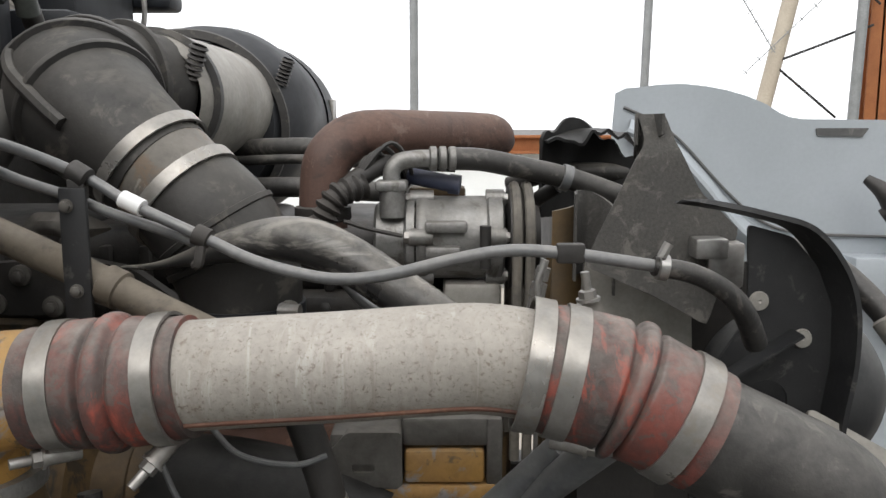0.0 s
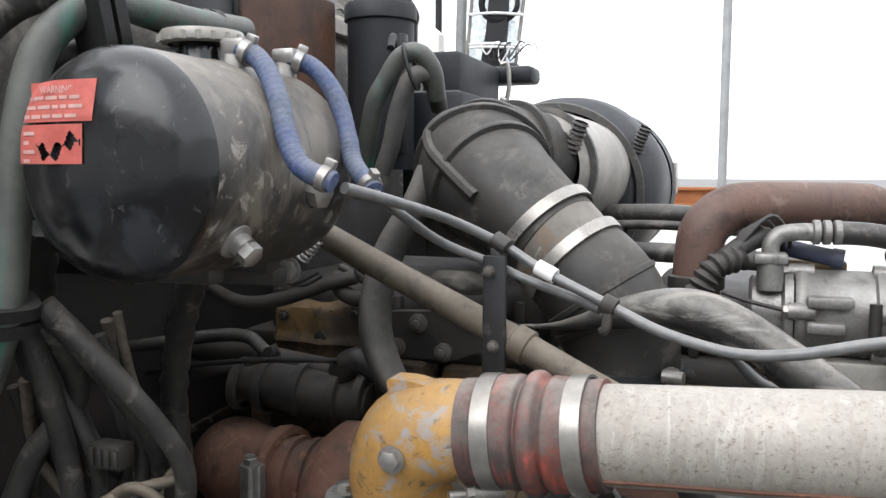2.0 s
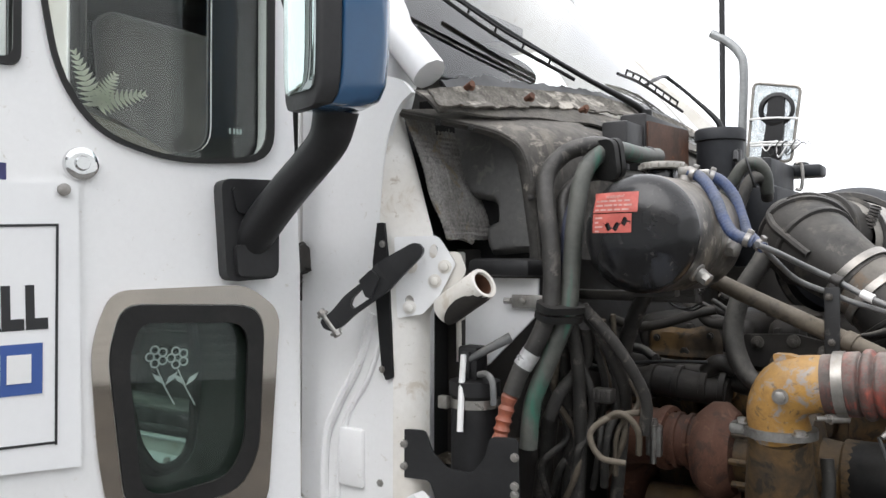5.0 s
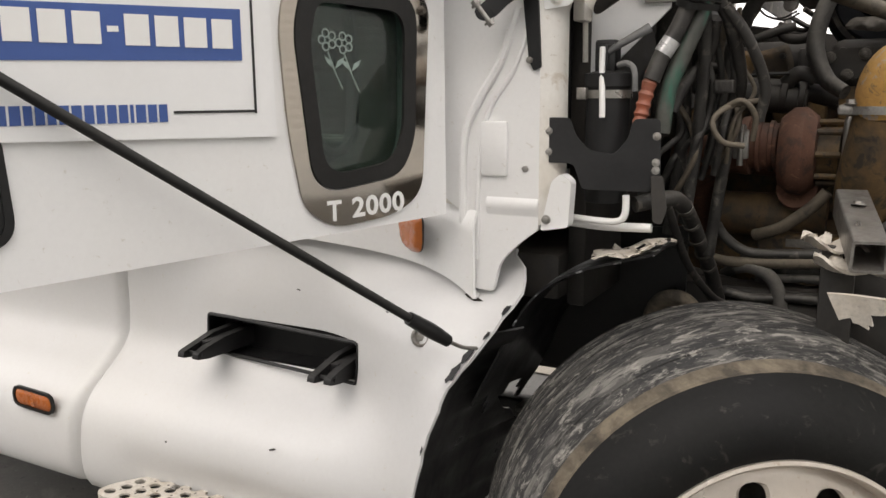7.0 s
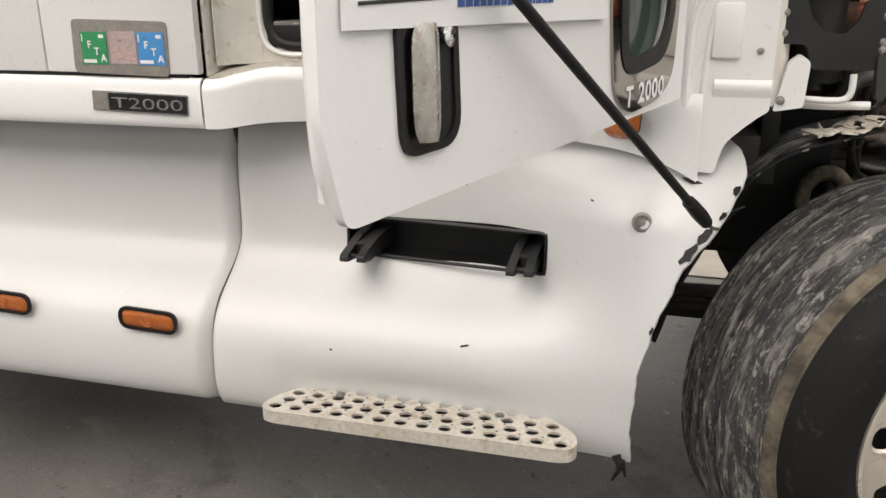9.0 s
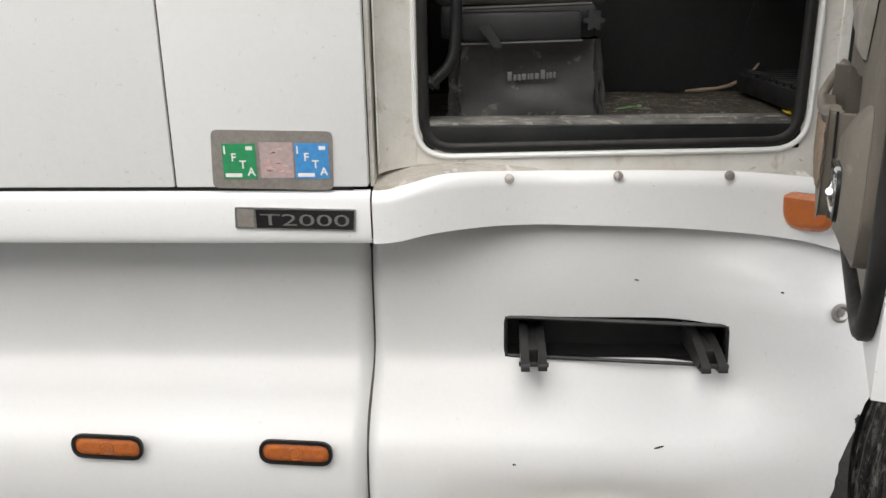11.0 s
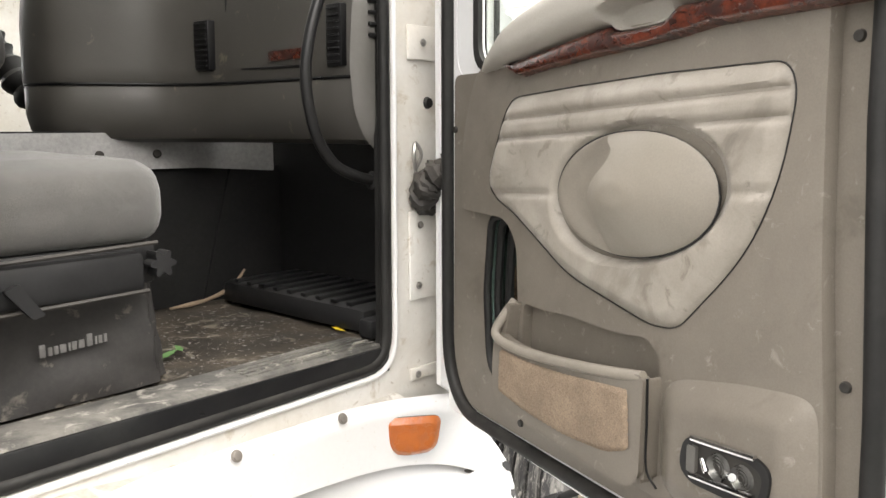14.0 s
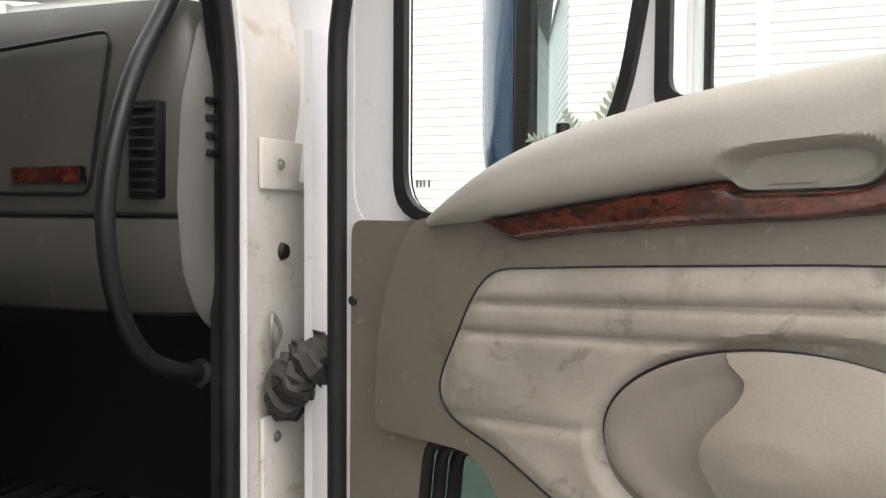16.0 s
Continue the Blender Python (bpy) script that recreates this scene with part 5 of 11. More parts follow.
def step():
    t = thing("cab_step", (-1.72, 0.2, 0.43), "cream cast entry step with rows of round holes", "step")
    z1, z0 = 0.480, 0.447
    out = rounded([(-2.095, 0.155, 0.07), (-2.005, 0.268, 0.06), (-1.47, 0.268, 0.06), (-1.340, 0.175, 0.07), (-1.340, 0.098, 0.05), (-2.095, 0.092, 0.05)], 0.05, 6)
    holes = []
    for j, y in enumerate((0.121, 0.157, 0.193, 0.229)):
        n = 14 - (j > 1) - 2 * (j > 2)
        x0, x1 = (-2.063 + 0.02 * (j % 2) + 0.028 * max(0, j - 1), -1.374 - 0.02 * (j % 2) - 0.028 * max(0, j - 1))
        for i in range(n):
            holes.append(oval(x0 + (x1 - x0) * i / (n - 1), y, 0.0158, 0.0130, 14))
    b = B()
    prism(b, out, Matrix.Translation((0, 0, z1 - 0.006)), 0.006, holes)
    part("tread_plate", b, STEP, t)
    b = B()
    inner = [(x * 0.985 - 1.718 * 0.015, 0.180 + (y - 0.180) * 0.9) for x, y in out]
    prism(b, out, Matrix.Translation((0, 0, z0)), z1 - 0.0065 - z0, [inner])
    part("side_wall", b, STEP, t)
    for j, y in enumerate((0.139, 0.175, 0.211)):
        for i in range(13 - j):
            b = B()
            lathe(b, [(0, 0.0006), (0.0032, 0.0005)], Matrix.Translation((-2.045 + 0.018 * (j % 2) + 0.022 * j + (0.66 - 0.036 * j) * i / 12.6, y, z1)), 8)
            part("grip_hole", b, GRIME, t)
    for x, y in ((-1.93, 0.211), (-1.53, 0.211)):
        b = B()
        bolt(b, (x, y, z1), (0, 0, 1), 0.009, 0.004)
        part("step_bolt", b, STEEL, t)
    b = B()
    box(b, (-2.0, 0.24, 0.425), (-1.5, 0.40, 0.446), 0.004)
    part("support", b, GRIME, t)
    # Black plate added under the tread so the holes look shaded.
    b = B()
    prism(b, inner, Matrix.Translation((0, 0, z0 + 0.004)), 0.004)
    part("hole_shade_plate", b, SATIN, t)


step()

STEER = Vector((0.489, -0.872, 0))  # the wheel stands turned by 29 degrees
HUB = Vector((-0.512, 0.290, 0.521)) - STEER * 0.038
OUT = frame_of(HUB, STEER)


def front_wheel():
    t = thing("front_wheel", (-0.488, 0.30, 0.0), "turned front wheel with a muddy worn tyre on a cream rim", "wheel")
    m = OUT
    # tyre: sidewall, shoulder band and tread
    b = B()
    lathe(b, [(0.285, -0.03), (0.295, 0.026), (0.315, 0.040), (0.345, 0.044), (0.38, 0.034), (0.41, 0.010), (0.430, -0.020), (0.4395, -0.0352)], m, 96)
    tyre = part("tyre", b, TYRE, t, "black tyre sidewall")
    b = B()
    lathe(b, [(0.4395, -0.0352), (0.440, -0.036), (0.4415, -0.043), (0.4405, -0.046), (0.4485, -0.060), (0.4525, -0.064), (0.4535, -0.070)], m, 96)
    part("shoulder_band", b, MUDRING, tyre, "dust-caked shoulder of the tyre")
    b = B()
    pr = [(0.4535, -0.070), (0.456, -0.080), (0.462, -0.090), (0.472, -0.100), (0.475, -0.100), (0.484, -0.112), (0.491, -0.122), (0.495, -0.134)]
    x = -0.134
    for k in range(5):
        pr += [(0.497 + 0.003 * min(k, 1), x), (0.501, x - 0.014), (0.503, x - 0.026), (0.493, x - 0.028), (0.493, x - 0.034), (0.502, x - 0.036)]
        x -= 0.036
    pr += [(0.490, x - 0.02), (0.45, x - 0.05), (0.38, x - 0.06), (0.29, x - 0.03)]
    lathe(b, pr, m, 96)
    for v in b.verts:  # flat where it bears on the ground
        if v.co.z < 0.035:
            v.co.z = 0.0
    back = m.inverted()
    where = [back @ v.co for v in b.verts]
    tread = part("tread", b, TREAD, tyre, "grooved tread smeared with dried pale mud")
    store = tread.data.attributes.new("round_tyre", "FLOAT_VECTOR", "POINT")
    low = math.atan2((back.to_3x3() @ Vector((0, 0, 1))).y, (back.to_3x3() @ Vector((0, 0, 1))).x)
    store.data.foreach_set("vector", [q for p in where for q in (0.49 * ((math.atan2(p.y, p.x) - low + math.pi) % (2 * math.pi) - math.pi), p.z, math.hypot(p.x, p.y))])
    # rim
    b = B()
    lathe(b, [(0.288, -0.02), (0.303, 0.030), (0.303, 0.038), (0.296, 0.040), (0.290, 0.034), (0.284, 0.005), (0.275, -0.012)], m, 80)
    part("rim_lip", b, RIM, t)
    dish = lambda r: float(np.interp(r, [0.085, 0.095, 0.15, 0.17, 0.19, 0.215, 0.26, 0.277], [0.026, 0.034, 0.034, 0.028, 0.016, 0.007, -0.002, -0.012]))
    b = B()
    half, r0, r1, rc = math.pi / 10, 0.085, 0.277, 0.226
    corner = math.atan2(r1 - rc, half * rc)
    rays = sorted({round(q, 5) for q in [*np.linspace(-math.pi, math.pi, 41)[:-1], corner, math.pi - corner, -math.atan2(rc - r0, half * rc), -math.pi + math.atan2(rc - r0, half * rc)]})
    for k in range(10):
        mid = k * math.pi / 5 - 0.105
        rows = []
        for q in rays:
            c, s_ = math.cos(q), math.sin(q)
            far = min(half * rc / abs(c) if abs(c) > 1e-6 else 9, ((r1 - rc) if s_ > 0 else (rc - r0)) / abs(s_) if abs(s_) > 1e-6 else 9)
            near = 0.0305 / math.hypot(c / (1.0 - 0.10 * s_), s_ / 1.05)
            row = []
            for i in range(8):
                d = near + (far - near) * (i / 7) ** 1.3
                a, r = mid + d * c / rc, rc + d * s_
                row.append(b.verts.new(m @ Vector((r * math.cos(a), r * math.sin(a), dish(r) - (0.004 if i == 0 else 0)))))
            rows.append(row)
        for a, c in zip(rows, rows[1:] + rows[:1]):
            for i in range(7):
                b.faces.new((a[i], c[i], c[i + 1], a[i + 1]))
    bmesh.ops.remove_doubles(b, verts=b.verts, dist=0.0004)
    thicken(b, 0.008)
    part("wheel_disc", b, RIM, t, "cream wheel disc with ten hand holes")
    b = B()
    lathe(b, [(0.285, -0.02), (0.27, -0.10), (0.24, -0.16), (0.10, -0.16), (0, -0.14)], m, 48)
    part("brake_drum", b, ALU_DIRTY, t)
    # hub and its nuts
    b = B()
    lathe(b, [(0.088, -0.03), (0.084, 0.004), (0.076, 0.012), (0.060, 0.016), (0.058, 0.055), (0.048, 0.068), (0.030, 0.070), (0.028, 0.076), (0, 0.076)], m, 32)
    hub = part("hub", b, GRIME, t, "greasy dark hub cap")
    for k in range(6):
        a = 2 * math.pi * k / 6 + 0.3
        b = B()
        bolt(b, m @ Vector((0.066 * math.cos(a), 0.066 * math.sin(a), 0.014)), STEER, 0.006, 0.006)
        part("hub_bolt", b, GRIME, hub)
    for k in range(10):
        a = 2 * math.pi * k / 10 + 0.16
        at = m @ Vector((0.1425 * math.cos(a), 0.1425 * math.sin(a), 0.034))
        b = B()
        mm = frame_of(at, STEER)
        lathe(b, [(0.024, 0), (0.024, 0.008), (0.019, 0.020), (0.0, 0.020)], mm, 18)
        lathe(b, [(0.017, 0.018), (0.017, 0.036), (0.0, 0.036)], mm, 6)
        nut = part("wheel_nut", b, NUT, t, "rusty wheel nut")
        if k % 10 in (0, 7, 9):
            continue
        b = B()
        lathe(b, [(0.011, 0.034), (0.0125, 0.040), (0.0125, 0.072), (0.010, 0.075), (0, 0.075)], mm, 12)
        part("stud_sleeve", b, CHROME, nut)
        if k in (1, 3, 5, 6, 8):
            b = B()
            lathe(b, [(0.0135, 0.070), (0.0135, 0.0765), (0.006, 0.078), (0, 0.0775)], mm, 14)
            part("red_cap", b, REDCAP, nut, "red cap")


front_wheel()


def wheel_arch():
    t = thing("wheel_arch_liner", (-1.0, 0.5, 0.42), "torn black plastic wheel-arch liner with a peeled silver edge", "arch liner")
    c = Vector((-0.488, 0, 0.51))
    b = B()

    def f(u, v):
        a = radians(189 - 75 * u)
        r = 0.735 - 0.03 * u + 0.045 * math.exp(-((u - 0.76) / 0.16) ** 2) + 0.006 * math.sin(u * 23) * v
        y = 0.30 + 0.06 * u + (0.75 - 0.30) * v * (0.75 + 0.25 * u)
        return Vector((c.x + r * math.cos(a) - 0.02 * v, y, c.z + r * math.sin(a) - 0.05 * v * v))

    sheet(b, f, 30, 12, lambda u, v: u < 0.40 + 0.05 * math.sin(v * 11))
    thicken(b, 0.005)
    part("liner", b, SATIN, t)
    b = B()
    prism(b, rounded([(-1.25, 0.82), (-1.23, 1.0), (-1.06, 1.13), (-0.80, 1.15), (-0.80, 0.90), (-0.86, 0.80), (-0.97, 0.752), (-1.03, 0.756), (-1.045, 0.770), (-1.12, 0.762), (-1.19, 0.775), (-1.215, 0.80)], 0.008), side(0.78), 0.01)
    part("inner_wall", b, SATIN, t)
    b = B()
    rag = lambda u: 0.010 * math.sin(u * 29) + 0.006 * math.sin(u * 67 + 1)
    sheet(b, lambda u, v: f(0.60 + 0.40 * u, 0.02 + (0.42 + 0.25 * u) * v) + Vector((0, rag(u) * (1 - v), 0.007 - 0.010 * (1 - v) ** 4)), 50, 14)
    thicken(b, 0.003)
    part("scuffed_top", b, SCUFFED, t, "black liner top scraped silver")
    b = B()
    sheet(b, lambda u, v: f(0.86 + 0.15 * u, 0.02 + 0.42 * v) + Vector((0.012 * math.sin(9 * v), -0.016 + rag(u), 0.014 + 0.006 * math.sin(8 * u + 3 * v))), 30, 10, lambda u, v: math.sin(u * 21 + 3 * math.sin(v * 9)) + math.sin(v * 12 + u * 7) > 1.1 or v > 0.75 + 0.2 * math.sin(u * 13))
    thicken(b, 0.003)
    part("peeled_edge", b, STEP, t, "peeled pale edge strip")
    b = B()
    box(b, (-1.215, 1.05, 0.46), (-1.170, 1.075, 0.80), 0.004)
    part("liner_stay", b, SATIN, t)
    b = B()
    box(b, (-1.55, 1.04, 0.435), (-0.75, 1.11, 0.536), 0.01)
    prism(b, rounded([(-1.235, 0.44), (-1.165, 0.44), (-1.18, 0.385), (-1.195, 0.335), (-1.215, 0.345), (-1.225, 0.40)], 0.006), side(1.08), 0.03)
    part("frame_rail", b, SATIN, t)


wheel_arch()

# ---------------------------------------------------------------- the open passenger door
D_ALONG, D_IN = Vector((-0.33534, -0.94210, 0)), Vector((-0.94210, 0.33534, 0))
HINGE = Vector((-1.18, 0.279, 0))


def door_m(n=0.0, outward=False):
    """Door frame: (a, b) -> along the door from the hinge, height; its z points out of the outer skin or into the cab."""
    z = -D_IN if outward else D_IN
    m = Matrix((D_ALONG, Vector((0, 0, 1)), z)).transposed().to_4x4()
    m.translation = HINGE + D_IN * n
    return m


def mirrored(n):
    """For letters on the outer skin, which read from the rear edge towards the hinge."""
    m = Matrix((-D_ALONG, Vector((0, 0, 1)), -D_IN)).transposed().to_4x4()
    m.translation = HINGE + D_IN * n
    return m


QUARTER = rounded([(0.064, 2.66, 0.03), (0.064, 1.90, 0.055), (0.245, 1.886, 0.06), (0.365, 1.924, 0.05), (0.427, 2.01, 0.06), (0.452, 2.15, 0.05), (0.452, 2.60, 0.03)], 0.03, 5)
QUARTER_IN = rounded([(0.150, 2.64, 0.03), (0.150, 1.918, 0.045), (0.245, 1.905, 0.03), (0.365, 1.92, 0.05), (0.430, 2.01, 0.06), (0.455, 2.15, 0.05), (0.455, 2.60, 0.03)], 0.03, 5)
REARWIN = rounded([(0.482, 2.60, 0.03), (0.482, 2.022, 0.02), (0.975, 2.03, 0.05), (0.975, 2.62, 0.05)], 0.03, 5)
VENT = rounded([(0.322, 1.640, 0.03), (0.343, 1.56, 0.03), (0.316, 1.318, 0.03), (0.279, 1.292, 0.03), (0.124, 1.310, 0.04), (0.090, 1.376, 0.03), (0.082, 1.600, 0.03), (0.104, 1.632, 0.03)], 0.02, 4)


def shrunk(poly, k):
    cx, cy = np.mean([p[0] for p in poly]), np.mean([p[1] for p in poly])
    w, h = max(p[0] for p in poly) - min(p[0] for p in poly), max(p[1] for p in poly) - min(p[1] for p in poly)
    return [(cx + (x - cx) * (1 - 2 * k / w), cy + (y - cy) * (1 - 2 * k / h)) for x, y in poly]


def door():
    t = thing("cab_door", HINGE + Vector((0, 0, 1.19)), "white truck door standing open, with taupe panel inside and a sign outside", "door")
    skin = rounded([(0.0, 1.219, 0.004), (1.012, 1.187, 0.02), (1.045, 1.31, 0.02), (1.040, 1.70, 0.02), (1.03, 2.72, 0.08), (0.34, 2.72, 0.08), (0.03, 2.18, 0.06), (0.004, 1.70, 0.004)], 0.01)
    b = B()
    prism(b, skin, door_m(0.0), 0.014, [QUARTER, REARWIN, VENT])
    part("outer_skin", b, WHITE, t)
    b = B()
    wide = rounded([(0.350, 1.652), (0.372, 1.56), (0.345, 1.31), (0.28, 1.268), (0.10, 1.282), (0.060, 1.37), (0.056, 1.61), (0.09, 1.655)], 0.03)
    prism(b, [(max(0.026, min(x, 0.972)), z + (0.012 if z < 1.25 else 0)) for x, z in skin], door_m(0.0145), 0.0655, [shrunk(QUARTER, -0.004), shrunk(REARWIN, -0.012), wide])
    part("inner_shell", b, WHITE, t)
    b = B()
    prism(b, shrunk(QUARTER, -0.0035), door_m(0.0735), 0.005, [QUARTER_IN])
    part("window_reveal", b, WHITE, t)
    # Added black plate: its colour stands in for the unlit cab inside.
    b = B()
    prism(b, shrunk(QUARTER, -0.0035), door_m(0.0700), 0.001, [QUARTER_IN])
    part("reveal_mask", b, SATIN, t, "black plate added for the unlit inside behind the quarter window")
    b = B()
    tube(b, [tuple(door_m(0.028) @ Vector((x, z, 0))) for x, z in ((0.985, 1.215), (1.005, 1.31), (1.000, 1.70), (0.992, 2.66))], 0.022, 10)
    part("rear_fold", b, WHITE, t)
    # inner trim: a thin flange plate with the vent cut through, and the raised panel on it
    b = B()
    low = rounded([(0.062, 1.905, 0.02), (0.058, 1.34, 0.06), (0.11, 1.262, 0.05), (0.87, 1.255, 0.06), (0.946, 1.33, 0.05), (0.936, 1.58, 0.02), (0.918, 2.03, 0.02), (0.47, 2.01, 0.03), (0.30, 1.95, 0.03), (0.21, 1.905, 0.02)], 0.02, 5)
    vent_in = rounded([(0.185, 1.652, 0.03), (0.290, 1.650, 0.03), (0.325, 1.612, 0.03), (0.325, 1.50, 0.02), (0.30, 1.39, 0.02), (0.262, 1.336, 0.03), (0.215, 1.336, 0.03), (0.180, 1.365, 0.03), (0.168, 1.50, 0.03)], 0.02, 4)
    prism(b, low, door_m(0.0805), 0.0055, [vent_in])
    part("trim_flange", b, PANEL, t, "taupe flange round the door panel")
    b = B()
    hollow = rounded([(0.336, 1.515), (0.36, 1.512), (0.469, 1.517), (0.573, 1.514), (0.632, 1.522, 0.015), (0.660, 1.500, 0.02), (0.655, 1.36), (0.332, 1.36), (0.330, 1.44)], 0.012, 4)
    raised = rounded([(0.182, 1.905), (0.150, 1.845), (0.131, 1.775), (0.126, 1.70), (0.124, 1.655), (0.276, 1.652, 0.03), (0.312, 1.612, 0.03), (0.318, 1.50), (0.303, 1.43), (0.292, 1.335), (0.35, 1.318), (0.474, 1.310), (0.62, 1.300), (0.78, 1.303), (0.875, 1.318), (0.915, 1.385), (0.908, 1.50), (0.895, 1.65), (0.888, 1.81), (0.885, 2.03), (0.47, 2.01), (0.30, 1.95), (0.22, 1.912)], 0.02, 5)
    plateau(b, raised, door_m(0.0862), 0.0225, 0.010, [hollow])
    panel = part("inner_panel", b, PANEL, t, "taupe moulded door panel", angle=24)
    b = B()
    prism(b, hollow, door_m(0.0866), 0.002)
    part("pocket_back", b, PANEL, panel)
    for n_, k, r in ((0.078, 0.002, 0.008), (0.060, 0.010, 0.008), (0.040, 0.018, 0.009)):
        b = B()
        pts = [door_m(n_) @ Vector((x, z, 0)) for x, z in shrunk(vent_in, k)]
        tube(b, [tuple(p) for p in pts + pts[:1]], r, 8, 1)
        part("vent_seal", b, RUBBER, t, "black stepped rubber round the vent")
    # seals
    b = B()
    seal = rounded([(0.038, 2.2, 0.1), (0.038, 1.33, 0.07), (0.10, 1.246, 0.06), (0.89, 1.236, 0.06), (0.960, 1.315, 0.06), (0.955, 1.50, 0.02), (0.936, 1.81, 0.02), (0.925, 2.66, 0.08), (0.36, 2.68, 0.08)], 0.03, 5)
    pts = [door_m(0.088) @ Vector((x, z, 0)) for x, z in seal]
    tube(b, [tuple(p) for p in pts + pts[:1]], 0.013, 10, 1)
    part("door_seal", b, RUBBER, t, "black rubber door seal")
    # windows
    for poly, mt, name in ((QUARTER, CLEAR, "quarter_window"), (REARWIN, CLEAR, "side_window"), (VENT, TINTED, "vent_window")):
        b = B()
        prism(b, shrunk(poly, -0.002), door_m(0.020), 0.004)
        w = part(name, b, mt, t)
        w.visible_shadow = False
        b = B()
        out, inn = shrunk(poly, -0.004), shrunk(poly, 0.026 if name == "vent_window" else 0.008)
        prism(b, out, door_m(-0.008), 0.0075, [inn])
        inner = QUARTER_IN if name == "quarter_window" else poly
        prism(b, shrunk(inner, -0.012), door_m(0.0802), 0.010 if name != "vent_window" else 0.0006, [shrunk(inner, 0.003 if name != "vent_window" else -0.011)])
        part("rubber_frame", b, RUBBER, w, "black rubber window seal")
    b = B()
    for cx, cz, r in ((0.262, 1.552, 0.020), (0.226, 1.548, 0.020)):
        for k in range(5):
            a = k * 1.257
            lathe(b, [(r * 0.28, 0), (r * 0.42, 0), (r * 0.42, 0.0004), (r * 0.28, 0.0004)], door_m(0.0192) @ Matrix.Translation((cx + r * 0.6 * math.cos(a), cz + r * 0.6 * math.sin(a), 0)), 10)
        tube(b, [tuple(door_m(0.0193) @ Vector((cx, cz - r, 0))), tuple(door_m(0.0193) @ Vector((cx - 0.012, cz - 0.05, 0))), tuple(door_m(0.0193) @ Vector((cx - 0.030, cz - 0.085, 0)))], 0.0012, 5)
        for k in (-1, 1):
            prism(b, [(cx - 0.014, cz - 0.05), (cx - 0.014 + 0.016 * k, cz - 0.040), (cx - 0.014 + 0.022 * k, cz - 0.028), (cx - 0.014 + 0.006 * k, cz - 0.036)], door_m(0.0190), 0.0004)
    part("flower_decal", b, DECAL, t, "pale flower decals on the vent glass")
    # two pale fern fronds and a line of print on the quarter glass
    b = B()
    for (x0, z0), (x1, z1) in (((0.362, 1.972), (0.398, 2.060)), ((0.362, 1.976), (0.283, 2.002)), ((0.362, 1.974), (0.332, 2.030))):
        axis = Vector((x1 - x0, z1 - z0))
        across = Vector((-axis.y, axis.x)).normalized()
        for k in range(11):
            p = Vector((x0, z0)) + axis * (k / 11)
            w = 0.021 * (1 - k / 11) ** 0.7 + 0.002
            for d in (-1, 1):
                tip = p + across * d * w + axis * 0.12
                q = [p, p + axis * 0.035 + across * d * w * 0.5, tip, p + axis * 0.10 + across * d * w * 0.4, p + axis * 0.085]
                prism(b, [tuple(v) for v in (q if d > 0 else q[::-1])], door_m(0.0192 - 0.0001 * (k % 2)), 0.0004)
    part("frond_decal", b, FROND, t, "pale fern frond decal on the quarter glass")
    for x in (0.112, 0.118, 0.124, 0.132):
        b = B()
        prism(b, [(x, 1.947), (x + 0.004, 1.947), (x + 0.004, 1.957), (x, 1.957)], door_m(0.0192), 0.0004)
        part("print_bar", b, DECAL, t)
    # chrome surround of the vent window
    b = B()
    trim = rounded([(0.343, 1.668, 0.03), (0.376, 1.583, 0.05), (0.363, 1.396, 0.05), (0.338, 1.262, 0.03), (0.279, 1.221, 0.04), (0.135, 1.232, 0.05), (0.068, 1.270, 0.04), (0.046, 1.625, 0.03), (0.110, 1.674, 0.03)], 0.03, 6)
    prism(b, trim, door_m(-0.006), 0.006, [shrunk(VENT, -0.006)])
    s = part("vent_surround", b, DARK_CHROME, t, "dark chrome window surround")
    b = B()
    text_mesh(b, "T", mirrored(-0.0065) @ Matrix.Translation((-0.292, 1.236, 0)), 0.035, 0.0006, 0.03)
    text_mesh(b, "2000", mirrored(-0.0065) @ Matrix.Translation((-0.237, 1.238, 0)) @ Matrix.Rotation(radians(1.5), 4, "Z"), 0.035, 0.0006, 0.03, width=0.122)
    part("letters", b, LETTER, s)
    # pull handle recess
    b = B()
    rec = rounded([(0.925, 1.41, 0.02), (0.918, 1.268, 0.02), (0.903, 1.251, 0.02), (0.818, 1.253, 0.02), (0.798, 1.277, 0.02), (0.806, 1.41, 0.02)], 0.02)
    prism(b, rec, door_m(-0.006), 0.006, [shrunk(rec, 0.012)])
    prism(b, shrunk(rec, 0.010), door_m(-0.0025), 0.002)
    h = part("handle_recess", b, SATIN, t, "black handle recess")
    b = B()
    sheet(b, lambda u, v: door_m(-0.012 - 0.012 * math.sin(math.pi * v)) @ Vector((0.864 + (0.054 * v - 0.027) * (1 - 0.35 * abs(2 * u - 1) ** 6) + 0.012 + 0.003 * u, 1.268 + 0.135 * u, 0)), 16, 8)
    thicken(b, 0.004)
    part("handle_blade", b, BLADE_METAL, h, "worn satin metal handle blade")
    b = B()
    lathe(b, [(0, -0.012), (0.012, -0.010), (0.014, 0)], door_m(-0.004) @ Matrix.Translation((0.832, 1.385, 0)), 16)
    part("lock_cylinder", b, CHROME, h)
    b = B()
    for n_, r in ((-0.004, 0.028), ):
        lathe(b, [(r, 0.0), (r * 0.93, -0.010), (r * 0.62, -0.014), (0.012, -0.013), (0.010, -0.020), (0, -0.021)], door_m(0.0) @ Matrix.Translation((0.390, 1.873, 0)), 24)
    part("round_lock", b, CHROME, t, "round chrome lock")
    b = B()
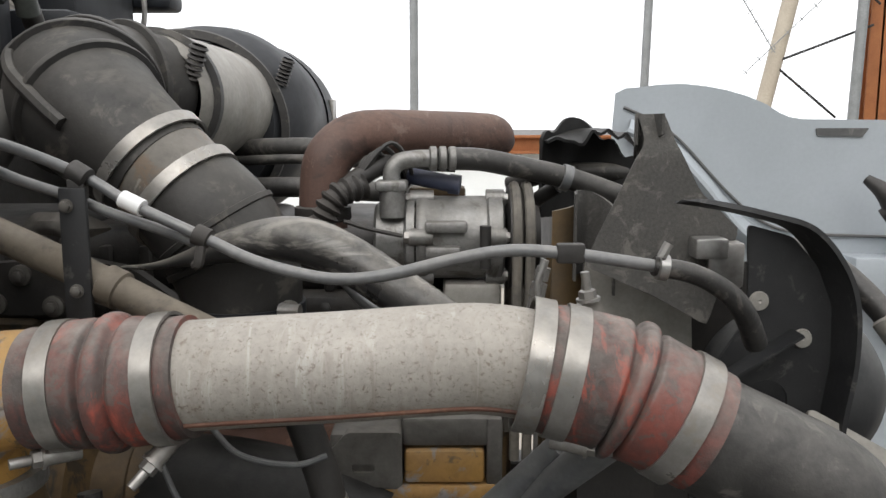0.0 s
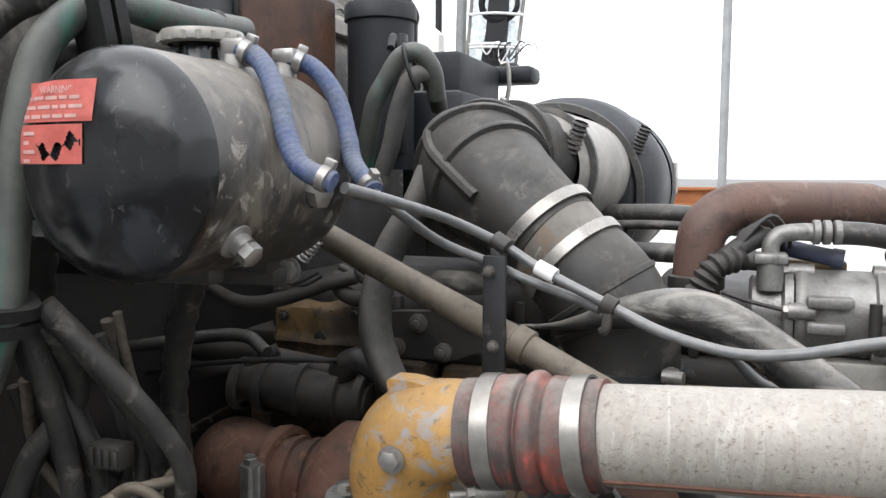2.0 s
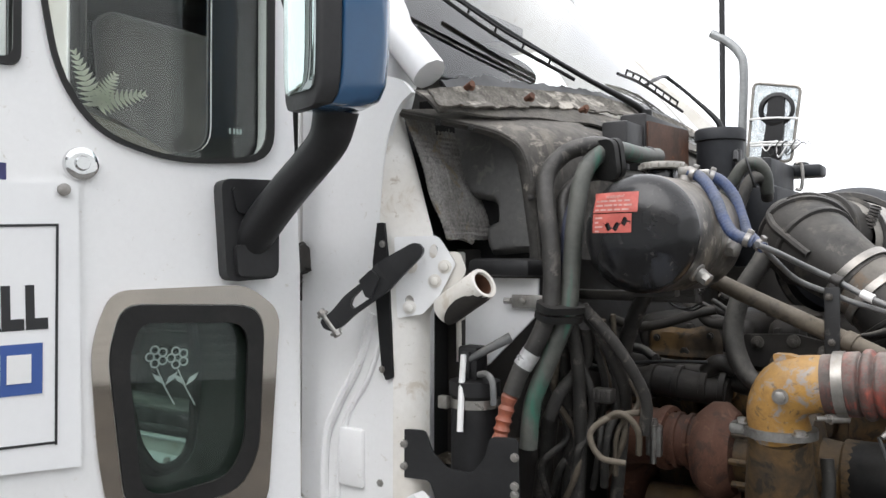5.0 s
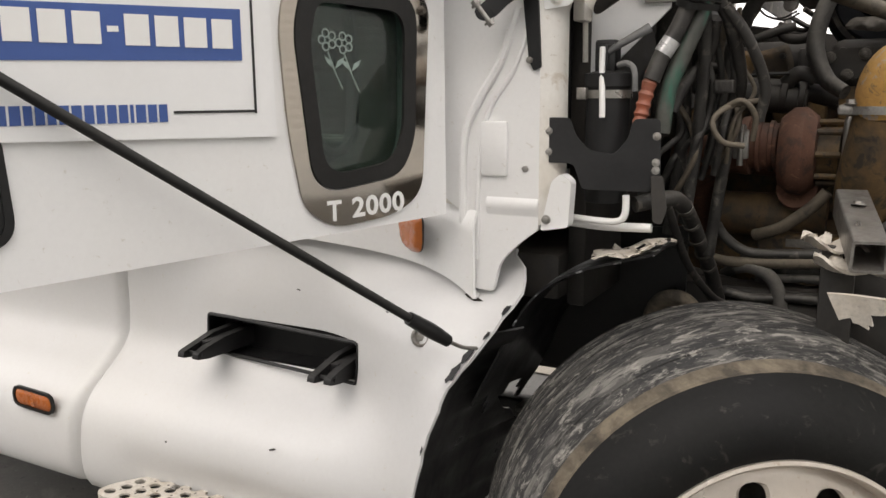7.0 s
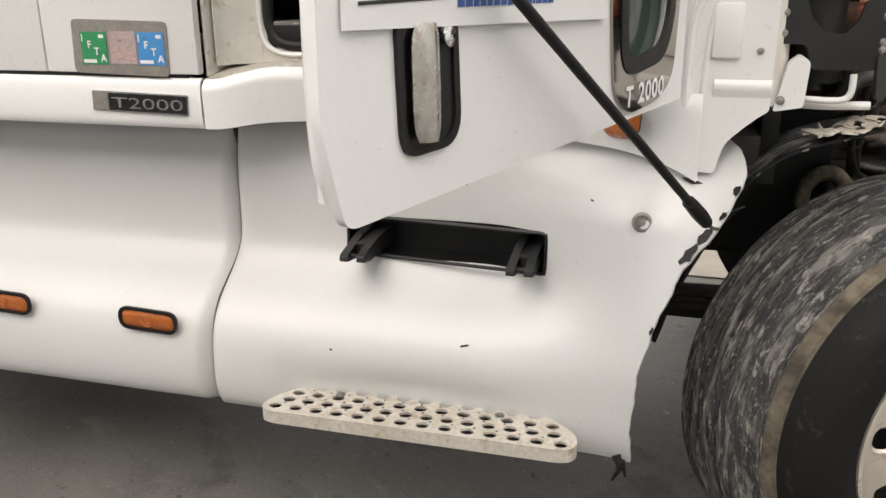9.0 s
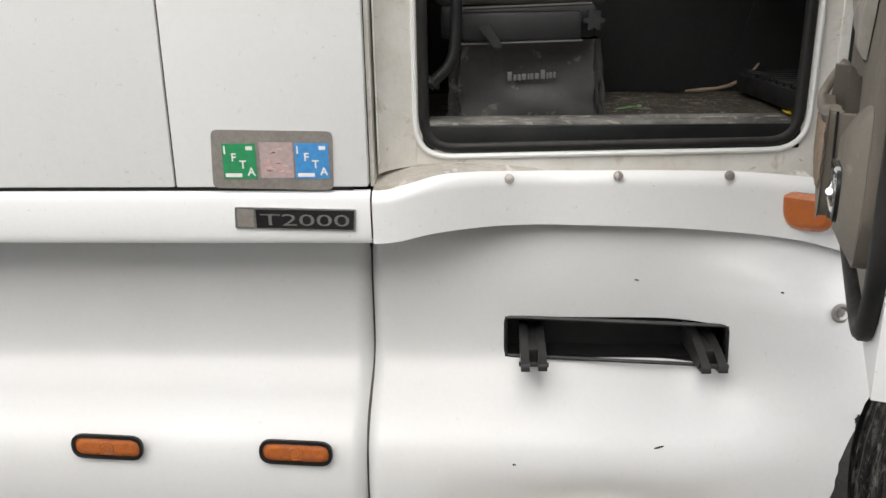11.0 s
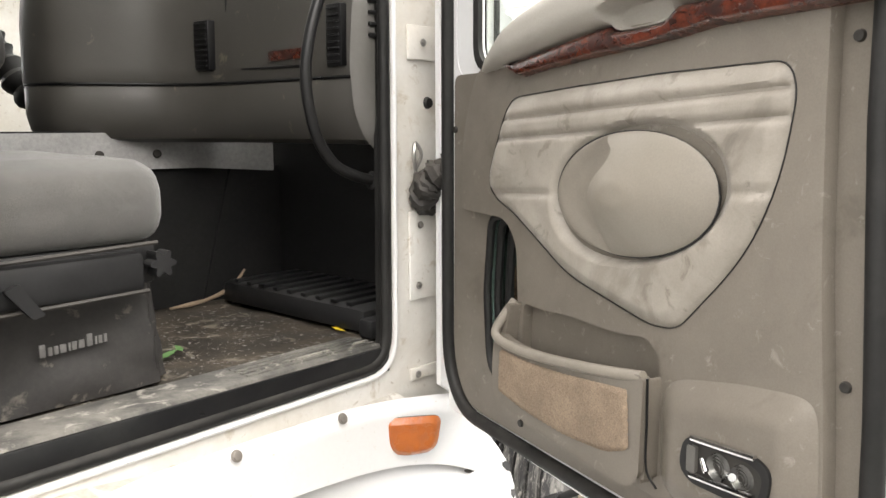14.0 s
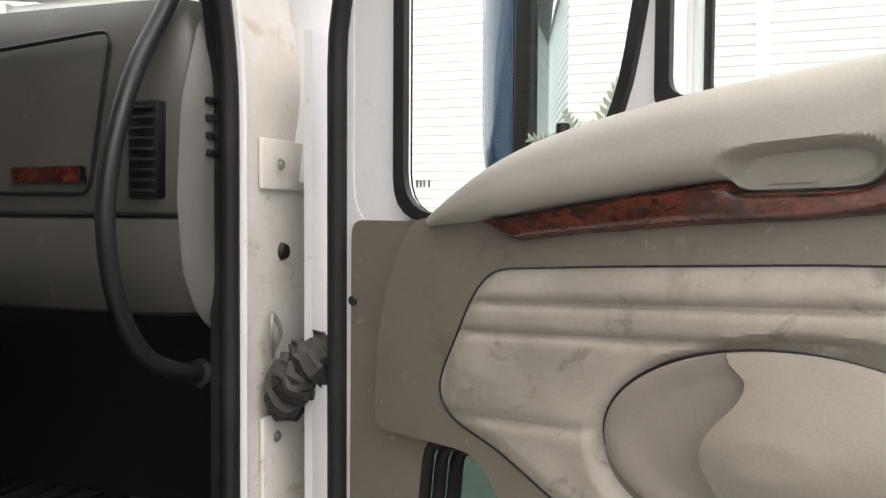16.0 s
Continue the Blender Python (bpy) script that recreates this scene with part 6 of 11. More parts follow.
    lathe(b, [(0.010, 0.0), (0.010, -0.010), (0, -0.012)], door_m(-0.006) @ Matrix.Translation((0.417, 1.830, 0)), 12)
    part("sign_screw", b, STEEL, t)
    # latch slot in the rear edge
    b = B()
    box(b, (0.985, 1.72, 0.03), (1.012, 1.80, 0.075), 0.004, m=door_m(0.0))
    part("latch", b, GRIME, t)
    # padded insert with three quilted rows
    pad = rounded([(0.300, 1.856, 0.02), (0.273, 1.828, 0.02), (0.222, 1.720, 0.03), (0.240, 1.686, 0.03), (0.305, 1.663, 0.02), (0.457, 1.580, 0.04), (0.640, 1.540, 0.02), (0.690, 1.545, 0.02), (0.795, 1.656, 0.06), (0.838, 1.751, 0.05), (0.853, 1.848, 0.02), (0.839, 1.880, 0.02), (0.638, 1.876, 0.02), (0.45, 1.866, 0.02)], 0.02)

    def padding(x, y, d):
        h = 0.016 * min(1.0, d / 0.022) ** 0.6
        base = (x - 0.25) * 0.05
        for line in (1.8175 + base * 1.1, 1.786 + base * 1.1):
            h -= 0.0075 * math.exp(-((y - line) / 0.0052) ** 2) * min(1, d / 0.01)
        fade = min(1.0, max(0.0, (0.46 - x) / 0.07, (x - 0.74) / 0.07))
        line = 1.693 + (x - 0.25) * 0.072
        h -= 0.006 * fade * math.exp(-((y - line) / 0.0065) ** 2) * min(1, d / 0.01)
        h += 0.0012 * math.sin(x * 41 + y * 23) * math.sin(y * 57 - x * 13) * min(1, d / 0.02)
        e = math.hypot((x - 0.598) / 0.178, (y - 0.02 * (x - 0.598) / 0.16 - 1.716) / 0.100)
        return 0.001 + h * min(1.0, max(0.0, (e - 0.9) / 0.12))

    b = B()
    lean = Matrix(((1, 0, 0, 0), (0.055, 1, 0, -0.055 * 0.25), (0, 0, 1, 0), (0, 0, 0, 1)))
    relief(b, [(x, y - 0.055 * (x - 0.25)) for x, y in pad], door_m(0.1055) @ lean, lambda x, y, d: padding(x, y + 0.055 * (x - 0.25), d), 0.0036)
    part("padded_insert", b, VINYL, panel, "light taupe quilted vinyl insert")
    b = B()
    pts = [tuple(door_m(0.1095) @ Vector((x, z, 0))) for x, z in pad]
    tube(b, pts + pts[:1], 0.0009, 6, 1)
    part("insert_groove", b, SATIN, panel)
    # oval speaker cover with a finger scoop
    ell = oval(0.598, 1.716, 0.160, 0.086, 48, 3)

    curl = smooth_path([(1.628, 0.575), (1.640, 0.566), (1.657, 0.561), (1.684, 0.553), (1.711, 0.541), (1.735, 0.549), (1.758, 0.569), (1.776, 0.574), (1.790, 0.558), (1.803, 0.550)], 8)

    def cover(u, v):
        s = max(-0.999, min(0.999, math.sin(math.pi * (v - 0.5))))
        half = 0.160 * math.sqrt(1 - s * s)
        y = 1.716 + 0.086 * s
        edge = min(0.598 + half * 0.98, max(0.598 - half * 0.98, float(np.interp(y, [q[0] for q in curl], [q[1] for q in curl]))))
        if u <= 0.36:
            x = 0.598 - half + (edge - 0.598 + half) * (u / 0.36)
        else:
            x = edge + 0.002 + (0.598 + half - edge - 0.002) * max(0.0, (u - 0.40) / 0.60)
        d = 0.086 * (1 - math.hypot((x - 0.598) / 0.160, s))
        h = 0.003 + 0.034 * min(1.0, max(0.0, d) / 0.07) ** 0.75
        if u <= 0.36:
            k = u / 0.36
            h = 0.004 + (h - 0.004) * (1 - k) ** 2 * 0.8 - 0.007 * math.sin(math.pi * k) * min(1, max(0, d) / 0.02)
        return door_m(0.1145) @ Vector((x, y + 0.052 * (x - 0.598), h))

    b = B()
    sheet(b, cover, 50, 60)
    part("speaker_cover", b, SPEAKER, panel, "oval speaker cover with a torn finger scoop")
    b = B()
    pts = [tuple(door_m(0.1165) @ Vector((x, z, 0))) for x, z in ell]
    tube(b, pts + pts[:1], 0.0017, 6, 1)
    part("cover_gap", b, SATIN, panel)
    # top moulding with pull cup, and the wood strip
    crest = smooth_path([(0.212, 1.910), (0.26, 1.940), (0.312, 1.968), (0.38, 1.994), (0.499, 2.020), (0.668, 2.042), (0.81, 2.055), (0.955, 2.065)], 6)
    foot = smooth_path([(0.212, 1.900), (0.302, 1.909), (0.398, 1.924), (0.48, 1.936), (0.545, 1.9445), (0.556, 1.942), (0.567, 1.936), (0.61, 1.936), (0.655, 1.938), (0.668, 1.943), (0.680, 1.955), (0.695, 1.958), (0.80, 1.960), (0.955, 1.964)], 4)
    sole = [(0.300, 1.906), (0.334, 1.887), (0.40, 1.895), (0.513, 1.905), (0.61, 1.911), (0.675, 1.917), (0.745, 1.926), (0.952, 1.930)]
    at = lambda line, x: float(np.interp(x, [p[0] for p in line], [p[1] for p in line]))

    def bolster(u, v):
        x = 0.214 + 0.740 * u
        z = at(foot, x) + (at(crest, x) - at(foot, x)) * v
        h = 0.046 * min(1.0, 6 * u + 0.12) ** 0.6 * (1 - abs(2 * v - 1) ** 3.2) ** 0.55
        c = ((abs(x - 0.616) / 0.066) ** 3.5 + (abs(z - 1.955 - (x - 0.616) * 0.06) / 0.020) ** 2.6) ** (1 / 3)
        k = min(1.0, max(0.0, (c - 0.70) / 0.32))
        return door_m(0.106) @ Vector((x, z, h * (0.10 + 0.90 * k * k * (3 - 2 * k))))

    b = B()
    sheet(b, bolster, 200, 56)
    part("top_moulding", b, PANEL_TOP, panel, "pale taupe top moulding with a pull cup")
    b = B()

    def wood(u, v):
        x = 0.301 + 0.651 * u
        z = at(sole, x) + (at(foot, x) - at(sole, x)) * v
        return door_m(0.106) @ Vector((x, z, 0.004 + 0.020 * (1 - abs(2 * v - 1) ** 4) ** 0.6))

    sheet(b, wood, 90, 10)
    part("wood_strip", b, BURL, panel, "glossy burl wood trim strip")
    # map pocket with carpet face
    b = B()
    front = rounded([(0.304, 1.352, 0.02), (0.300, 1.400, 0.02), (0.308, 1.462, 0.012), (0.36, 1.449, 0.04), (0.48, 1.455, 0.05), (0.664, 1.477, 0.008), (0.660, 1.335, 0.015), (0.630, 1.318, 0.02), (0.50, 1.327, 0.03), (0.36, 1.338, 0.03)], 0.02, 5)
    plateau(b, front, door_m(0.127), 0.019, 0.006)
    prism(b, rounded([(0.294, 1.345), (0.300, 1.45), (0.316, 1.512), (0.331, 1.515), (0.318, 1.45), (0.310, 1.345)], 0.008), door_m(0.0985), 0.034)
    prism(b, rounded([(0.645, 1.33), (0.652, 1.47), (0.664, 1.475), (0.662, 1.33)], 0.006), door_m(0.0985), 0.034)
    prism(b, rounded([(0.30, 1.342), (0.655, 1.322), (0.655, 1.336), (0.30, 1.356)], 0.004), door_m(0.0985), 0.034)
    pocket = part("map_pocket", b, PANEL, panel, angle=24)
    b = B()
    lip = [(0.322, 1.516, 0.116), (0.312, 1.490, 0.132), (0.306, 1.462, 0.145), (0.335, 1.450, 0.147), (0.40, 1.449, 0.147), (0.48, 1.455, 0.147), (0.57, 1.465, 0.145), (0.660, 1.477, 0.138)]
    tube(b, [tuple(door_m(n_) @ Vector((x, z, 0))) for x, z, n_ in lip], 0.0085, 10, 6)
    part("pocket_lip", b, SPEAKER, pocket, "grey pocket lip")
    b = B()
    relief(b, rounded([(0.318, 1.362, 0.008), (0.322, 1.437, 0.008), (0.40, 1.434), (0.50, 1.440), (0.640, 1.456, 0.008), (0.646, 1.372, 0.008), (0.60, 1.352), (0.50, 1.345), (0.40, 1.350)], 0.02), door_m(0.1462), lambda x, y, d: 0.001 + 0.004 * min(1, d / 0.006) + 0.0014 * math.sin(x * 520 + 3 * math.sin(y * 90)) * math.sin(y * 470), 0.0035)
    part("carpet_facing", b, CARPET, pocket, "tan loop carpet facing")
    b = B()
    tube(b, [tuple(door_m(n_) @ Vector((x, z, 0))) for x, z, n_ in ((0.6655, 1.476, 0.135), (0.666, 1.42, 0.134), (0.664, 1.35, 0.131), (0.675, 1.322, 0.122))], 0.0018, 6)
    part("pocket_gap", b, SATIN, panel)
    # lower rear bulge and courtesy lamp
    b = B()
    bulge = rounded([(0.668, 1.335), (0.668, 1.462), (0.70, 1.482), (0.80, 1.502), (0.89, 1.512), (0.905, 1.49), (0.910, 1.39), (0.88, 1.325), (0.78, 1.308), (0.69, 1.312)], 0.03, 5)
    relief(b, bulge, door_m(0.1086), lambda x, y, d: 0.0005 + 0.0215 * min(1, d / 0.035) ** 0.75, 0.008)
    part("lower_bulge", b, PANEL, panel)
    lm = door_m(0.1305)
    frame2 = rounded([(0.735, 1.424, 0.022), (0.842, 1.432, 0.012), (0.868, 1.420, 0.02), (0.860, 1.366, 0.022), (0.748, 1.363, 0.012), (0.726, 1.378, 0.02)], 0.012, 5)
    b = B()
    prism(b, frame2, lm, 0.005, [shrunk(frame2, 0.010)])
    part("courtesy_lamp", b, SATIN, panel, "black-edged door courtesy lamp")
    for z0 in (1.4225, 1.374):
        b = B()
        tube(b, [tuple(lm @ Vector((x, z0 + 0.004 * k, 0.005))) for k, x in enumerate((0.748, 0.80, 0.845))], 0.0042, 8)
        part("chrome_bar", b, CHROME, panel)
    b = B()
    prism(b, shrunk(frame2, 0.008), lm, 0.001)
    part("lamp_back", b, GRIME, panel)
    b = B()
    prism(b, rounded([(0.742, 1.412), (0.756, 1.413), (0.756, 1.378), (0.742, 1.378)], 0.003), lm @ Matrix.Translation((0, 0, 0.0012)), 0.006)
    part("lamp_socket", b, DASH_LIGHT, panel)
    for x, r in ((0.790, 0.0175), (0.826, 0.0165)):
        b = B()
        for k in range(4):
            q = r * (1 - 0.23 * k)
            lathe(b, [(q, 0.0015 + 0.0012 * k), (q * 0.93, 0.006), (q * 0.80, 0.0015 + 0.0012 * k)], lm @ Matrix.Translation((x, 1.398, 0)), 22)
        part("lamp_lens", b, LENS, panel)
    b = B()
    rod(b, lm @ Vector((0.805, 1.395, 0.003)), lm @ Vector((0.818, 1.398, 0.010)), 0.005, 10)
    rod(b, lm @ Vector((0.765, 1.40, 0.003)), lm @ Vector((0.776, 1.388, 0.008)), 0.004, 10)
    part("bulb", b, CHROME, panel)
    for x, z in ((0.066, 1.803), (0.906, 1.90), (0.918, 1.528), (0.905, 1.29), (0.299, 1.286)):
        b = B()
        lathe(b, [(0.007, 0), (0.006, 0.004), (0.003, 0.0045), (0, 0.003)], door_m(0.086) @ Matrix.Translation((x, z, 0)), 12)
        part("panel_screw", b, GRIME, panel)
    b = B()
    lathe(b, [(0.008, 0.0), (0.007, 0.022), (0, 0.024)], frame_of(door_m(0.09) @ Vector((0.372, 1.985, 0)), (0, 0, 1)), 10)
    part("lock_button", b, SATIN, panel)
    return t


door()


def sign():
    t = thing("door_sign", HINGE + D_ALONG * 0.65 + Vector((0, 0, 1.39)), "white sales sign with black headline and blue band", "sign")
    b = B()
    prism(b, [(0.395, 1.842), (0.388, 1.389), (1.01, 1.400), (1.01, 1.818)], door_m(-0.009), 0.006)
    board = part("board", b, SIGN, t)
    m = mirrored(-0.0095)
    b = B()
    text_mesh(b, "PARTS CALL", m @ Matrix.Translation((-0.808, 1.607, 0)) @ Matrix.Rotation(radians(1.4), 4, "Z"), 0.061, 0.0005, 0.058, width=0.370)
    part("headline", b, INK, board)
    b = B()
    prism(b, [(0.446, 1.590), (0.446, 1.511), (0.99, 1.500), (0.99, 1.575)], door_m(-0.0105), 0.001)
    band = part("blue_band", b, SIGN_BLUE, board)
    b = B()
    x = 0.462
    for w in (0.034, 0.036, 0.036, 0.036, 0.016, 0.038, 0.036, 0.036, 0.016, 0.036, 0.036, 0.036):
        h = 0.044 if w > 0.02 else 0.008
        b = B()
        prism(b, [(x, 1.551 - h / 2), (x + w, 1.551 - h / 2 - 0.0006), (x + w, 1.551 + h / 2 - 0.0006), (x, 1.551 + h / 2)], door_m(-0.0118), 0.001)
        part("white_bar", b, LETTER, band)
        x += w + 0.009
    for p in ([(0.424, 1.776), (0.424, 1.428), (0.428, 1.428), (0.428, 1.776)], [(0.424, 1.776), (0.633, 1.768), (0.633, 1.764), (0.424, 1.772)], [(0.424, 1.434), (0.565, 1.434), (0.565, 1.430), (0.424, 1.430)],
              [(0.770, 1.766), (0.99, 1.758), (0.99, 1.754), (0.770, 1.762)], [(0.83, 1.432), (0.99, 1.428), (0.99, 1.424), (0.83, 1.428)]):
        b = B()
        prism(b, p, door_m(-0.0105), 0.001)
        part("border_line", b, INK, board)
    x = 0.575
    rnd = random.Random(11)
    for i in range(15):
        w = 0.011 + 0.004 * rnd.random()
        if i == 3:
            w = 0.005
        b = B()
        prism(b, [(x, 1.418), (x + w, 1.4178), (x + w, 1.444), (x, 1.4442)], door_m(-0.0105), 0.001)
        part("blue_bar", b, SIGN_BLUE, board)
        x += w + 0.0035
    # emblem: a small mill-like shape drawn as plain bars
    b = B()
    c = (0.700, 1.757)
    for k in range(4):
        a = math.pi / 4 + k * math.pi / 2
        dx, dy = math.cos(a), math.sin(a)
        prism(b, [(c[0] + dx * s + dy * w, c[1] + dy * s - dx * w) for s, w in ((0.004, 0.003), (0.040, 0.005), (0.040, -0.005), (0.004, -0.003))], door_m(-0.0105), 0.001)
    prism(b, [(0.686, 1.722), (0.714, 1.722), (0.707, 1.756), (0.693, 1.756)], door_m(-0.0108), 0.001)
    prism(b, [(0.672, 1.711), (0.728, 1.711), (0.728, 1.718), (0.672, 1.718)], door_m(-0.0105), 0.001)
    for k in range(9):
        a = radians(35 + 110 * k / 8)
        q = [(c[0] + r * math.cos(a + s), c[1] - 0.015 + r * math.sin(a + s)) for r, s in ((0.066, -0.05), (0.076, -0.05), (0.076, 0.05), (0.066, 0.05))]
        prism(b, q, door_m(-0.0105), 0.001)
    part("emblem", b, EMBLEM, board)


sign()


def door_lettering():
    """Older company lettering above the sign, as plain bars."""
    b = B()
    x = 0.497
    for w, z1 in ((0.030, 1.868), (0.030, 1.868), (0.030, 1.868), (0.026, 1.868), (0.022, 1.886), (0.028, 1.868), (0.040, 1.868), (0.034, 1.890)):
        prism(b, [(x, 1.842), (x + w, 1.842), (x + w, z1), (x, z1)], door_m(-0.0012), 0.001)
        x += w + 0.010
    solo("company_lettering", b, NAVY, "navy painted lettering on the white door above the sign", "lettering")


door_lettering()


def mirror():
    t = thing("door_mirror", HINGE + D_ALONG * 0.12 + Vector((0, 0, 1.68)), "dark blue mirror on a black arm on the door", "mirror")
    b = B()
    prism(b, rounded([(0.172, 1.860), (0.160, 1.680), (0.064, 1.686), (0.064, 1.862)], 0.02), door_m(-0.04), 0.04)
    part("mount", b, PLASTIC, t)
    b = B()
    prism(b, rounded([(0.155, 1.845), (0.145, 1.80), (0.075, 1.80), (0.075, 1.845)], 0.01), door_m(-0.048), 0.01)
    part("mount_cap", b, PLASTIC, t)
    b = B()
    prism(b, rounded([(0.150, 1.745), (0.145, 1.69), (0.075, 1.69), (0.075, 1.745)], 0.01), door_m(-0.055), 0.02)
    part("mount_cap", b, PLASTIC, t)
    b = B()
    pts = [door_m(n) @ Vector((a, z, 0)) for a, z, n in ((0.115, 1.735, -0.02), (0.105, 1.780, -0.06), (0.09, 1.832, -0.125), (0.075, 1.880, -0.195), (0.064, 1.915, -0.232), (0.060, 1.962, -0.250))]
    tube(b, [tuple(p) for p in pts], [0.030, 0.034, 0.033, 0.032, 0.033, 0.037], 16)
    part("arm", b, PLASTIC, t)

    def housing(poly, squeeze):
        """A closed upright shell with this plan on the door's axes, drawn in at its foot and head."""
        b = B()
        cn = np.mean([p[1] for p in poly])
        rings = []
        for z, k in ((1.950, 0.45), (1.954, 0.72), (1.966, 0.88), (1.990, 0.96), (2.03, 0.99), (2.10, 1.0), (2.25, 1.0), (2.38, 0.97), (2.44, 0.88), (2.46, 0.6)):
            k = 1 - (1 - k) * squeeze
            rings.append([b.verts.new(door_m(cn + (n - cn) * k) @ Vector((0.135 + (a - 0.135) * k, z, 0))) for a, n in poly])
        for lo, hi in zip(rings, rings[1:]):
            for i in range(len(lo)):
                b.faces.new((lo[i], lo[(i + 1) % len(lo)], hi[(i + 1) % len(lo)], hi[i]))
        b.faces.new(rings[0][::-1])
        b.faces.new(rings[-1])
        return b

    plan = rounded([(0.102, -0.212, 0.006), (0.060, -0.218, 0.03), (0.012, -0.248, 0.03), (-0.004, -0.30, 0.03), (0.020, -0.350, 0.03), (0.060, -0.352, 0.03), (0.098, -0.342, 0.006)], 0.02, 5)
    part("mirror_shell", housing(plan, 1.0), MIRROR_BLUE, t, "glossy dark blue mirror shell")
    plan = rounded([(0.103, -0.209), (0.136, -0.212), (0.130, -0.330), (0.099, -0.345)], 0.008, 4)
    part("glass_rim", housing(plan, 0.8), PLASTIC, t, "black plastic rim of the mirror")
    plan = rounded([(0.134, -0.222), (0.140, -0.222), (0.135, -0.320), (0.129, -0.320)], 0.002, 2)
    g = part("mirror_glass", housing(plan, 0.6), BLUE_GLASS, t, "mirror glass")
    for v in g.data.vertices:
        v.co.z = 1.975 + (v.co.z - 1.950) * 0.93


mirror()


def stay():
    """Rubber stay from the fairing up past the door."""
    b = B()
    tube(b, [(-1.128, 0.121, 1.021), (-1.241, -0.119, 1.200), (-1.354, -0.359, 1.379), (-1.430, -0.521, 1.500), (-1.543, -0.762, 1.680)], 0.0085, 10)
    t = solo("rubber_stay", b, RUBBER, "long black rubber stay hooked from the fairing past the open door", "stay")
    b = B()
    tube(b, [(-1.112, 0.155, 0.995), (-1.128, 0.121, 1.021), (-1.15, 0.075, 1.055)], [0.012, 0.015, 0.013], 10)
    part("end_knob", b, SATIN, t)
    b = B()
    tube(b, [(-1.112, 0.155, 0.995), (-1.098, 0.19, 0.975), (-1.085, 0.225, 0.965)], 0.004, 8)
    part("hook", b, STEEL, t)


stay()

# ---------------------------------------------------------------- engine bay
def band(b, at, along_, r, w, t=0.003):
    """A hose clamp: a flat band round a pipe."""
    lathe(b, [(r, -w / 2), (r + t, -w / 2), (r + t, w / 2), (r, w / 2)], frame_of(at, along_), 36)
    return b


CHARGE = [(-0.231, 0.655, 1.524), (-0.156, 0.655, 1.529), (-0.086, 0.655, 1.533), (-0.016, 0.655, 1.538), (0.030, 0.655, 1.540), (0.070, 0.655, 1.535), (0.105, 0.652, 1.527)]


def charge_pipe():
    t = thing("charge_air_pipe", (-0.06, 0.655, 1.48), "dusty pitted aluminium charge air pipe across the engine", "pipe")
    b = B()
    tube(b, CHARGE, 0.0455, 36, 10, caps=False)
    part("pipe", b, PIPE, t)
    b = B()
    tube(b, [(x, y - 0.0335, z - 0.0312) for x, y, z in CHARGE], 0.0024, 6, 8)
    part("weld_seam", b, RUST, t)
    b = B()
    lathe(b, [(0.0455, -0.008), (0.0475, -0.006), (0.0475, 0.006), (0.0455, 0.008)], frame_of((-0.236, 0.655, 1.524), (1, 0, 0.06)), 36)
    part("bead", b, PIPE, t)


charge_pipe()


def coupler(name, pts, r, label, bulges, bands, studs):
    """A humped silicone coupler with its clamps."""
    t = thing(name, Vector(pts[len(pts) // 2]) - Vector((0, 0, r)), label, "hose coupler")
    line = smooth_path(pts, 36)
    n = len(line)
    fine, rad = [], []
    for i, p in enumerate(line):
        s = i / (n - 1)
        fine.append(tuple(p))
        hump = sum((0.0045, -0.007, -0.006)[k] * math.exp(-((s - c) / (bulges[1] - bulges[0]) * (1.9, 6.5, 6.5)[k]) ** 2) for k, c in enumerate((sum(bulges) / 2, *bulges)))
        rad.append(r + 0.0035 * math.sin(math.pi * min(1, max(0, (s - 0.12) / 0.76))) ** 0.5 + hump)
    b = B()
    tube(b, fine, rad, 40, 1)
    part("sleeve", b, SILICONE, t, "red silicone sleeve scuffed black")
    for s, w in bands:
        k = min(n - 2, int(s * (n - 1)))
        d = Vector(line[k + 1]) - Vector(line[k])
        b = B()
        band(b, Vector(line[k]), d, r + 0.0015, w)
        c = part("clamp", b, CLAMP, t, "stainless band clamp")
        if s in studs:
            dn = Vector(studs[s])
            b = B()
            at = Vector(line[k]) + Vector((0, -0.012, -r - 0.004))
            rod(b, at - dn * 0.012, at + dn * 0.018, 0.008, 12)
            rod(b, at, at + dn * 0.042, 0.0045, 10)
            bolt(b, at + dn * 0.016, dn, 0.0075, 0.010)
            part("clamp_bolt", b, STEEL, c)


coupler("inlet_coupler", [(-0.340, 0.66, 1.513), (-0.298, 0.66, 1.517), (-0.253, 0.658, 1.520), (-0.206, 0.655, 1.5250)], 0.0505, "humped red silicone coupler between turbo outlet and charge pipe",
        (0.46, 0.62), ((0.22, 0.017), (0.86, 0.017)), {0.86: (-0.55, -0.55, -0.62), 0.22: (-0.8, -0.6, 0.0)})
coupler("outlet_coupler", [(0.068, 0.654, 1.536), (0.098, 0.652, 1.530), (0.138, 0.648, 1.520), (0.173, 0.643, 1.505), (0.213, 0.637, 1.484)], 0.0515, "humped red silicone coupler at the cooler end of the charge pipe",
        (0.52, 0.63), ((0.05, 0.018), (0.27, 0.018), (0.87, 0.019)), {0.27: (0.95, -0.3, -0.1)})


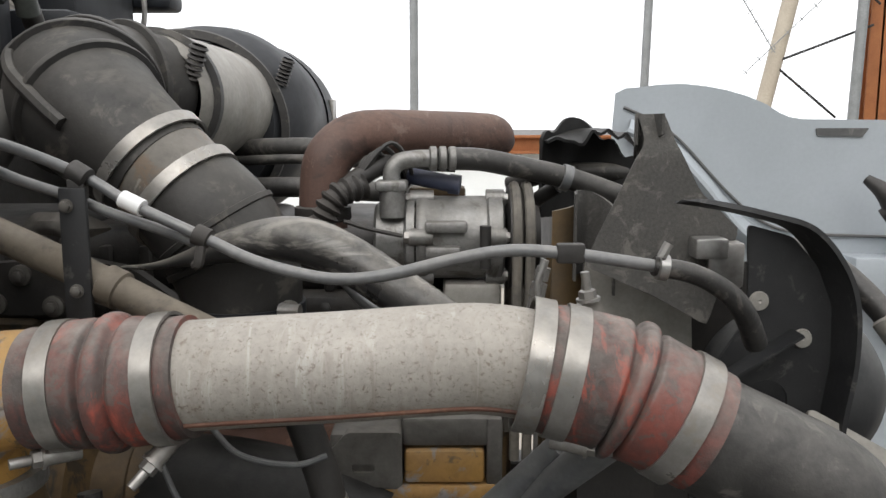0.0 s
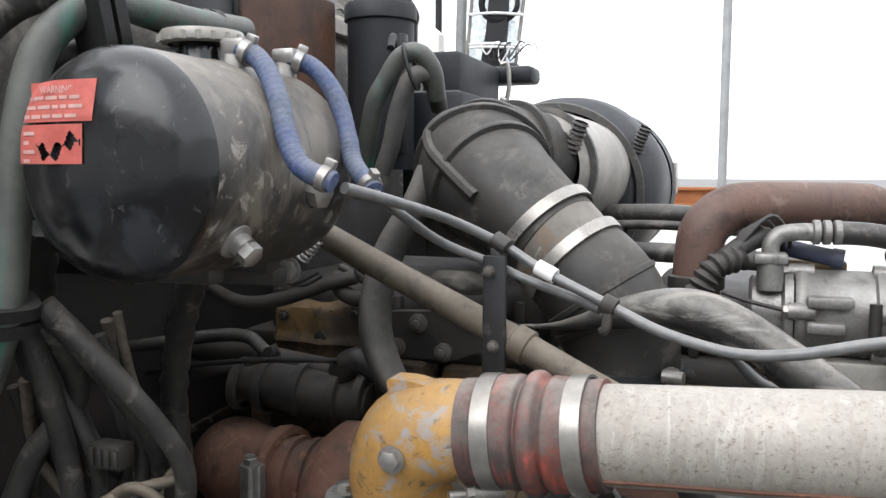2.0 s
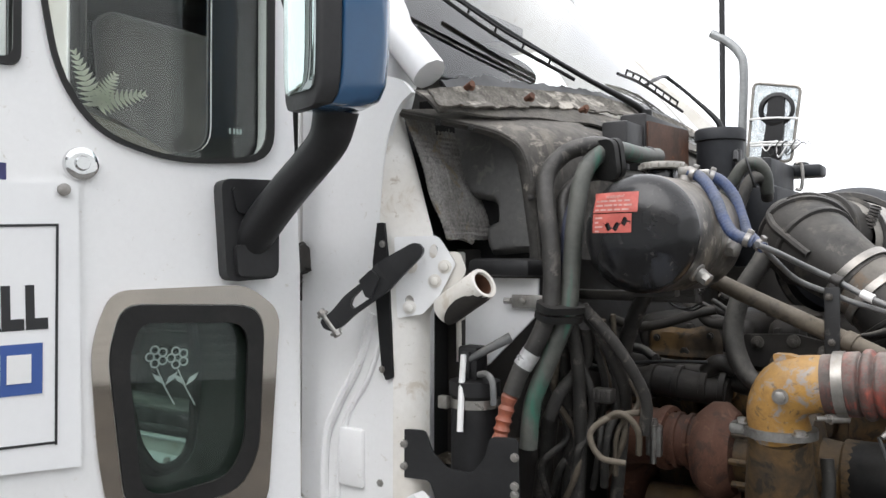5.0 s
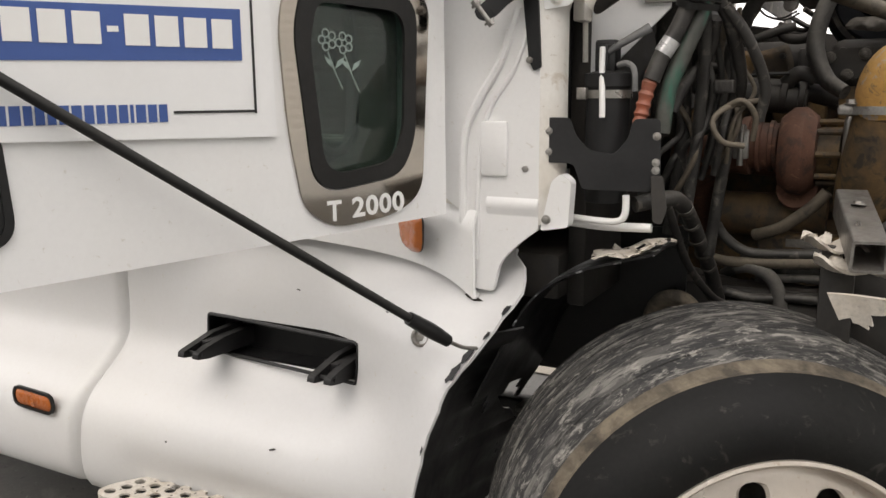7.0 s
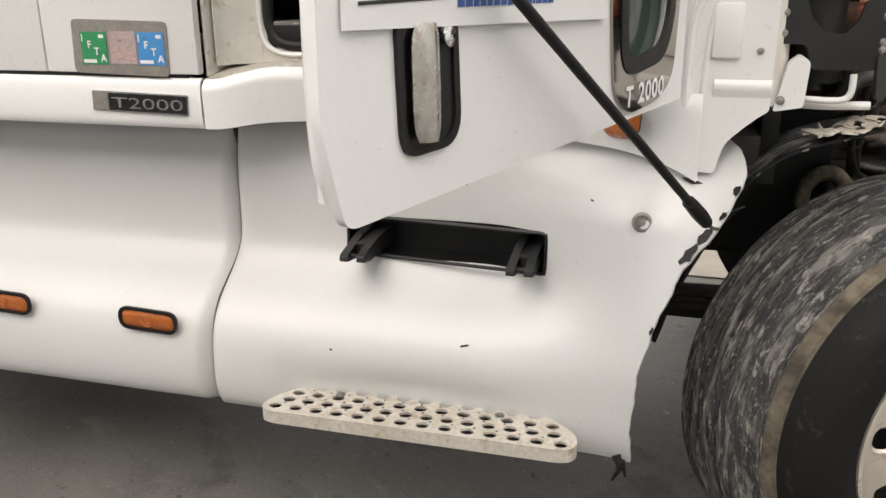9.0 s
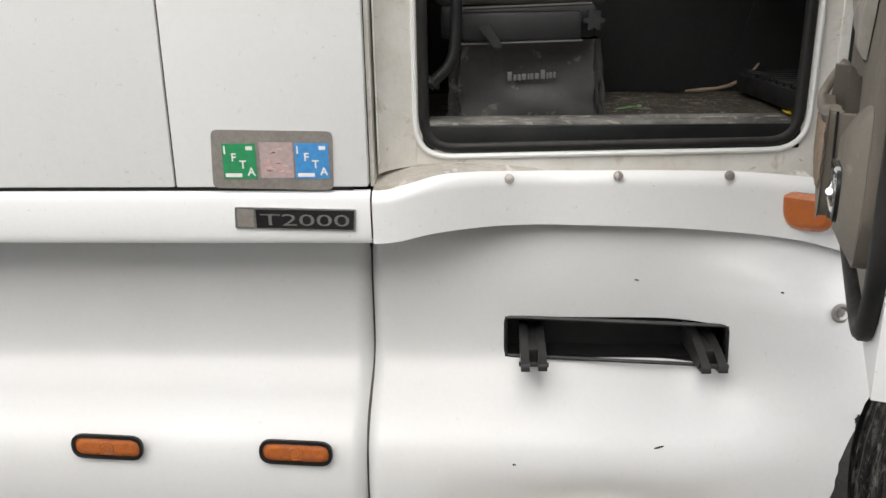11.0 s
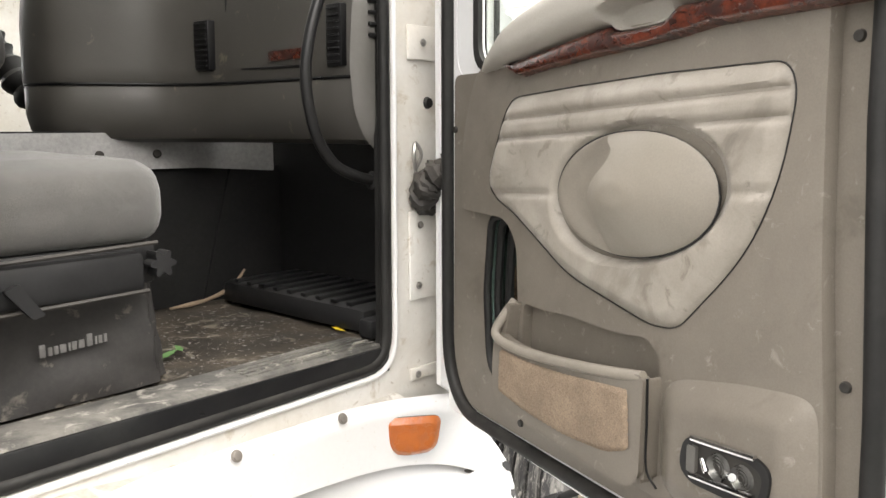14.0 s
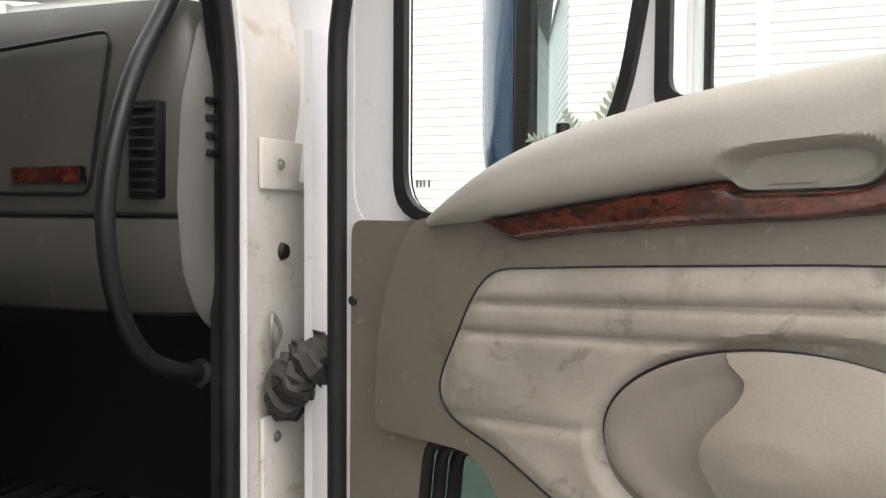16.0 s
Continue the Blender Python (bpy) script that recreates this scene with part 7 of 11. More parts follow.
def cooler_elbow():
    b = B()
    tube(b, [(0.200, 0.638, 1.490), (0.228, 0.635, 1.475), (0.262, 0.632, 1.458), (0.31, 0.628, 1.425), (0.35, 0.63, 1.36)], [0.049, 0.050, 0.051, 0.056, 0.058], 28)
    solo("cooler_elbow", b, HOSE, "black dusty elbow leading to the charge air cooler", "elbow")


cooler_elbow()


def turbo():
    t = thing("turbocharger", (-0.6, 0.88, 1.15), "rusty turbocharger with a chipped yellow compressor outlet", "turbocharger")
    # outlet elbow in chipped yellow
    b = B()
    tube(b, [(-0.290, 0.66, 1.518), (-0.318, 0.66, 1.515), (-0.366, 0.66, 1.511), (-0.400, 0.665, 1.497), (-0.420, 0.675, 1.46), (-0.418, 0.69, 1.42)], [0.046, 0.047, 0.0495, 0.052, 0.050, 0.052], 32)
    e = part("outlet_elbow", b, YELLOW, t, "chipped yellow outlet elbow")
    b = B()
    prism(b, rounded([(-0.420, 1.560), (-0.395, 1.560), (-0.350, 1.550), (-0.355, 1.53), (-0.415, 1.53)], 0.004), side(0.675), 0.03)
    part("lug", b, YELLOW, e)
    b = B()
    lathe(b, [(0.062, 0), (0.062, 0.016), (0.05, 0.016)], frame_of((-0.418, 0.69, 1.412), (0, 0, 1)), 28)
    box(b, (-0.50, 0.66, 1.410), (-0.44, 0.70, 1.432), 0.008)
    part("flange", b, ALU, t)
    for at, al in (((-0.475, 0.665, 1.432), (0, 0, 1)), ((-0.400, 0.612, 1.493), (0, -1, 0)), ((-0.372, 0.625, 1.428), (0, 0, 1))):
        b = B()
        bolt(b, at, al, 0.010, 0.010)
        part("flange_bolt", b, STEEL, t)
    # compressor housing
    b = B()
    tube(b, [(-0.418, 0.69, 1.42), (-0.425, 0.72, 1.36), (-0.435, 0.77, 1.28), (-0.44, 0.82, 1.22), (-0.44, 0.90, 1.20)], [0.052, 0.056, 0.062, 0.062, 0.055], 28)
    lathe(b, [(0.05, -0.05), (0.105, -0.045), (0.125, 0.0), (0.105, 0.045), (0.06, 0.055), (0.055, 0.09), (0.062, 0.095), (0.062, 0.12), (0, 0.12)], frame_of((-0.44, 0.90, 1.315), (1, 0, 0)), 36)
    part("compressor_housing", b, ENGINE, t, "grimy yellow compressor housing")
    b = B()
    tube(b, [(-0.33, 0.90, 1.315), (-0.25, 0.89, 1.315), (-0.15, 0.87, 1.30), (-0.08, 0.86, 1.27)], 0.062, 24)
    part("intake_hose", b, RUBBER, t)
    # turbine scroll and exhaust
    b = B()
    lathe(b, [(0.045, -0.042), (0.078, -0.04), (0.100, -0.015), (0.102, 0.012), (0.082, 0.038), (0.045, 0.042)], frame_of((-0.585, 0.90, 1.322), (1, 0, 0)), 36)
    tube(b, [(-0.585, 0.90, 1.235), (-0.58, 0.95, 1.225), (-0.57, 1.05, 1.25)], [0.045, 0.048, 0.05], 20)
    part("turbine_scroll", b, RUST, t, "rusted turbine scroll")
    b = B()
    tube(b, [(-0.545, 0.90, 1.32), (-0.50, 0.90, 1.318)], 0.055, 24)
    part("centre_housing", b, ENGINE, t)
    for k in range(8):
        a = k * math.pi / 4
        b = B()
        rod(b, (-0.548, 0.90 + 0.07 * math.cos(a), 1.32 + 0.07 * math.sin(a)), (-0.495, 0.90 + 0.07 * math.cos(a), 1.32 + 0.07 * math.sin(a)), 0.007, 8)
        part("housing_stud", b, ENGINE, t)
    b = B()
    tube(b, [(-0.625, 0.905, 1.332), (-0.68, 0.912, 1.332), (-0.74, 0.925, 1.330), (-0.80, 0.955, 1.322), (-0.835, 1.01, 1.30), (-0.85, 1.08, 1.24), (-0.855, 1.10, 1.10)], [0.054, 0.055, 0.062, 0.068, 0.068, 0.066, 0.062], 30)
    part("exhaust_elbow", b, RUST, t, "rusted exhaust elbow")
    for x in (-0.645, -0.672):
        b = B()
        lathe(b, [(0.055, -0.006), (0.060, -0.004), (0.060, 0.004), (0.055, 0.006)], frame_of((x, 0.908, 1.332), (1, 0, 0)), 30)
        part("bellows_ring", b, RUST, t)
    b = B()
    lathe(b, [(0.058, -0.012), (0.068, -0.010), (0.070, 0.0), (0.068, 0.010), (0.058, 0.012)], frame_of((-0.700, 0.916, 1.332), (1, -0.1, 0)), 30)
    vb = part("v_band", b, RUST, t)
    b = B()
    box(b, (-0.722, 0.836, 1.305), (-0.688, 0.852, 1.372), 0.004)
    rod(b, (-0.706, 0.84, 1.29), (-0.704, 0.838, 1.385), 0.007, 10)
    bolt(b, (-0.704, 0.838, 1.37), (0, 0, 1), 0.010, 0.012)
    part("v_band_latch", b, STEEL, vb)
    # oil and boost lines
    b = B()
    tube(b, [(-0.478, 0.79, 1.405), (-0.482, 0.79, 1.38), (-0.482, 0.80, 1.26), (-0.47, 0.80, 1.205), (-0.43, 0.80, 1.19), (-0.38, 0.80, 1.20)], 0.0095, 10)
    part("oil_line", b, STEEL, t)
    b = B()
    tube(b, [(-0.36, 0.79, 1.36), (-0.355, 0.78, 1.30), (-0.37, 0.78, 1.20), (-0.42, 0.78, 1.165), (-0.47, 0.80, 1.18)], 0.012, 10)
    part("drain_hose", b, HOSE, t)


turbo()


def engine():
    t = thing("diesel_engine", (-0.3, 1.35, 0.55), "grimy yellow diesel engine thick with dust and oil", "engine")
    b = B()
    box(b, (-0.90, 1.12, 0.70), (0.10, 1.60, 1.42), 0.03)
    part("block", b, ENGINE, t)
    b = B()
    for i in range(6):
        x = -0.82 + 0.15 * i
        box(b, (x, 1.065, 1.34), (x + 0.125, 1.14, 1.47), 0.012)
        rod(b, (x + 0.06, 1.07, 1.42), (x + 0.06, 1.045, 1.42), 0.016, 12)
        bolt(b, (x + 0.06, 1.046, 1.42), (0, -1, 0), 0.010, 0.010)
    part("rocker_spacer", b, ENGINE, t)
    b = B()
    box(b, (-0.88, 1.09, 1.465), (0.06, 1.58, 1.50), 0.008)
    part("cover_flange", b, GRIME, t)
    for i in range(3):
        b = B()
        x = -0.86 + 0.31 * i
        box(b, (x, 1.13, 1.495), (x + 0.285, 1.56, 1.585), 0.03, seg=3)
        for k in range(5):
            box(b, (x + 0.02 + 0.055 * k, 1.118, 1.50), (x + 0.035 + 0.055 * k, 1.14, 1.565), 0.004)
        part("valve_cover", b, GRIME, t, "black oily ribbed valve cover")
    b = B()
    cast = rounded([(-0.80, 1.43), (-0.80, 1.545), (-0.765, 1.562), (-0.70, 1.558), (-0.64, 1.575), (-0.625, 1.53), (-0.625, 1.45), (-0.66, 1.43)], 0.012)
    relief(b, cast, side(1.066), lambda x, z, d: 0.004 + 0.014 * min(1, d / 0.012) + 0.008 * math.exp(-((x + 0.707) / 0.018) ** 2) + 0.006 * math.exp(-((z - 1.497) / 0.006) ** 2), 0.006)
    part("front_casting", b, ENGINE, t, "grimy yellow side casting")
    for x, z, r in ((-0.707, 1.468, 0.012), (-0.707, 1.506, 0.014), (-0.775, 1.535, 0.008), (-0.65, 1.545, 0.008), (-0.775, 1.455, 0.008), (-0.648, 1.455, 0.008)):
        b = B()
        bolt(b, (x, 1.048, z), (0, -1, 0), r * 0.8, 0.010)
        part("casting_bolt", b, GRIME, t)
    b = B()
    prism(b, rounded([(-0.60, 1.485), (-0.60, 1.552), (-0.47, 1.560), (-0.40, 1.545), (-0.34, 1.50), (-0.42, 1.49), (-0.455, 1.502), (-0.49, 1.485)], 0.012), side(1.065), 0.02)
    part("side_plate", b, GRIME, t)
    for x, z in ((-0.58, 1.50), (-0.545, 1.538), (-0.47, 1.545), (-0.41, 1.525), (-0.505, 1.497)):
        b = B()
        lathe(b, [(0.014, 0), (0.014, 0.006), (0.009, 0.008), (0, 0.008)], side(1.045) @ Matrix.Translation((x, z, 0)), 16)
        bolt(b, (x, 1.037, z), (0, -1, 0), 0.007, 0.007)
        part("plate_bolt", b, ALU_DIRTY, t)
    b = B()
    relief(b, rounded([(-0.52, 1.60), (-0.50, 1.625), (-0.44, 1.625), (-0.40, 1.605), (-0.44, 1.59)], 0.01), side(1.0), lambda x, z, d: 0.004 + 0.01 * min(1, d / 0.01) + 0.003 * math.sin(x * 160) * math.sin(z * 190), 0.005)
    part("foil_scrap", b, ALU_DIRTY, t, "crumpled foil scrap")
    for p, r in (([(-0.70, 0.86, 1.655), (-0.688, 0.85, 1.645), (-0.664, 0.85, 1.623), (-0.628, 0.85, 1.615), (-0.60, 0.85, 1.628)], 0.0022), ([(-0.695, 0.86, 1.66), (-0.675, 0.855, 1.63), (-0.64, 0.85, 1.618), (-0.605, 0.85, 1.632)], 0.0022),
                 ([(-0.86, 0.98, 1.58), (-0.80, 0.97, 1.565), (-0.73, 0.97, 1.575), (-0.66, 0.98, 1.60), (-0.62, 0.99, 1.61)], 0.011), ([(-0.92, 0.95, 1.47), (-0.85, 0.94, 1.463), (-0.78, 0.95, 1.478), (-0.74, 0.97, 1.50)], 0.009),
                 ([(-0.66, 1.0, 1.61), (-0.64, 0.99, 1.585), (-0.60, 0.98, 1.58), (-0.57, 0.98, 1.60)], 0.012)):
        b = B()
        tube(b, p, r, 10)
        part("small_hose", b, WIRE if r < 0.003 else GRIME, t)
    for i in range(10):
        b = B()
        bolt(b, (-0.86 + 0.10 * i, 1.094, 1.483), (0, -1, 0.3), 0.008, 0.008)
        part("cover_bolt", b, GRIME, t)
    # exhaust manifold under the covers
    b = B()
    tube(b, [(-0.80, 1.03, 1.30), (-0.60, 1.02, 1.29), (-0.40, 1.02, 1.29), (-0.15, 1.02, 1.30), (0.0, 1.03, 1.31)], 0.042, 16)
    for i in range(6):
        x = -0.78 + 0.155 * i
        tube(b, [(x, 1.02, 1.295), (x, 1.08, 1.31), (x, 1.13, 1.32)], 0.035, 12)
    part("exhaust_manifold", b, RUST, t)
    # clutter beside the block: rails, elbows, small hoses
    b = B()
    tube(b, [(-0.92, 0.99, 1.49), (-0.75, 0.985, 1.475), (-0.60, 0.98, 1.46), (-0.52, 1.0, 1.44)], 0.022, 12)
    part("fuel_rail", b, GRIME, t)
    b = B()
    tube(b, [(-0.80, 0.96, 1.452), (-0.70, 0.955, 1.445), (-0.58, 0.955, 1.435)], [0.030, 0.034, 0.030], 14)
    rail = part("coolant_manifold", b, GRIME, t)
    for x in (-0.79, -0.75, -0.69, -0.63, -0.59):
        b = B()
        lathe(b, [(0.035, -0.008), (0.040, -0.006), (0.040, 0.006), (0.035, 0.008)], frame_of((x, 0.956, 1.446), (1, 0, -0.08)), 18)
        part("manifold_ring", b, GRIME, rail)
    b = B()
    tube(b, [(-0.63, 0.95, 1.475), (-0.60, 0.945, 1.50), (-0.565, 0.95, 1.485)], 0.018, 10)
    part("coolant_bend", b, GRIME, t)
    for i, (p, r) in enumerate((([(-1.0, 0.95, 1.44), (-0.85, 0.93, 1.475), (-0.72, 0.92, 1.495), (-0.62, 0.93, 1.50)], 0.004), ([(-0.95, 0.90, 1.50), (-0.80, 0.95, 1.52), (-0.74, 0.94, 1.50)], 0.010),
                                ([(-0.66, 1.02, 1.62), (-0.60, 1.0, 1.60), (-0.57, 0.98, 1.62), (-0.60, 0.95, 1.645)], 0.006), ([(-0.63, 1.0, 1.63), (-0.58, 0.99, 1.605), (-0.55, 0.97, 1.64)], 0.006),
                                ([(-0.75, 0.98, 1.00), (-0.60, 0.92, 1.10), (-0.45, 0.90, 1.08), (-0.25, 0.92, 1.12)], 0.014), ([(-0.70, 0.95, 1.06), (-0.55, 0.90, 1.03), (-0.30, 0.88, 1.05)], 0.018), ([(-0.95, 1.0, 1.02), (-0.70, 0.95, 0.98), (-0.45, 0.93, 0.98), (-0.2, 0.95, 1.0)], 0.016))):
        b = B()
        tube(b, p, r, 10)
        part("small_hose", b, HOSE if r > 0.005 else WIRE, t)
    b = B()
    box(b, (-0.80, 1.00, 0.72), (-0.10, 1.12, 1.16), 0.03)
    rod(b, (-0.62, 0.99, 1.06), (-0.62, 1.10, 1.06), 0.075, 24)
    rod(b, (-0.32, 0.99, 0.98), (-0.32, 1.10, 0.98), 0.06, 24)
    part("oil_cooler", b, ENGINE, t)
    b = B()
    rod(b, (-0.76, 0.98, 1.16), (-0.52, 0.98, 1.16), 0.055, 20)
    part("starter_motor", b, ENGINE, t)
    # bracket with yellow plate seen under the charge pipe
    b = B()
    box(b, (-0.125, 0.86, 1.325), (-0.045, 0.93, 1.395), 0.006)
    prism(b, rounded([(-0.13, 1.37), (-0.105, 1.398), (-0.045, 1.398), (-0.045, 1.335), (-0.11, 1.335)], 0.006), side(0.875), 0.02, [rounded([(-0.10, 1.352), (-0.075, 1.352), (-0.075, 1.362), (-0.10, 1.362)], 0.003)])
    part("cast_bracket", b, ALU_DIRTY, t)
    b = B()
    box(b, (-0.043, 0.862, 1.336), (0.046, 0.90, 1.374), 0.005)
    box(b, (-0.11, 0.86, 1.318), (0.060, 0.90, 1.334), 0.004)
    part("yellow_block", b, YELLOW, t)
    b = B()
    box(b, (-0.046, 0.868, 1.376), (0.064, 0.93, 1.41), 0.006)
    box(b, (0.048, 0.866, 1.325), (0.066, 0.93, 1.41), 0.004)
    part("bracket_arm", b, ALU_DIRTY, t)
    return t


engine()


def intake_elbow():
    t = thing("intake_elbow", (-0.30, 0.95, 1.50), "large ribbed rubber intake elbow grey with dust", "air duct")
    axis = [(-0.392, 1.153, 1.777), (-0.431, 1.082, 1.780), (-0.442, 1.027, 1.765), (-0.407, 0.986, 1.737), (-0.355, 0.955, 1.700), (-0.318, 0.940, 1.672)]
    rad = [0.075, 0.079, 0.090, 0.082, 0.072, 0.068]
    b = B()
    tube(b, axis, rad, 40, 10)
    d = part("upper_elbow", b, DUCT, t)
    fine = smooth_path([(*p, r) for p, r in zip(axis, rad)], 10)
    for k, h in ((7, 0.009), (14, 0.007), (20, 0.007), (27, 0.006)):
        b = B()
        p, q = fine[k], fine[k + 1]
        r = p[3]
        lathe(b, [(r - 0.002, -0.007), (r + h * 0.9, -0.0045), (r + h, -0.003), (r + h, 0.003), (r + h * 0.9, 0.0045), (r - 0.002, 0.007)], frame_of(p[:3], Vector(q[:3]) - Vector(p[:3])), 40)
        part("rib", b, DUCT, d)
    b = B()
    strip = []
    for k in range(8, 38, 3):
        p, q = Vector(fine[k][:3]), Vector(fine[k + 1][:3])
        ax_, u = (q - p).normalized(), k / 38
        way = Vector((-0.62 + 0.25 * u, -0.62 - 0.25 * u, 0.48 - 0.35 * u))
        way = (way - ax_ * way.dot(ax_)).normalized()
        strip.append(p + way * (fine[k][3] + 0.001))
    tube(b, [tuple(p) for p in strip], 0.0085, 8, 4)
    part("spine_rib", b, DUCT, d)
    b = B()
    tube(b, [(-0.330, 0.945, 1.684), (-0.285, 0.930, 1.640)], [0.067, 0.066], 40, 1)
    part("joint_sleeve", b, SLEEVE, t, "dusty metal joint sleeve with rust streaks")
    for p, r in (((-0.333, 0.9455, 1.687), 0.0705), ((-0.293, 0.9325, 1.650), 0.0695)):
        b = B()
        band(b, p, (0.045, -0.015, -0.042), r, 0.015)
        part("clamp", b, CLAMP, t, "bright band clamp")
    low = [(-0.296, 0.934, 1.652), (-0.262, 0.928, 1.618), (-0.238, 0.926, 1.575), (-0.230, 0.925, 1.53), (-0.230, 0.925, 1.44)]
    b = B()
    tube(b, low, [0.068, 0.072, 0.072, 0.068, 0.064], 40, 8)
    d = part("lower_elbow", b, DUCT, t)
    f2 = smooth_path([(*p, r) for p, r in zip(low, [0.068, 0.072, 0.072, 0.068, 0.064])], 8)
    for k in (9, 14):
        b = B()
        p, q = f2[k], f2[k + 1]
        r = p[3]
        lathe(b, [(r - 0.002, -0.005), (r + 0.003, -0.003), (r + 0.003, 0.003), (r - 0.002, 0.005)], frame_of(p[:3], Vector(q[:3]) - Vector(p[:3])), 40)
        part("rib", b, DUCT, d)
    b = B()
    band(b, (-0.230, 0.925, 1.522), (0, 0, 1), 0.0685, 0.016)
    c = part("boot_clamp", b, HOUSING, t)
    b = B()
    bolt(b, (-0.17, 0.885, 1.526), (0.3, -1, 0), 0.010, 0.010)
    rod(b, (-0.178, 0.875, 1.53), (-0.155, 0.87, 1.53), 0.008, 10)
    part("clamp_bolt", b, STEEL, c)


intake_elbow()


def air_cleaner():
    t = thing("air_cleaner", (-0.38, 1.6, 1.62), "grey metal air cleaner canister in a dark moulded housing", "air cleaner")
    ax = (0.035, 1.0, -0.01)
    b = B()
    lathe(b, [(0.074, -0.02), (0.086, 0.0), (0.092, 0.02), (0.094, 0.30)], frame_of((-0.394, 1.13, 1.766), ax), 40)
    part("canister", b, CANISTER, t)
    b = B()
    lathe(b, [(0.086, -0.012), (0.0945, -0.008), (0.0945, 0.006), (0.090, 0.012)], frame_of((-0.394, 1.140, 1.766), ax), 40)
    part("lip", b, DUCT, t)
    for p in ((-0.336, 1.115, 1.790), (-0.285, 1.47, 1.80)):
        b = B()
        for k in range(7):
            lathe(b, [(0.010, k * 0.007), (0.013, k * 0.007 + 0.002), (0.010, k * 0.007 + 0.005)], frame_of(p, (0.35, -0.2, 0.9)), 12)
        tagged(part("spring_catch", b, GRIME, t), kind="stuff")
    b = B()
    lathe(b, [(0.150, -0.016), (0.163, -0.012), (0.166, -0.002), (0.160, 0.002), (0.165, 0.006), (0.163, 0.016), (0.150, 0.020)], frame_of((-0.426, 1.40, 1.722), (-0.29, 1.0, 0.02)), 56)
    part("front_ring", b, DUCT, t)
    b = B()
    lathe(b, [(0.090, -0.02), (0.140, -0.01), (0.160, 0.04), (0.176, 0.07), (0.184, 0.16), (0.176, 0.34), (0.14, 0.36), (0, 0.37)], frame_of((-0.428, 1.43, 1.728), (0.02, 1.0, 0)), 56)
    part("housing", b, HOUSING, t)
    b = B()
    lathe(b, [(0.168, -0.05), (0.170, 0.0), (0.160, 0.10), (0.12, 0.13), (0, 0.14)], frame_of((-0.408, 1.82, 1.732), (0.04, 1.0, 0)), 48)
    part("end_cap", b, HOUSING, t)
    b = B()
    box(b, (-0.246, 1.80, 1.715), (-0.238, 1.86, 1.785), 0.003)
    part("catch", b, CLAMP, t)


air_cleaner()


def rust_crossover():
    t = thing("rusty_crossover_pipe", (-0.15, 1.05, 1.60), "thick brown rusted pipe bending over the engine", "pipe")
    b = B()
    tube(b, [(-0.154, 1.05, 1.600), (-0.152, 1.05, 1.650), (-0.145, 1.052, 1.688), (-0.118, 1.065, 1.713), (-0.08, 1.088, 1.719), (0.0, 1.165, 1.718), (0.045, 1.212, 1.717), (0.075, 1.243, 1.714), (0.090, 1.262, 1.700)], [0.031] * 7 + [0.030, 0.022], 28, 8)
    part("pipe", b, RUST_PIPE, t)
    b = B()
    lathe(b, [(0.031, 0), (0.0355, 0.002), (0.0365, 0.005), (0.036, 0.018), (0.031, 0.020)], frame_of((-0.154, 1.05, 1.608), (0, 0, 1)), 28)
    part("collar", b, GRIME, t)


rust_crossover()


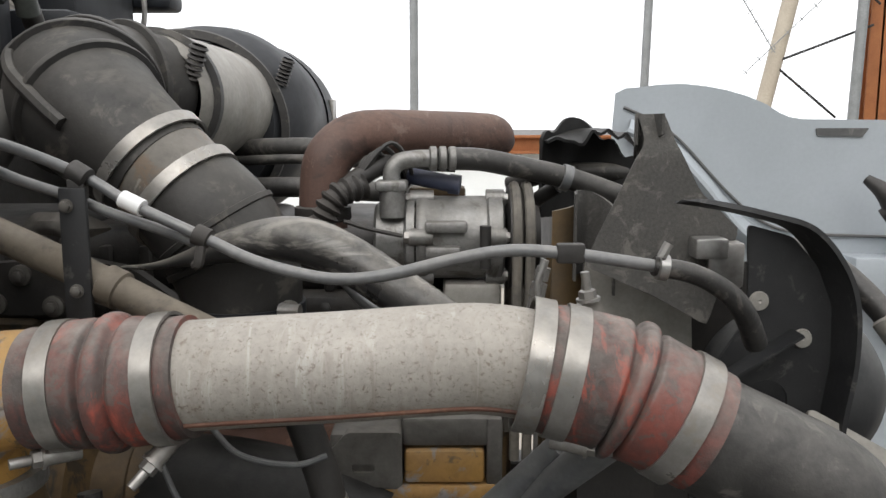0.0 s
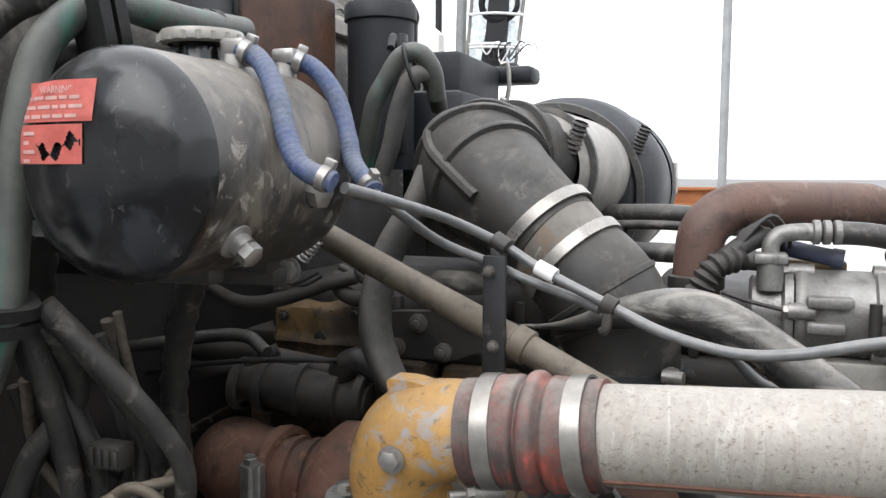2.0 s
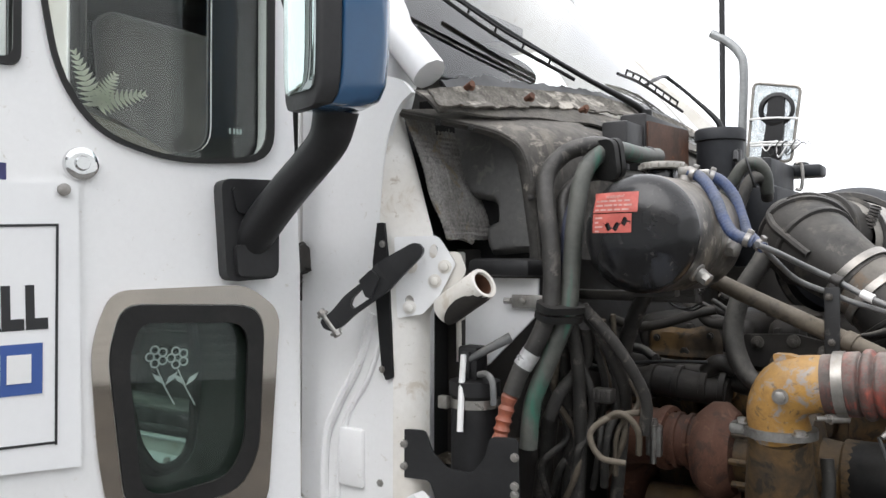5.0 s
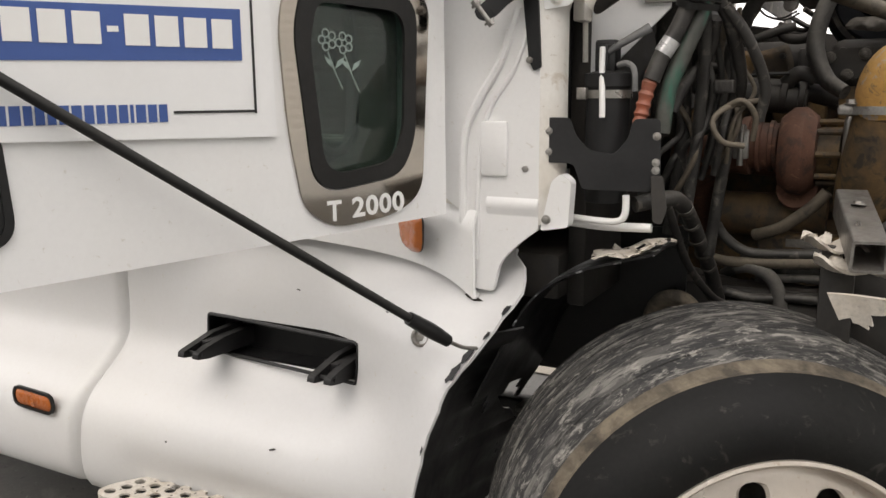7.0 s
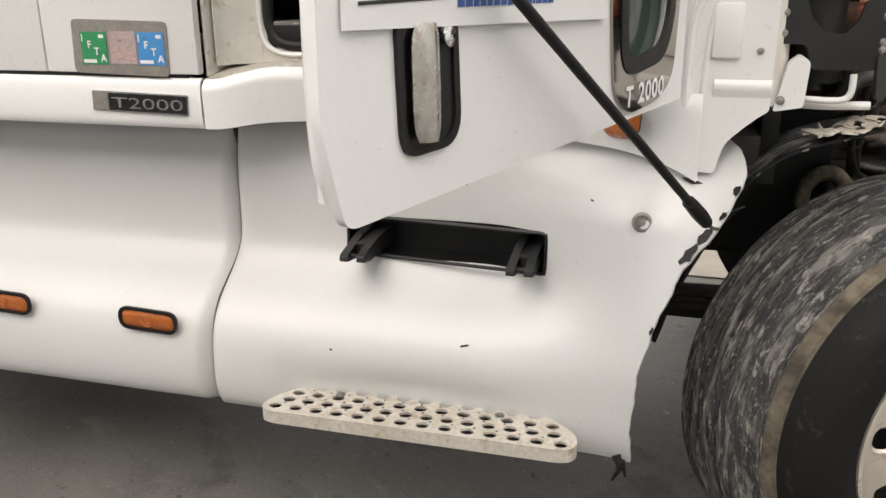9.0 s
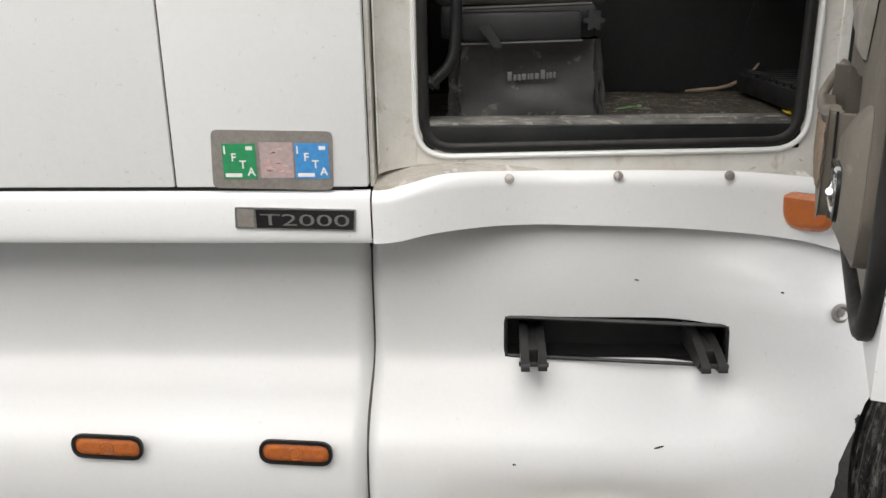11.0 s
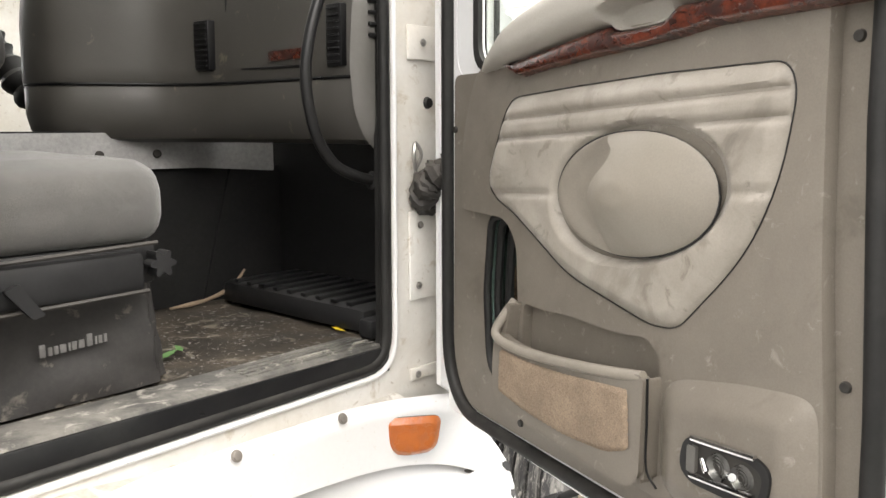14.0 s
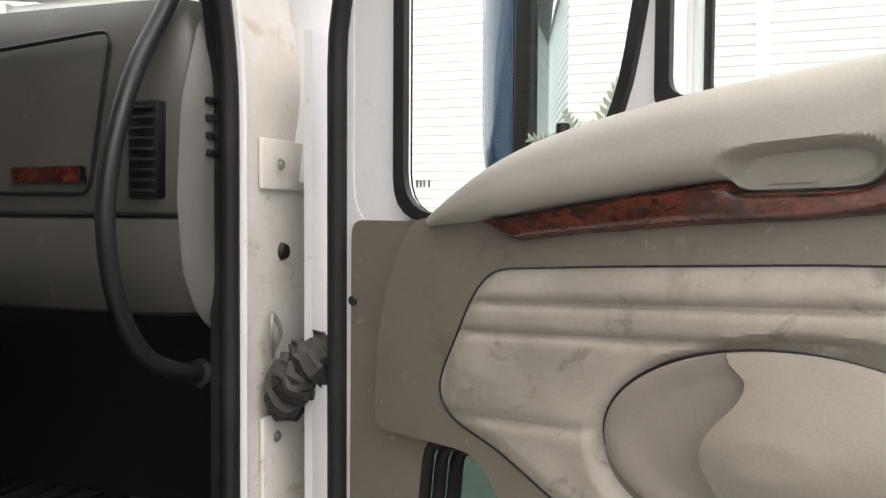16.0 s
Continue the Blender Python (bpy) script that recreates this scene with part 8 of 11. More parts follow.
def ac_compressor():
    t = thing("air_compressor", (0.02, 1.06, 1.50), "dusty aluminium air conditioning compressor with twin belts", "compressor")
    X = (1, 0, 0)
    c = (0.0, 1.065, 1.585)
    b = B()
    lathe(b, [(0, -0.088), (0.040, -0.088), (0.045, -0.084), (0.045, -0.050), (0.054, -0.046), (0.054, -0.036)], frame_of(c, X), 28)
    lathe(b, [(0.054, -0.034), (0.057, -0.030), (0.057, -0.022), (0.054, -0.018), (0.054, 0.055), (0.058, 0.058), (0.058, 0.075), (0.05, 0.078)], frame_of(c, X), 32)
    part("body", b, ALU, t)
    for k in range(5):
        a = 0.5 + k * 1.257
        y, z = c[1] + 0.052 * math.cos(a), c[2] + 0.052 * math.sin(a)
        for x0, x1, r in ((-0.040, -0.012, 0.011), (0.055, 0.078, 0.012)):
            b = B()
            rod(b, (x0, y, z), (x1, y, z), r, 12)
            part("lug", b, ALU, t)
    for x1, y0, z0 in ((0.03, 0.999, 1.598), (0.022, 0.996, 1.567)):
        b = B()
        box(b, (-0.022, y0, z0), (x1, 1.02, z0 + 0.0145), 0.004)
        part("rib", b, ALU, t)
    for k in range(5):
        a = 0.5 + k * 1.257
        b = B()
        bolt(b, (-0.040, c[1] + 0.052 * math.cos(a), c[2] + 0.052 * math.sin(a)), (-1, 0, 0), 0.008, 0.009)
        part("bolt", b, STEEL, t)
        b = B()
        bolt(b, (0.078, c[1] + 0.052 * math.cos(a), c[2] + 0.052 * math.sin(a)), (1, 0, 0), 0.007, 0.009)
        part("bolt", b, STEEL, t)
    b = B()
    rod(b, (-0.064, 1.03, 1.615), (-0.064, 1.03, 1.655), 0.016, 14)
    box(b, (-0.084, 1.012, 1.648), (-0.044, 1.048, 1.662), 0.004)
    part("port", b, ALU, t)
    b = B()
    lathe(b, [(0.030, 0.082), (0.068, 0.084), (0.068, 0.088), (0.061, 0.092), (0.068, 0.096), (0.061, 0.103), (0.068, 0.107), (0.068, 0.114), (0.045, 0.116), (0.04, 0.124), (0.0, 0.124)], frame_of(c, X), 36)
    part("pulley", b, GRIME, t)
    for x in (0.092, 0.108):
        b = B()
        for s in (-1, 1):
            tube(b, [(x, c[1] + 0.068 * s, 1.60), (x, c[1] + 0.068 * s, 1.585), (x, c[1] + 0.06 * s, 1.45), (x, c[1] + 0.05 * s, 1.3)], 0.0065, 8)
        pts = [(x, c[1] + 0.067 * math.cos(a), c[2] + 0.067 * math.sin(a)) for a in (math.pi * k / 14 for k in range(15))]
        tube(b, pts, 0.0065, 8, 1)
        part("drive_belt", b, BELT, t)
    b = B()
    box(b, (0.0, 1.03, 1.44), (0.075, 1.10, 1.53), 0.008)
    box(b, (-0.06, 1.03, 1.40), (0.09, 1.10, 1.45), 0.008)
    part("mount", b, CANISTER, t)
    b = B()
    rod(b, (0.052, 0.995, 1.555), (0.052, 0.995, 1.608), 0.007, 12)
    part("tension_stud", b, GRIME, t)
    b = B()
    box(b, (-0.045, 1.09, 1.632), (0.03, 1.13, 1.648), 0.004)
    part("cable_connector", b, BLADE, t)
    b = B()
    rod(b, (-0.045, 1.07, 1.665), (0.01, 1.06, 1.655), 0.011, 12)
    rod(b, (0.008, 1.06, 1.655), (0.022, 1.058, 1.653), 0.013, 12)
    part("switch_plug", b, INDIGO, t)


ac_compressor()


def ac_hose():
    t = thing("suction_hose", (0.08, 1.06, 1.62), "black air conditioning hose with a crimped aluminium fitting", "hose")
    b = B()
    tube(b, [(-0.064, 1.03, 1.655), (-0.064, 1.03, 1.672), (-0.055, 1.033, 1.684), (-0.033, 1.037, 1.688), (-0.015, 1.04, 1.688)], 0.011, 14)
    part("bent_pipe", b, ALU, t)
    b = B()
    for x in (-0.018, -0.006, 0.006):
        lathe(b, [(0.012, 0), (0.0155, 0.002), (0.0155, 0.009), (0.012, 0.011)], frame_of((x, 1.04, 1.688), (1, 0.1, 0)), 18)
    part("crimp", b, ALU, t)
    b = B()
    tube(b, [(0.008, 1.041, 1.688), (0.05, 1.046, 1.686), (0.10, 1.055, 1.676), (0.16, 1.062, 1.662), (0.22, 1.066, 1.642), (0.30, 1.06, 1.61)], 0.0145, 16)
    part("hose", b, HOSE, t)
    b = B()
    band(b, (0.158, 1.062, 1.6625), (1, 0.1, -0.3), 0.0150, 0.012, 0.002)
    part("clip", b, LINE, t)


ac_hose()


def hard_lines():
    """Two thin coolant lines from the tank, the bracket that holds them and their clips."""
    t = thing("coolant_line", (0.0, 0.72, 1.58), "thin grey coolant line looping over the charge pipe", "line", "coolant lines")
    b = B()
    tube(b, [(-0.428, 0.575, 1.7465), (-0.41, 0.64, 1.733), (-0.389, 0.74, 1.711), (-0.340, 0.775, 1.683), (-0.293, 0.765, 1.658), (-0.222, 0.75, 1.628), (-0.171, 0.735, 1.608), (-0.119, 0.73, 1.595), (-0.083, 0.72, 1.594), (-0.042, 0.715, 1.600), (0.008, 0.71, 1.613), (0.057, 0.705, 1.622), (0.110, 0.70, 1.620), (0.186, 0.70, 1.609)], 0.0055, 12)
    part("tube", b, LINE, t)
    b = B()
    tube(b, [(0.182, 0.70, 1.6095), (0.218, 0.70, 1.602), (0.252, 0.71, 1.583), (0.272, 0.72, 1.56), (0.29, 0.74, 1.53)], [0.0085, 0.009, 0.0095, 0.0105, 0.011], 14)
    part("end_hose", b, HOSE, t)
    b = B()
    lathe(b, [(0.0085, -0.005), (0.0115, -0.004), (0.0115, 0.004), (0.0085, 0.005)], frame_of((0.190, 0.70, 1.608), (1, 0, -0.15)), 16)
    rod(b, (0.187, 0.694, 1.618), (0.193, 0.694, 1.630), 0.0045, 8)
    part("hose_clip", b, STEEL, t)
    b = B()
    box(b, (0.098, 0.694, 1.612), (0.122, 0.706, 1.629), 0.002)
    part("line_clip", b, GRIME, t)
    b = B()
    tube(b, [(-0.300, 0.766, 1.662), (-0.280, 0.762, 1.653)], 0.0085, 10)
    part("white_tape", b, LETTER, t)
    b = B()
    lathe(b, [(0.0055, -0.008), (0.010, -0.007), (0.010, 0.007), (0.0055, 0.008)], frame_of((-0.222, 0.75, 1.628), (0.7, -0.1, -0.3)), 14)
    tube(b, [(-0.222, 0.745, 1.62), (-0.224, 0.742, 1.605), (-0.228, 0.745, 1.602)], 0.005, 8)
    part("line_clip", b, GRIME, t)
    t2 = thing("coolant_line", (-0.33, 0.77, 1.62), "thin grey coolant line joining the longer one", "line", "coolant lines")
    b = B()
    tube(b, [(-0.436, 0.655, 1.740), (-0.425, 0.70, 1.716), (-0.404, 0.762, 1.684), (-0.354, 0.785, 1.661), (-0.315, 0.78, 1.646), (-0.259, 0.768, 1.630), (-0.232, 0.757, 1.622)], 0.0052, 12)
    part("tube", b, LINE, t2)
    s = thing("line_bracket", (-0.348, 0.79, 1.50), "black flat steel bracket that carries the coolant lines", "bracket")
    b = B()
    box(b, (-0.360, 0.765, 1.47), (-0.334, 0.771, 1.672), 0.002)
    part("upright", b, BLACK_STEEL, s)
    b = B()
    lathe(b, [(0.0055, -0.011), (0.0105, -0.009), (0.0105, 0.009), (0.0055, 0.011)], frame_of((-0.342, 0.774, 1.684), (0.8, -0.15, -0.45)), 16)
    box(b, (-0.352, 0.766, 1.66), (-0.336, 0.780, 1.68), 0.002)
    part("p_clip", b, GRIME, s)
    for at in ((-0.352, 0.764, 1.655), (-0.347, 0.764, 1.574), (-0.347, 0.764, 1.49)):
        b = B()
        bolt(b, at, (0, -1, 0), 0.005, 0.006)
        part("bolt", b, ALU_DIRTY, s)


hard_lines()


def support_tube():
    t = thing("filler_tube", (-0.4, 0.79, 1.5), "dusty brown-grey oil filler tube slanting across the bay", "tube")
    b = B()
    tube(b, [(-0.584, 0.822, 1.685), (-0.487, 0.81, 1.643), (-0.352, 0.79, 1.587), (-0.250, 0.765, 1.545), (-0.12, 0.745, 1.49)], 0.0165, 18)
    part("tube", b, TUBE_BROWN, t)
    b = B()
    lathe(b, [(0.0165, 0), (0.020, 0.002), (0.020, 0.02), (0.0165, 0.022)], frame_of((-0.330, 0.785, 1.578), (1, -0.2, -0.42)), 20)
    part("collar", b, TUBE_BROWN, t)
    b = B()
    lathe(b, [(0, -0.012), (0.011, -0.010), (0.012, 0.0), (0.012, 0.012)], frame_of((-0.586, 0.822, 1.686), (1, -0.1, -0.42)), 16)
    part("end_fitting", b, STEEL, t)
    b = B()
    for k in range(6):
        lathe(b, [(0.007, 0.006 * k), (0.0095, 0.006 * k + 0.002), (0.007, 0.006 * k + 0.004)], frame_of((-0.600, 0.80, 1.655), (0.5, 0, 0.6)), 10)
    bolt(b, (-0.612, 0.79, 1.642), (0, -1, 0), 0.012, 0.008)
    tagged(part("spring_fitting", b, STEEL, t), kind="stuff")


support_tube()


def coolant_hoses():
    b = B()
    tube(b, [(-0.345, 0.87, 1.578), (-0.305, 0.86, 1.582), (-0.265, 0.85, 1.592), (-0.224, 0.84, 1.605), (-0.175, 0.83, 1.615), (-0.133, 0.82, 1.613), (-0.092, 0.81, 1.596), (-0.047, 0.80, 1.568), (0.003, 0.79, 1.535), (0.037, 0.79, 1.505)], [0.002, 0.004, 0.009, 0.017, 0.022, 0.024, 0.024, 0.024, 0.024, 0.024], 18)
    solo("coolant_hose", b, HOSE_BIG, "thick scuffed black coolant hose arching towards the charge pipe", "hose")
    b = B()
    tube(b, [(-0.505, 0.99, 1.76), (-0.520, 0.975, 1.715), (-0.553, 0.96, 1.655), (-0.570, 0.95, 1.585), (-0.564, 0.94, 1.532), (-0.538, 0.93, 1.482), (-0.50, 0.915, 1.455)], [0.030, 0.030, 0.030, 0.031, 0.032, 0.030, 0.026], 20, flat=0.62)
    solo("heater_return_hose", b, HOSE_GREY, "flattened grey heater hose curving down the engine", "hose")
    b = B()
    tube(b, [(-0.138, 0.76, 1.455), (-0.125, 0.755, 1.42), (-0.112, 0.75, 1.38), (-0.10, 0.75, 1.30)], 0.017, 14)
    t = solo("lower_tube", b, GRIME, "dark tube rising behind the charge pipe", "tube")
    b = B()
    lathe(b, [(0.017, 0), (0.022, 0.001), (0.022, 0.02), (0.017, 0.021)], frame_of((-0.114, 0.75, 1.37), (0.12, 0, -0.4)), 18)
    part("collar", b, STEEL, t)
    for p, q, r in (((0.112, 0.75, 1.425), (0.03, 0.78, 1.33), 0.014), ((0.155, 0.70, 1.455), (0.06, 0.79, 1.33), 0.017)):
        b = B()
        rod(b, p, q, r, 14)
        solo("shroud_strut", b, LINE, "grey tubular strut under the charge pipe", "strut", "shroud struts")
    b = B()
    tube(b, [(-0.22, 0.74, 1.45), (-0.19, 0.73, 1.425), (-0.14, 0.73, 1.415), (-0.11, 0.74, 1.42)], 0.003, 8)
    tube(b, [(-0.27, 0.74, 1.42), (-0.25, 0.74, 1.37), (-0.22, 0.74, 1.34)], 0.003, 8)
    solo("thin_cable", b, LINE, "thin grey cable hanging under the charge pipe", "cable")
    b = B()
    tube(b, [(-0.115, 0.86, 1.585), (-0.10, 0.855, 1.56), (-0.07, 0.85, 1.535), (-0.03, 0.85, 1.53)], 0.006, 10)
    solo("breather_pipe", b, LINE, "thin grey breather pipe below the coolant hose", "pipe")
    # wires bundled beside the rusty pipe
    b = B()
    ribs = smooth_path([(-0.152, 1.0, 1.595), (-0.145, 0.995, 1.62), (-0.128, 1.0, 1.645), (-0.10, 1.02, 1.655)], 12)
    tube(b, ribs, [0.015 + 0.003 * math.sin(i * 1.6) for i in range(len(ribs))], 12, 1)
    loom = thing("wiring_loom", (-0.13, 1.0, 1.60), "dirty wiring loom with taped cables by the rusty pipe", "wiring")
    part("conduit", b, GRIME, loom)
    b = B()
    tube(b, [(-0.128, 1.0, 1.645), (-0.10, 1.03, 1.668), (-0.07, 1.05, 1.68), (-0.05, 1.10, 1.66)], 0.013, 10)
    part("taped_branch", b, GRIME, loom)
    for k in range(4):
        b = B()
        tube(b, [(-0.11, 1.02, 1.66), (-0.095 + 0.01 * k, 1.03, 1.69 + 0.006 * k), (-0.07 + 0.01 * k, 1.06, 1.668), (-0.055, 1.08, 1.64)], 0.003, 6)
        part("wire", b, GRIME, loom)
    b = B()
    tube(b, [(-0.12, 0.985, 1.615), (-0.09, 0.99, 1.605), (-0.05, 1.0, 1.595)], 0.003, 6)
    part("wire", b, GRIME, loom)
    b = B()
    for k, (z, y) in enumerate(((1.69, 1.35), (1.672, 1.33), (1.63, 1.30))):
        tube(b, [(-0.35, y, z), (-0.22, y - 0.02, z + 0.004), (-0.12, y, z - 0.004), (0.02, y, z - 0.01)], 0.016 if k != 1 else 0.008, 12)
    solo("far_hose_run", b, HOSE, "pair of black hoses running behind the intake elbow", "hose")


coolant_hoses()


# ---------------------------------------------------------------- coolant tank and its hoses
def surge_tank():
    c = Vector((-0.596, 0.470, 1.765))
    ax = Vector((0.06, 1.0, 0.0)).normalized()
    m = frame_of(c, ax)
    R = 0.101
    t = thing("surge_tank", c + Vector((0, 0.12, -R)), "dusty black coolant tank with torn red warning labels", "tank")
    b = B()
    prof = [(0, -0.024), (0.04, -0.022), (0.075, -0.014), (0.093, 0.0), (0.0995, 0.012), (R, 0.022), (R, 0.118), (R + 0.0012, 0.120), (R, 0.122), (R, 0.225), (0.097, 0.240), (0.08, 0.254), (0.04, 0.262), (0, 0.264)]
    lathe(b, prof[5:], m, 64)
    part("shell", b, TANK_SIDE, t, "dust-streaked black tank shell")
    b = B()
    lathe(b, prof[:6], m, 64)
    part("end_cap", b, TANK, t, "glossy black domed end cap")
    # red labels on the end cap, following its dome
    def dome(x, z):
        r = math.hypot(x - c.x, z - c.z)
        return c.y + float(np.interp(r, [0, 0.04, 0.075, 0.093], [-0.024, -0.022, -0.014, 0.0])) - 0.0014

    def torn_here(u, v):
        return 0.30 < u < 0.97 and abs(v - 0.42 - 0.18 * math.sin(u * 9)) < 0.13 + 0.11 * math.sin(u * 31 + 1)

    for x0, x1, z0, z1, torn in ((-0.668, -0.584, 1.800, 1.834, False), (-0.667, -0.594, 1.766, 1.798, True)):
        b = B()
        sheet(b, lambda u, v: Vector((x0 + (x1 - x0) * u, dome(x0 + (x1 - x0) * u, z0 + (z1 - z0) * v), z0 + (z1 - z0) * v)), 44, 24,
              (lambda u, v: torn_here(u, v)) if torn else None)
        lab = part("warning_label", b, RED_LABEL, t, "faded red warning label")
        b = B()
        rows = 4
        for i in range(rows):
            z = z1 - 0.0085 - (0.0075 * i)
            if i == 0 and not torn:
                continue
            x = x0 + 0.005
            rnd = random.Random(i)
            while x < x1 - 0.014 - (0.045 if torn else 0):
                w = 0.006 + 0.010 * rnd.random()
                sheet(b, lambda u, v: Vector((x + w * u, dome(x + w * u, z) - 0.0007, z + 0.003 * v)), 2, 1)
                x += w + 0.0025
        part("print_bar", b, PALE_BAR, lab).name = "print_line"
        if not torn:
            b = B()
            yy = dome(-0.626, 1.826) - 0.0012
            text_mesh(b, "WARNING", side(yy) @ Matrix.Translation((-0.642, 1.8235, 0)), 0.0058, 0.0, 0.02, width=0.034)
            part("letters", b, PALE_BAR, lab)
    # filler neck and cap
    b = B()
    lathe(b, [(0.034, -0.012), (0.028, 0.002), (0.026, 0.020), (0.032, 0.024)], frame_of((-0.606, 0.622, 1.862), (0, 0, 1)), 32)
    part("filler_neck", b, TANK, t)
    b = B()
    pr = [(0.034, 0.022), (0.041, 0.024), (0.0415, 0.030), (0.039, 0.035), (0.020, 0.0365), (0, 0.037)]
    lathe(b, pr, frame_of((-0.606, 0.622, 1.862), (0, 0, 1)), 36)
    for k in range(18):
        a = k * math.pi / 9
        rod(b, (-0.606 + 0.041 * math.cos(a), 0.622 + 0.041 * math.sin(a), 1.885), (-0.606 + 0.041 * math.cos(a), 0.622 + 0.041 * math.sin(a), 1.893), 0.003, 6)
    part("cap", b, CANISTER, t, "dusty grey pressure cap")
    # fittings
    for at, al, r in (((-0.514, 0.535, 1.700), (0.8, -0.1, -0.55), 0.012), ((-0.497, 0.626, 1.745), (0.95, -0.1, -0.2), 0.017)):
        b = B()
        d = Vector(al).normalized()
        lathe(b, [(r * 1.5, -0.012), (r * 1.4, 0.002), (r, 0.004), (r, 0.014)], frame_of(at, d), 18)
        lathe(b, [(r * 0.95, 0.012), (r * 0.95, 0.024), (r * 0.7, 0.026), (0, 0.026)], frame_of(at, d), 6)
        part("drain_plug", b, STEEL, t)
    for at in ((-0.560, 0.606, 1.860), (-0.556, 0.690, 1.862)):
        b = B()
        lathe(b, [(0.014, -0.004), (0.012, 0.010), (0.008, 0.012)], frame_of(at, (0.1, 0, 1)), 14)
        box(b, (-0.010, -0.009, 0.010), (0.016, 0.009, 0.026), 0.003, m=Matrix.Translation(at))
        part("elbow_fitting", b, STEEL, t)
    # torn white sticker and drips
    b = B()
    for u0, v0, w, h in ((0.70, 0.155, 0.14, 0.022), (0.42, 0.150, 0.10, 0.014), (0.55, 0.172, 0.10, 0.012)):
        sheet(b, lambda u, v: m @ Vector(((R + 0.0012) * math.sin(u0 + w * u) , (R + 0.0012) * math.cos(u0 + w * u), v0 + h * v + 0.006 * u)), 6, 3)
    part("torn_sticker", b, LETTER, t)
    # saddle under the tank
    b = B()
    box(b, (-0.64, 0.56, 1.655), (-0.56, 0.585, 1.672), 0.004)
    box(b, (-0.64, 0.66, 1.655), (-0.56, 0.685, 1.672), 0.004)
    box(b, (-0.86, 0.67, 1.64), (-0.56, 0.70, 1.66), 0.005)
    part("saddle", b, GRIME, t)


surge_tank()


def blue_hoses():
    for pts in ([(-0.553, 0.606, 1.876), (-0.535, 0.606, 1.868), (-0.515, 0.595, 1.850), (-0.495, 0.58, 1.821), (-0.480, 0.568, 1.790), (-0.462, 0.560, 1.765), (-0.432, 0.562, 1.751)],
                [(-0.548, 0.690, 1.878), (-0.525, 0.70, 1.868), (-0.500, 0.70, 1.838), (-0.482, 0.69, 1.795), (-0.470, 0.68, 1.768), (-0.438, 0.658, 1.742)]):
        t = thing("braided_hose", Vector(pts[-1]) - Vector((0, 0, 0.01)), "faded blue braided hose from the tank with crimped ends", "hose", "blue tank hoses")
        b = B()
        n = 28
        tube(b, pts, 0.0098, n, 22)
        rows = list(b.verts)
        for i in range(len(rows) // n):  # crossed strands of the braid
            ring = rows[i * n:(i + 1) * n]
            mid = sum((v.co for v in ring), Vector()) / n
            for k, v in enumerate(ring):
                a = 2 * math.pi * k / n
                v.co += (v.co - mid).normalized() * 0.0004 * math.sin(6 * a + 0.8 * i) * math.sin(6 * a - 0.8 * i)
        part("hose", b, BLUE_HOSE, t)
        for p, q in ((pts[0], pts[1]), (pts[-1], pts[-2])):
            b = B()
            d = Vector(q) - Vector(p)
            lathe(b, [(0.0095, 0.004), (0.0125, 0.005), (0.0125, 0.013), (0.0095, 0.014)], frame_of(p, d), 16)
            box(b, (-0.004, 0.010, 0.004), (0.004, 0.018, 0.014), 0.001, m=frame_of(p, d))
            part("worm_clip", b, STEEL, t)


blue_hoses()


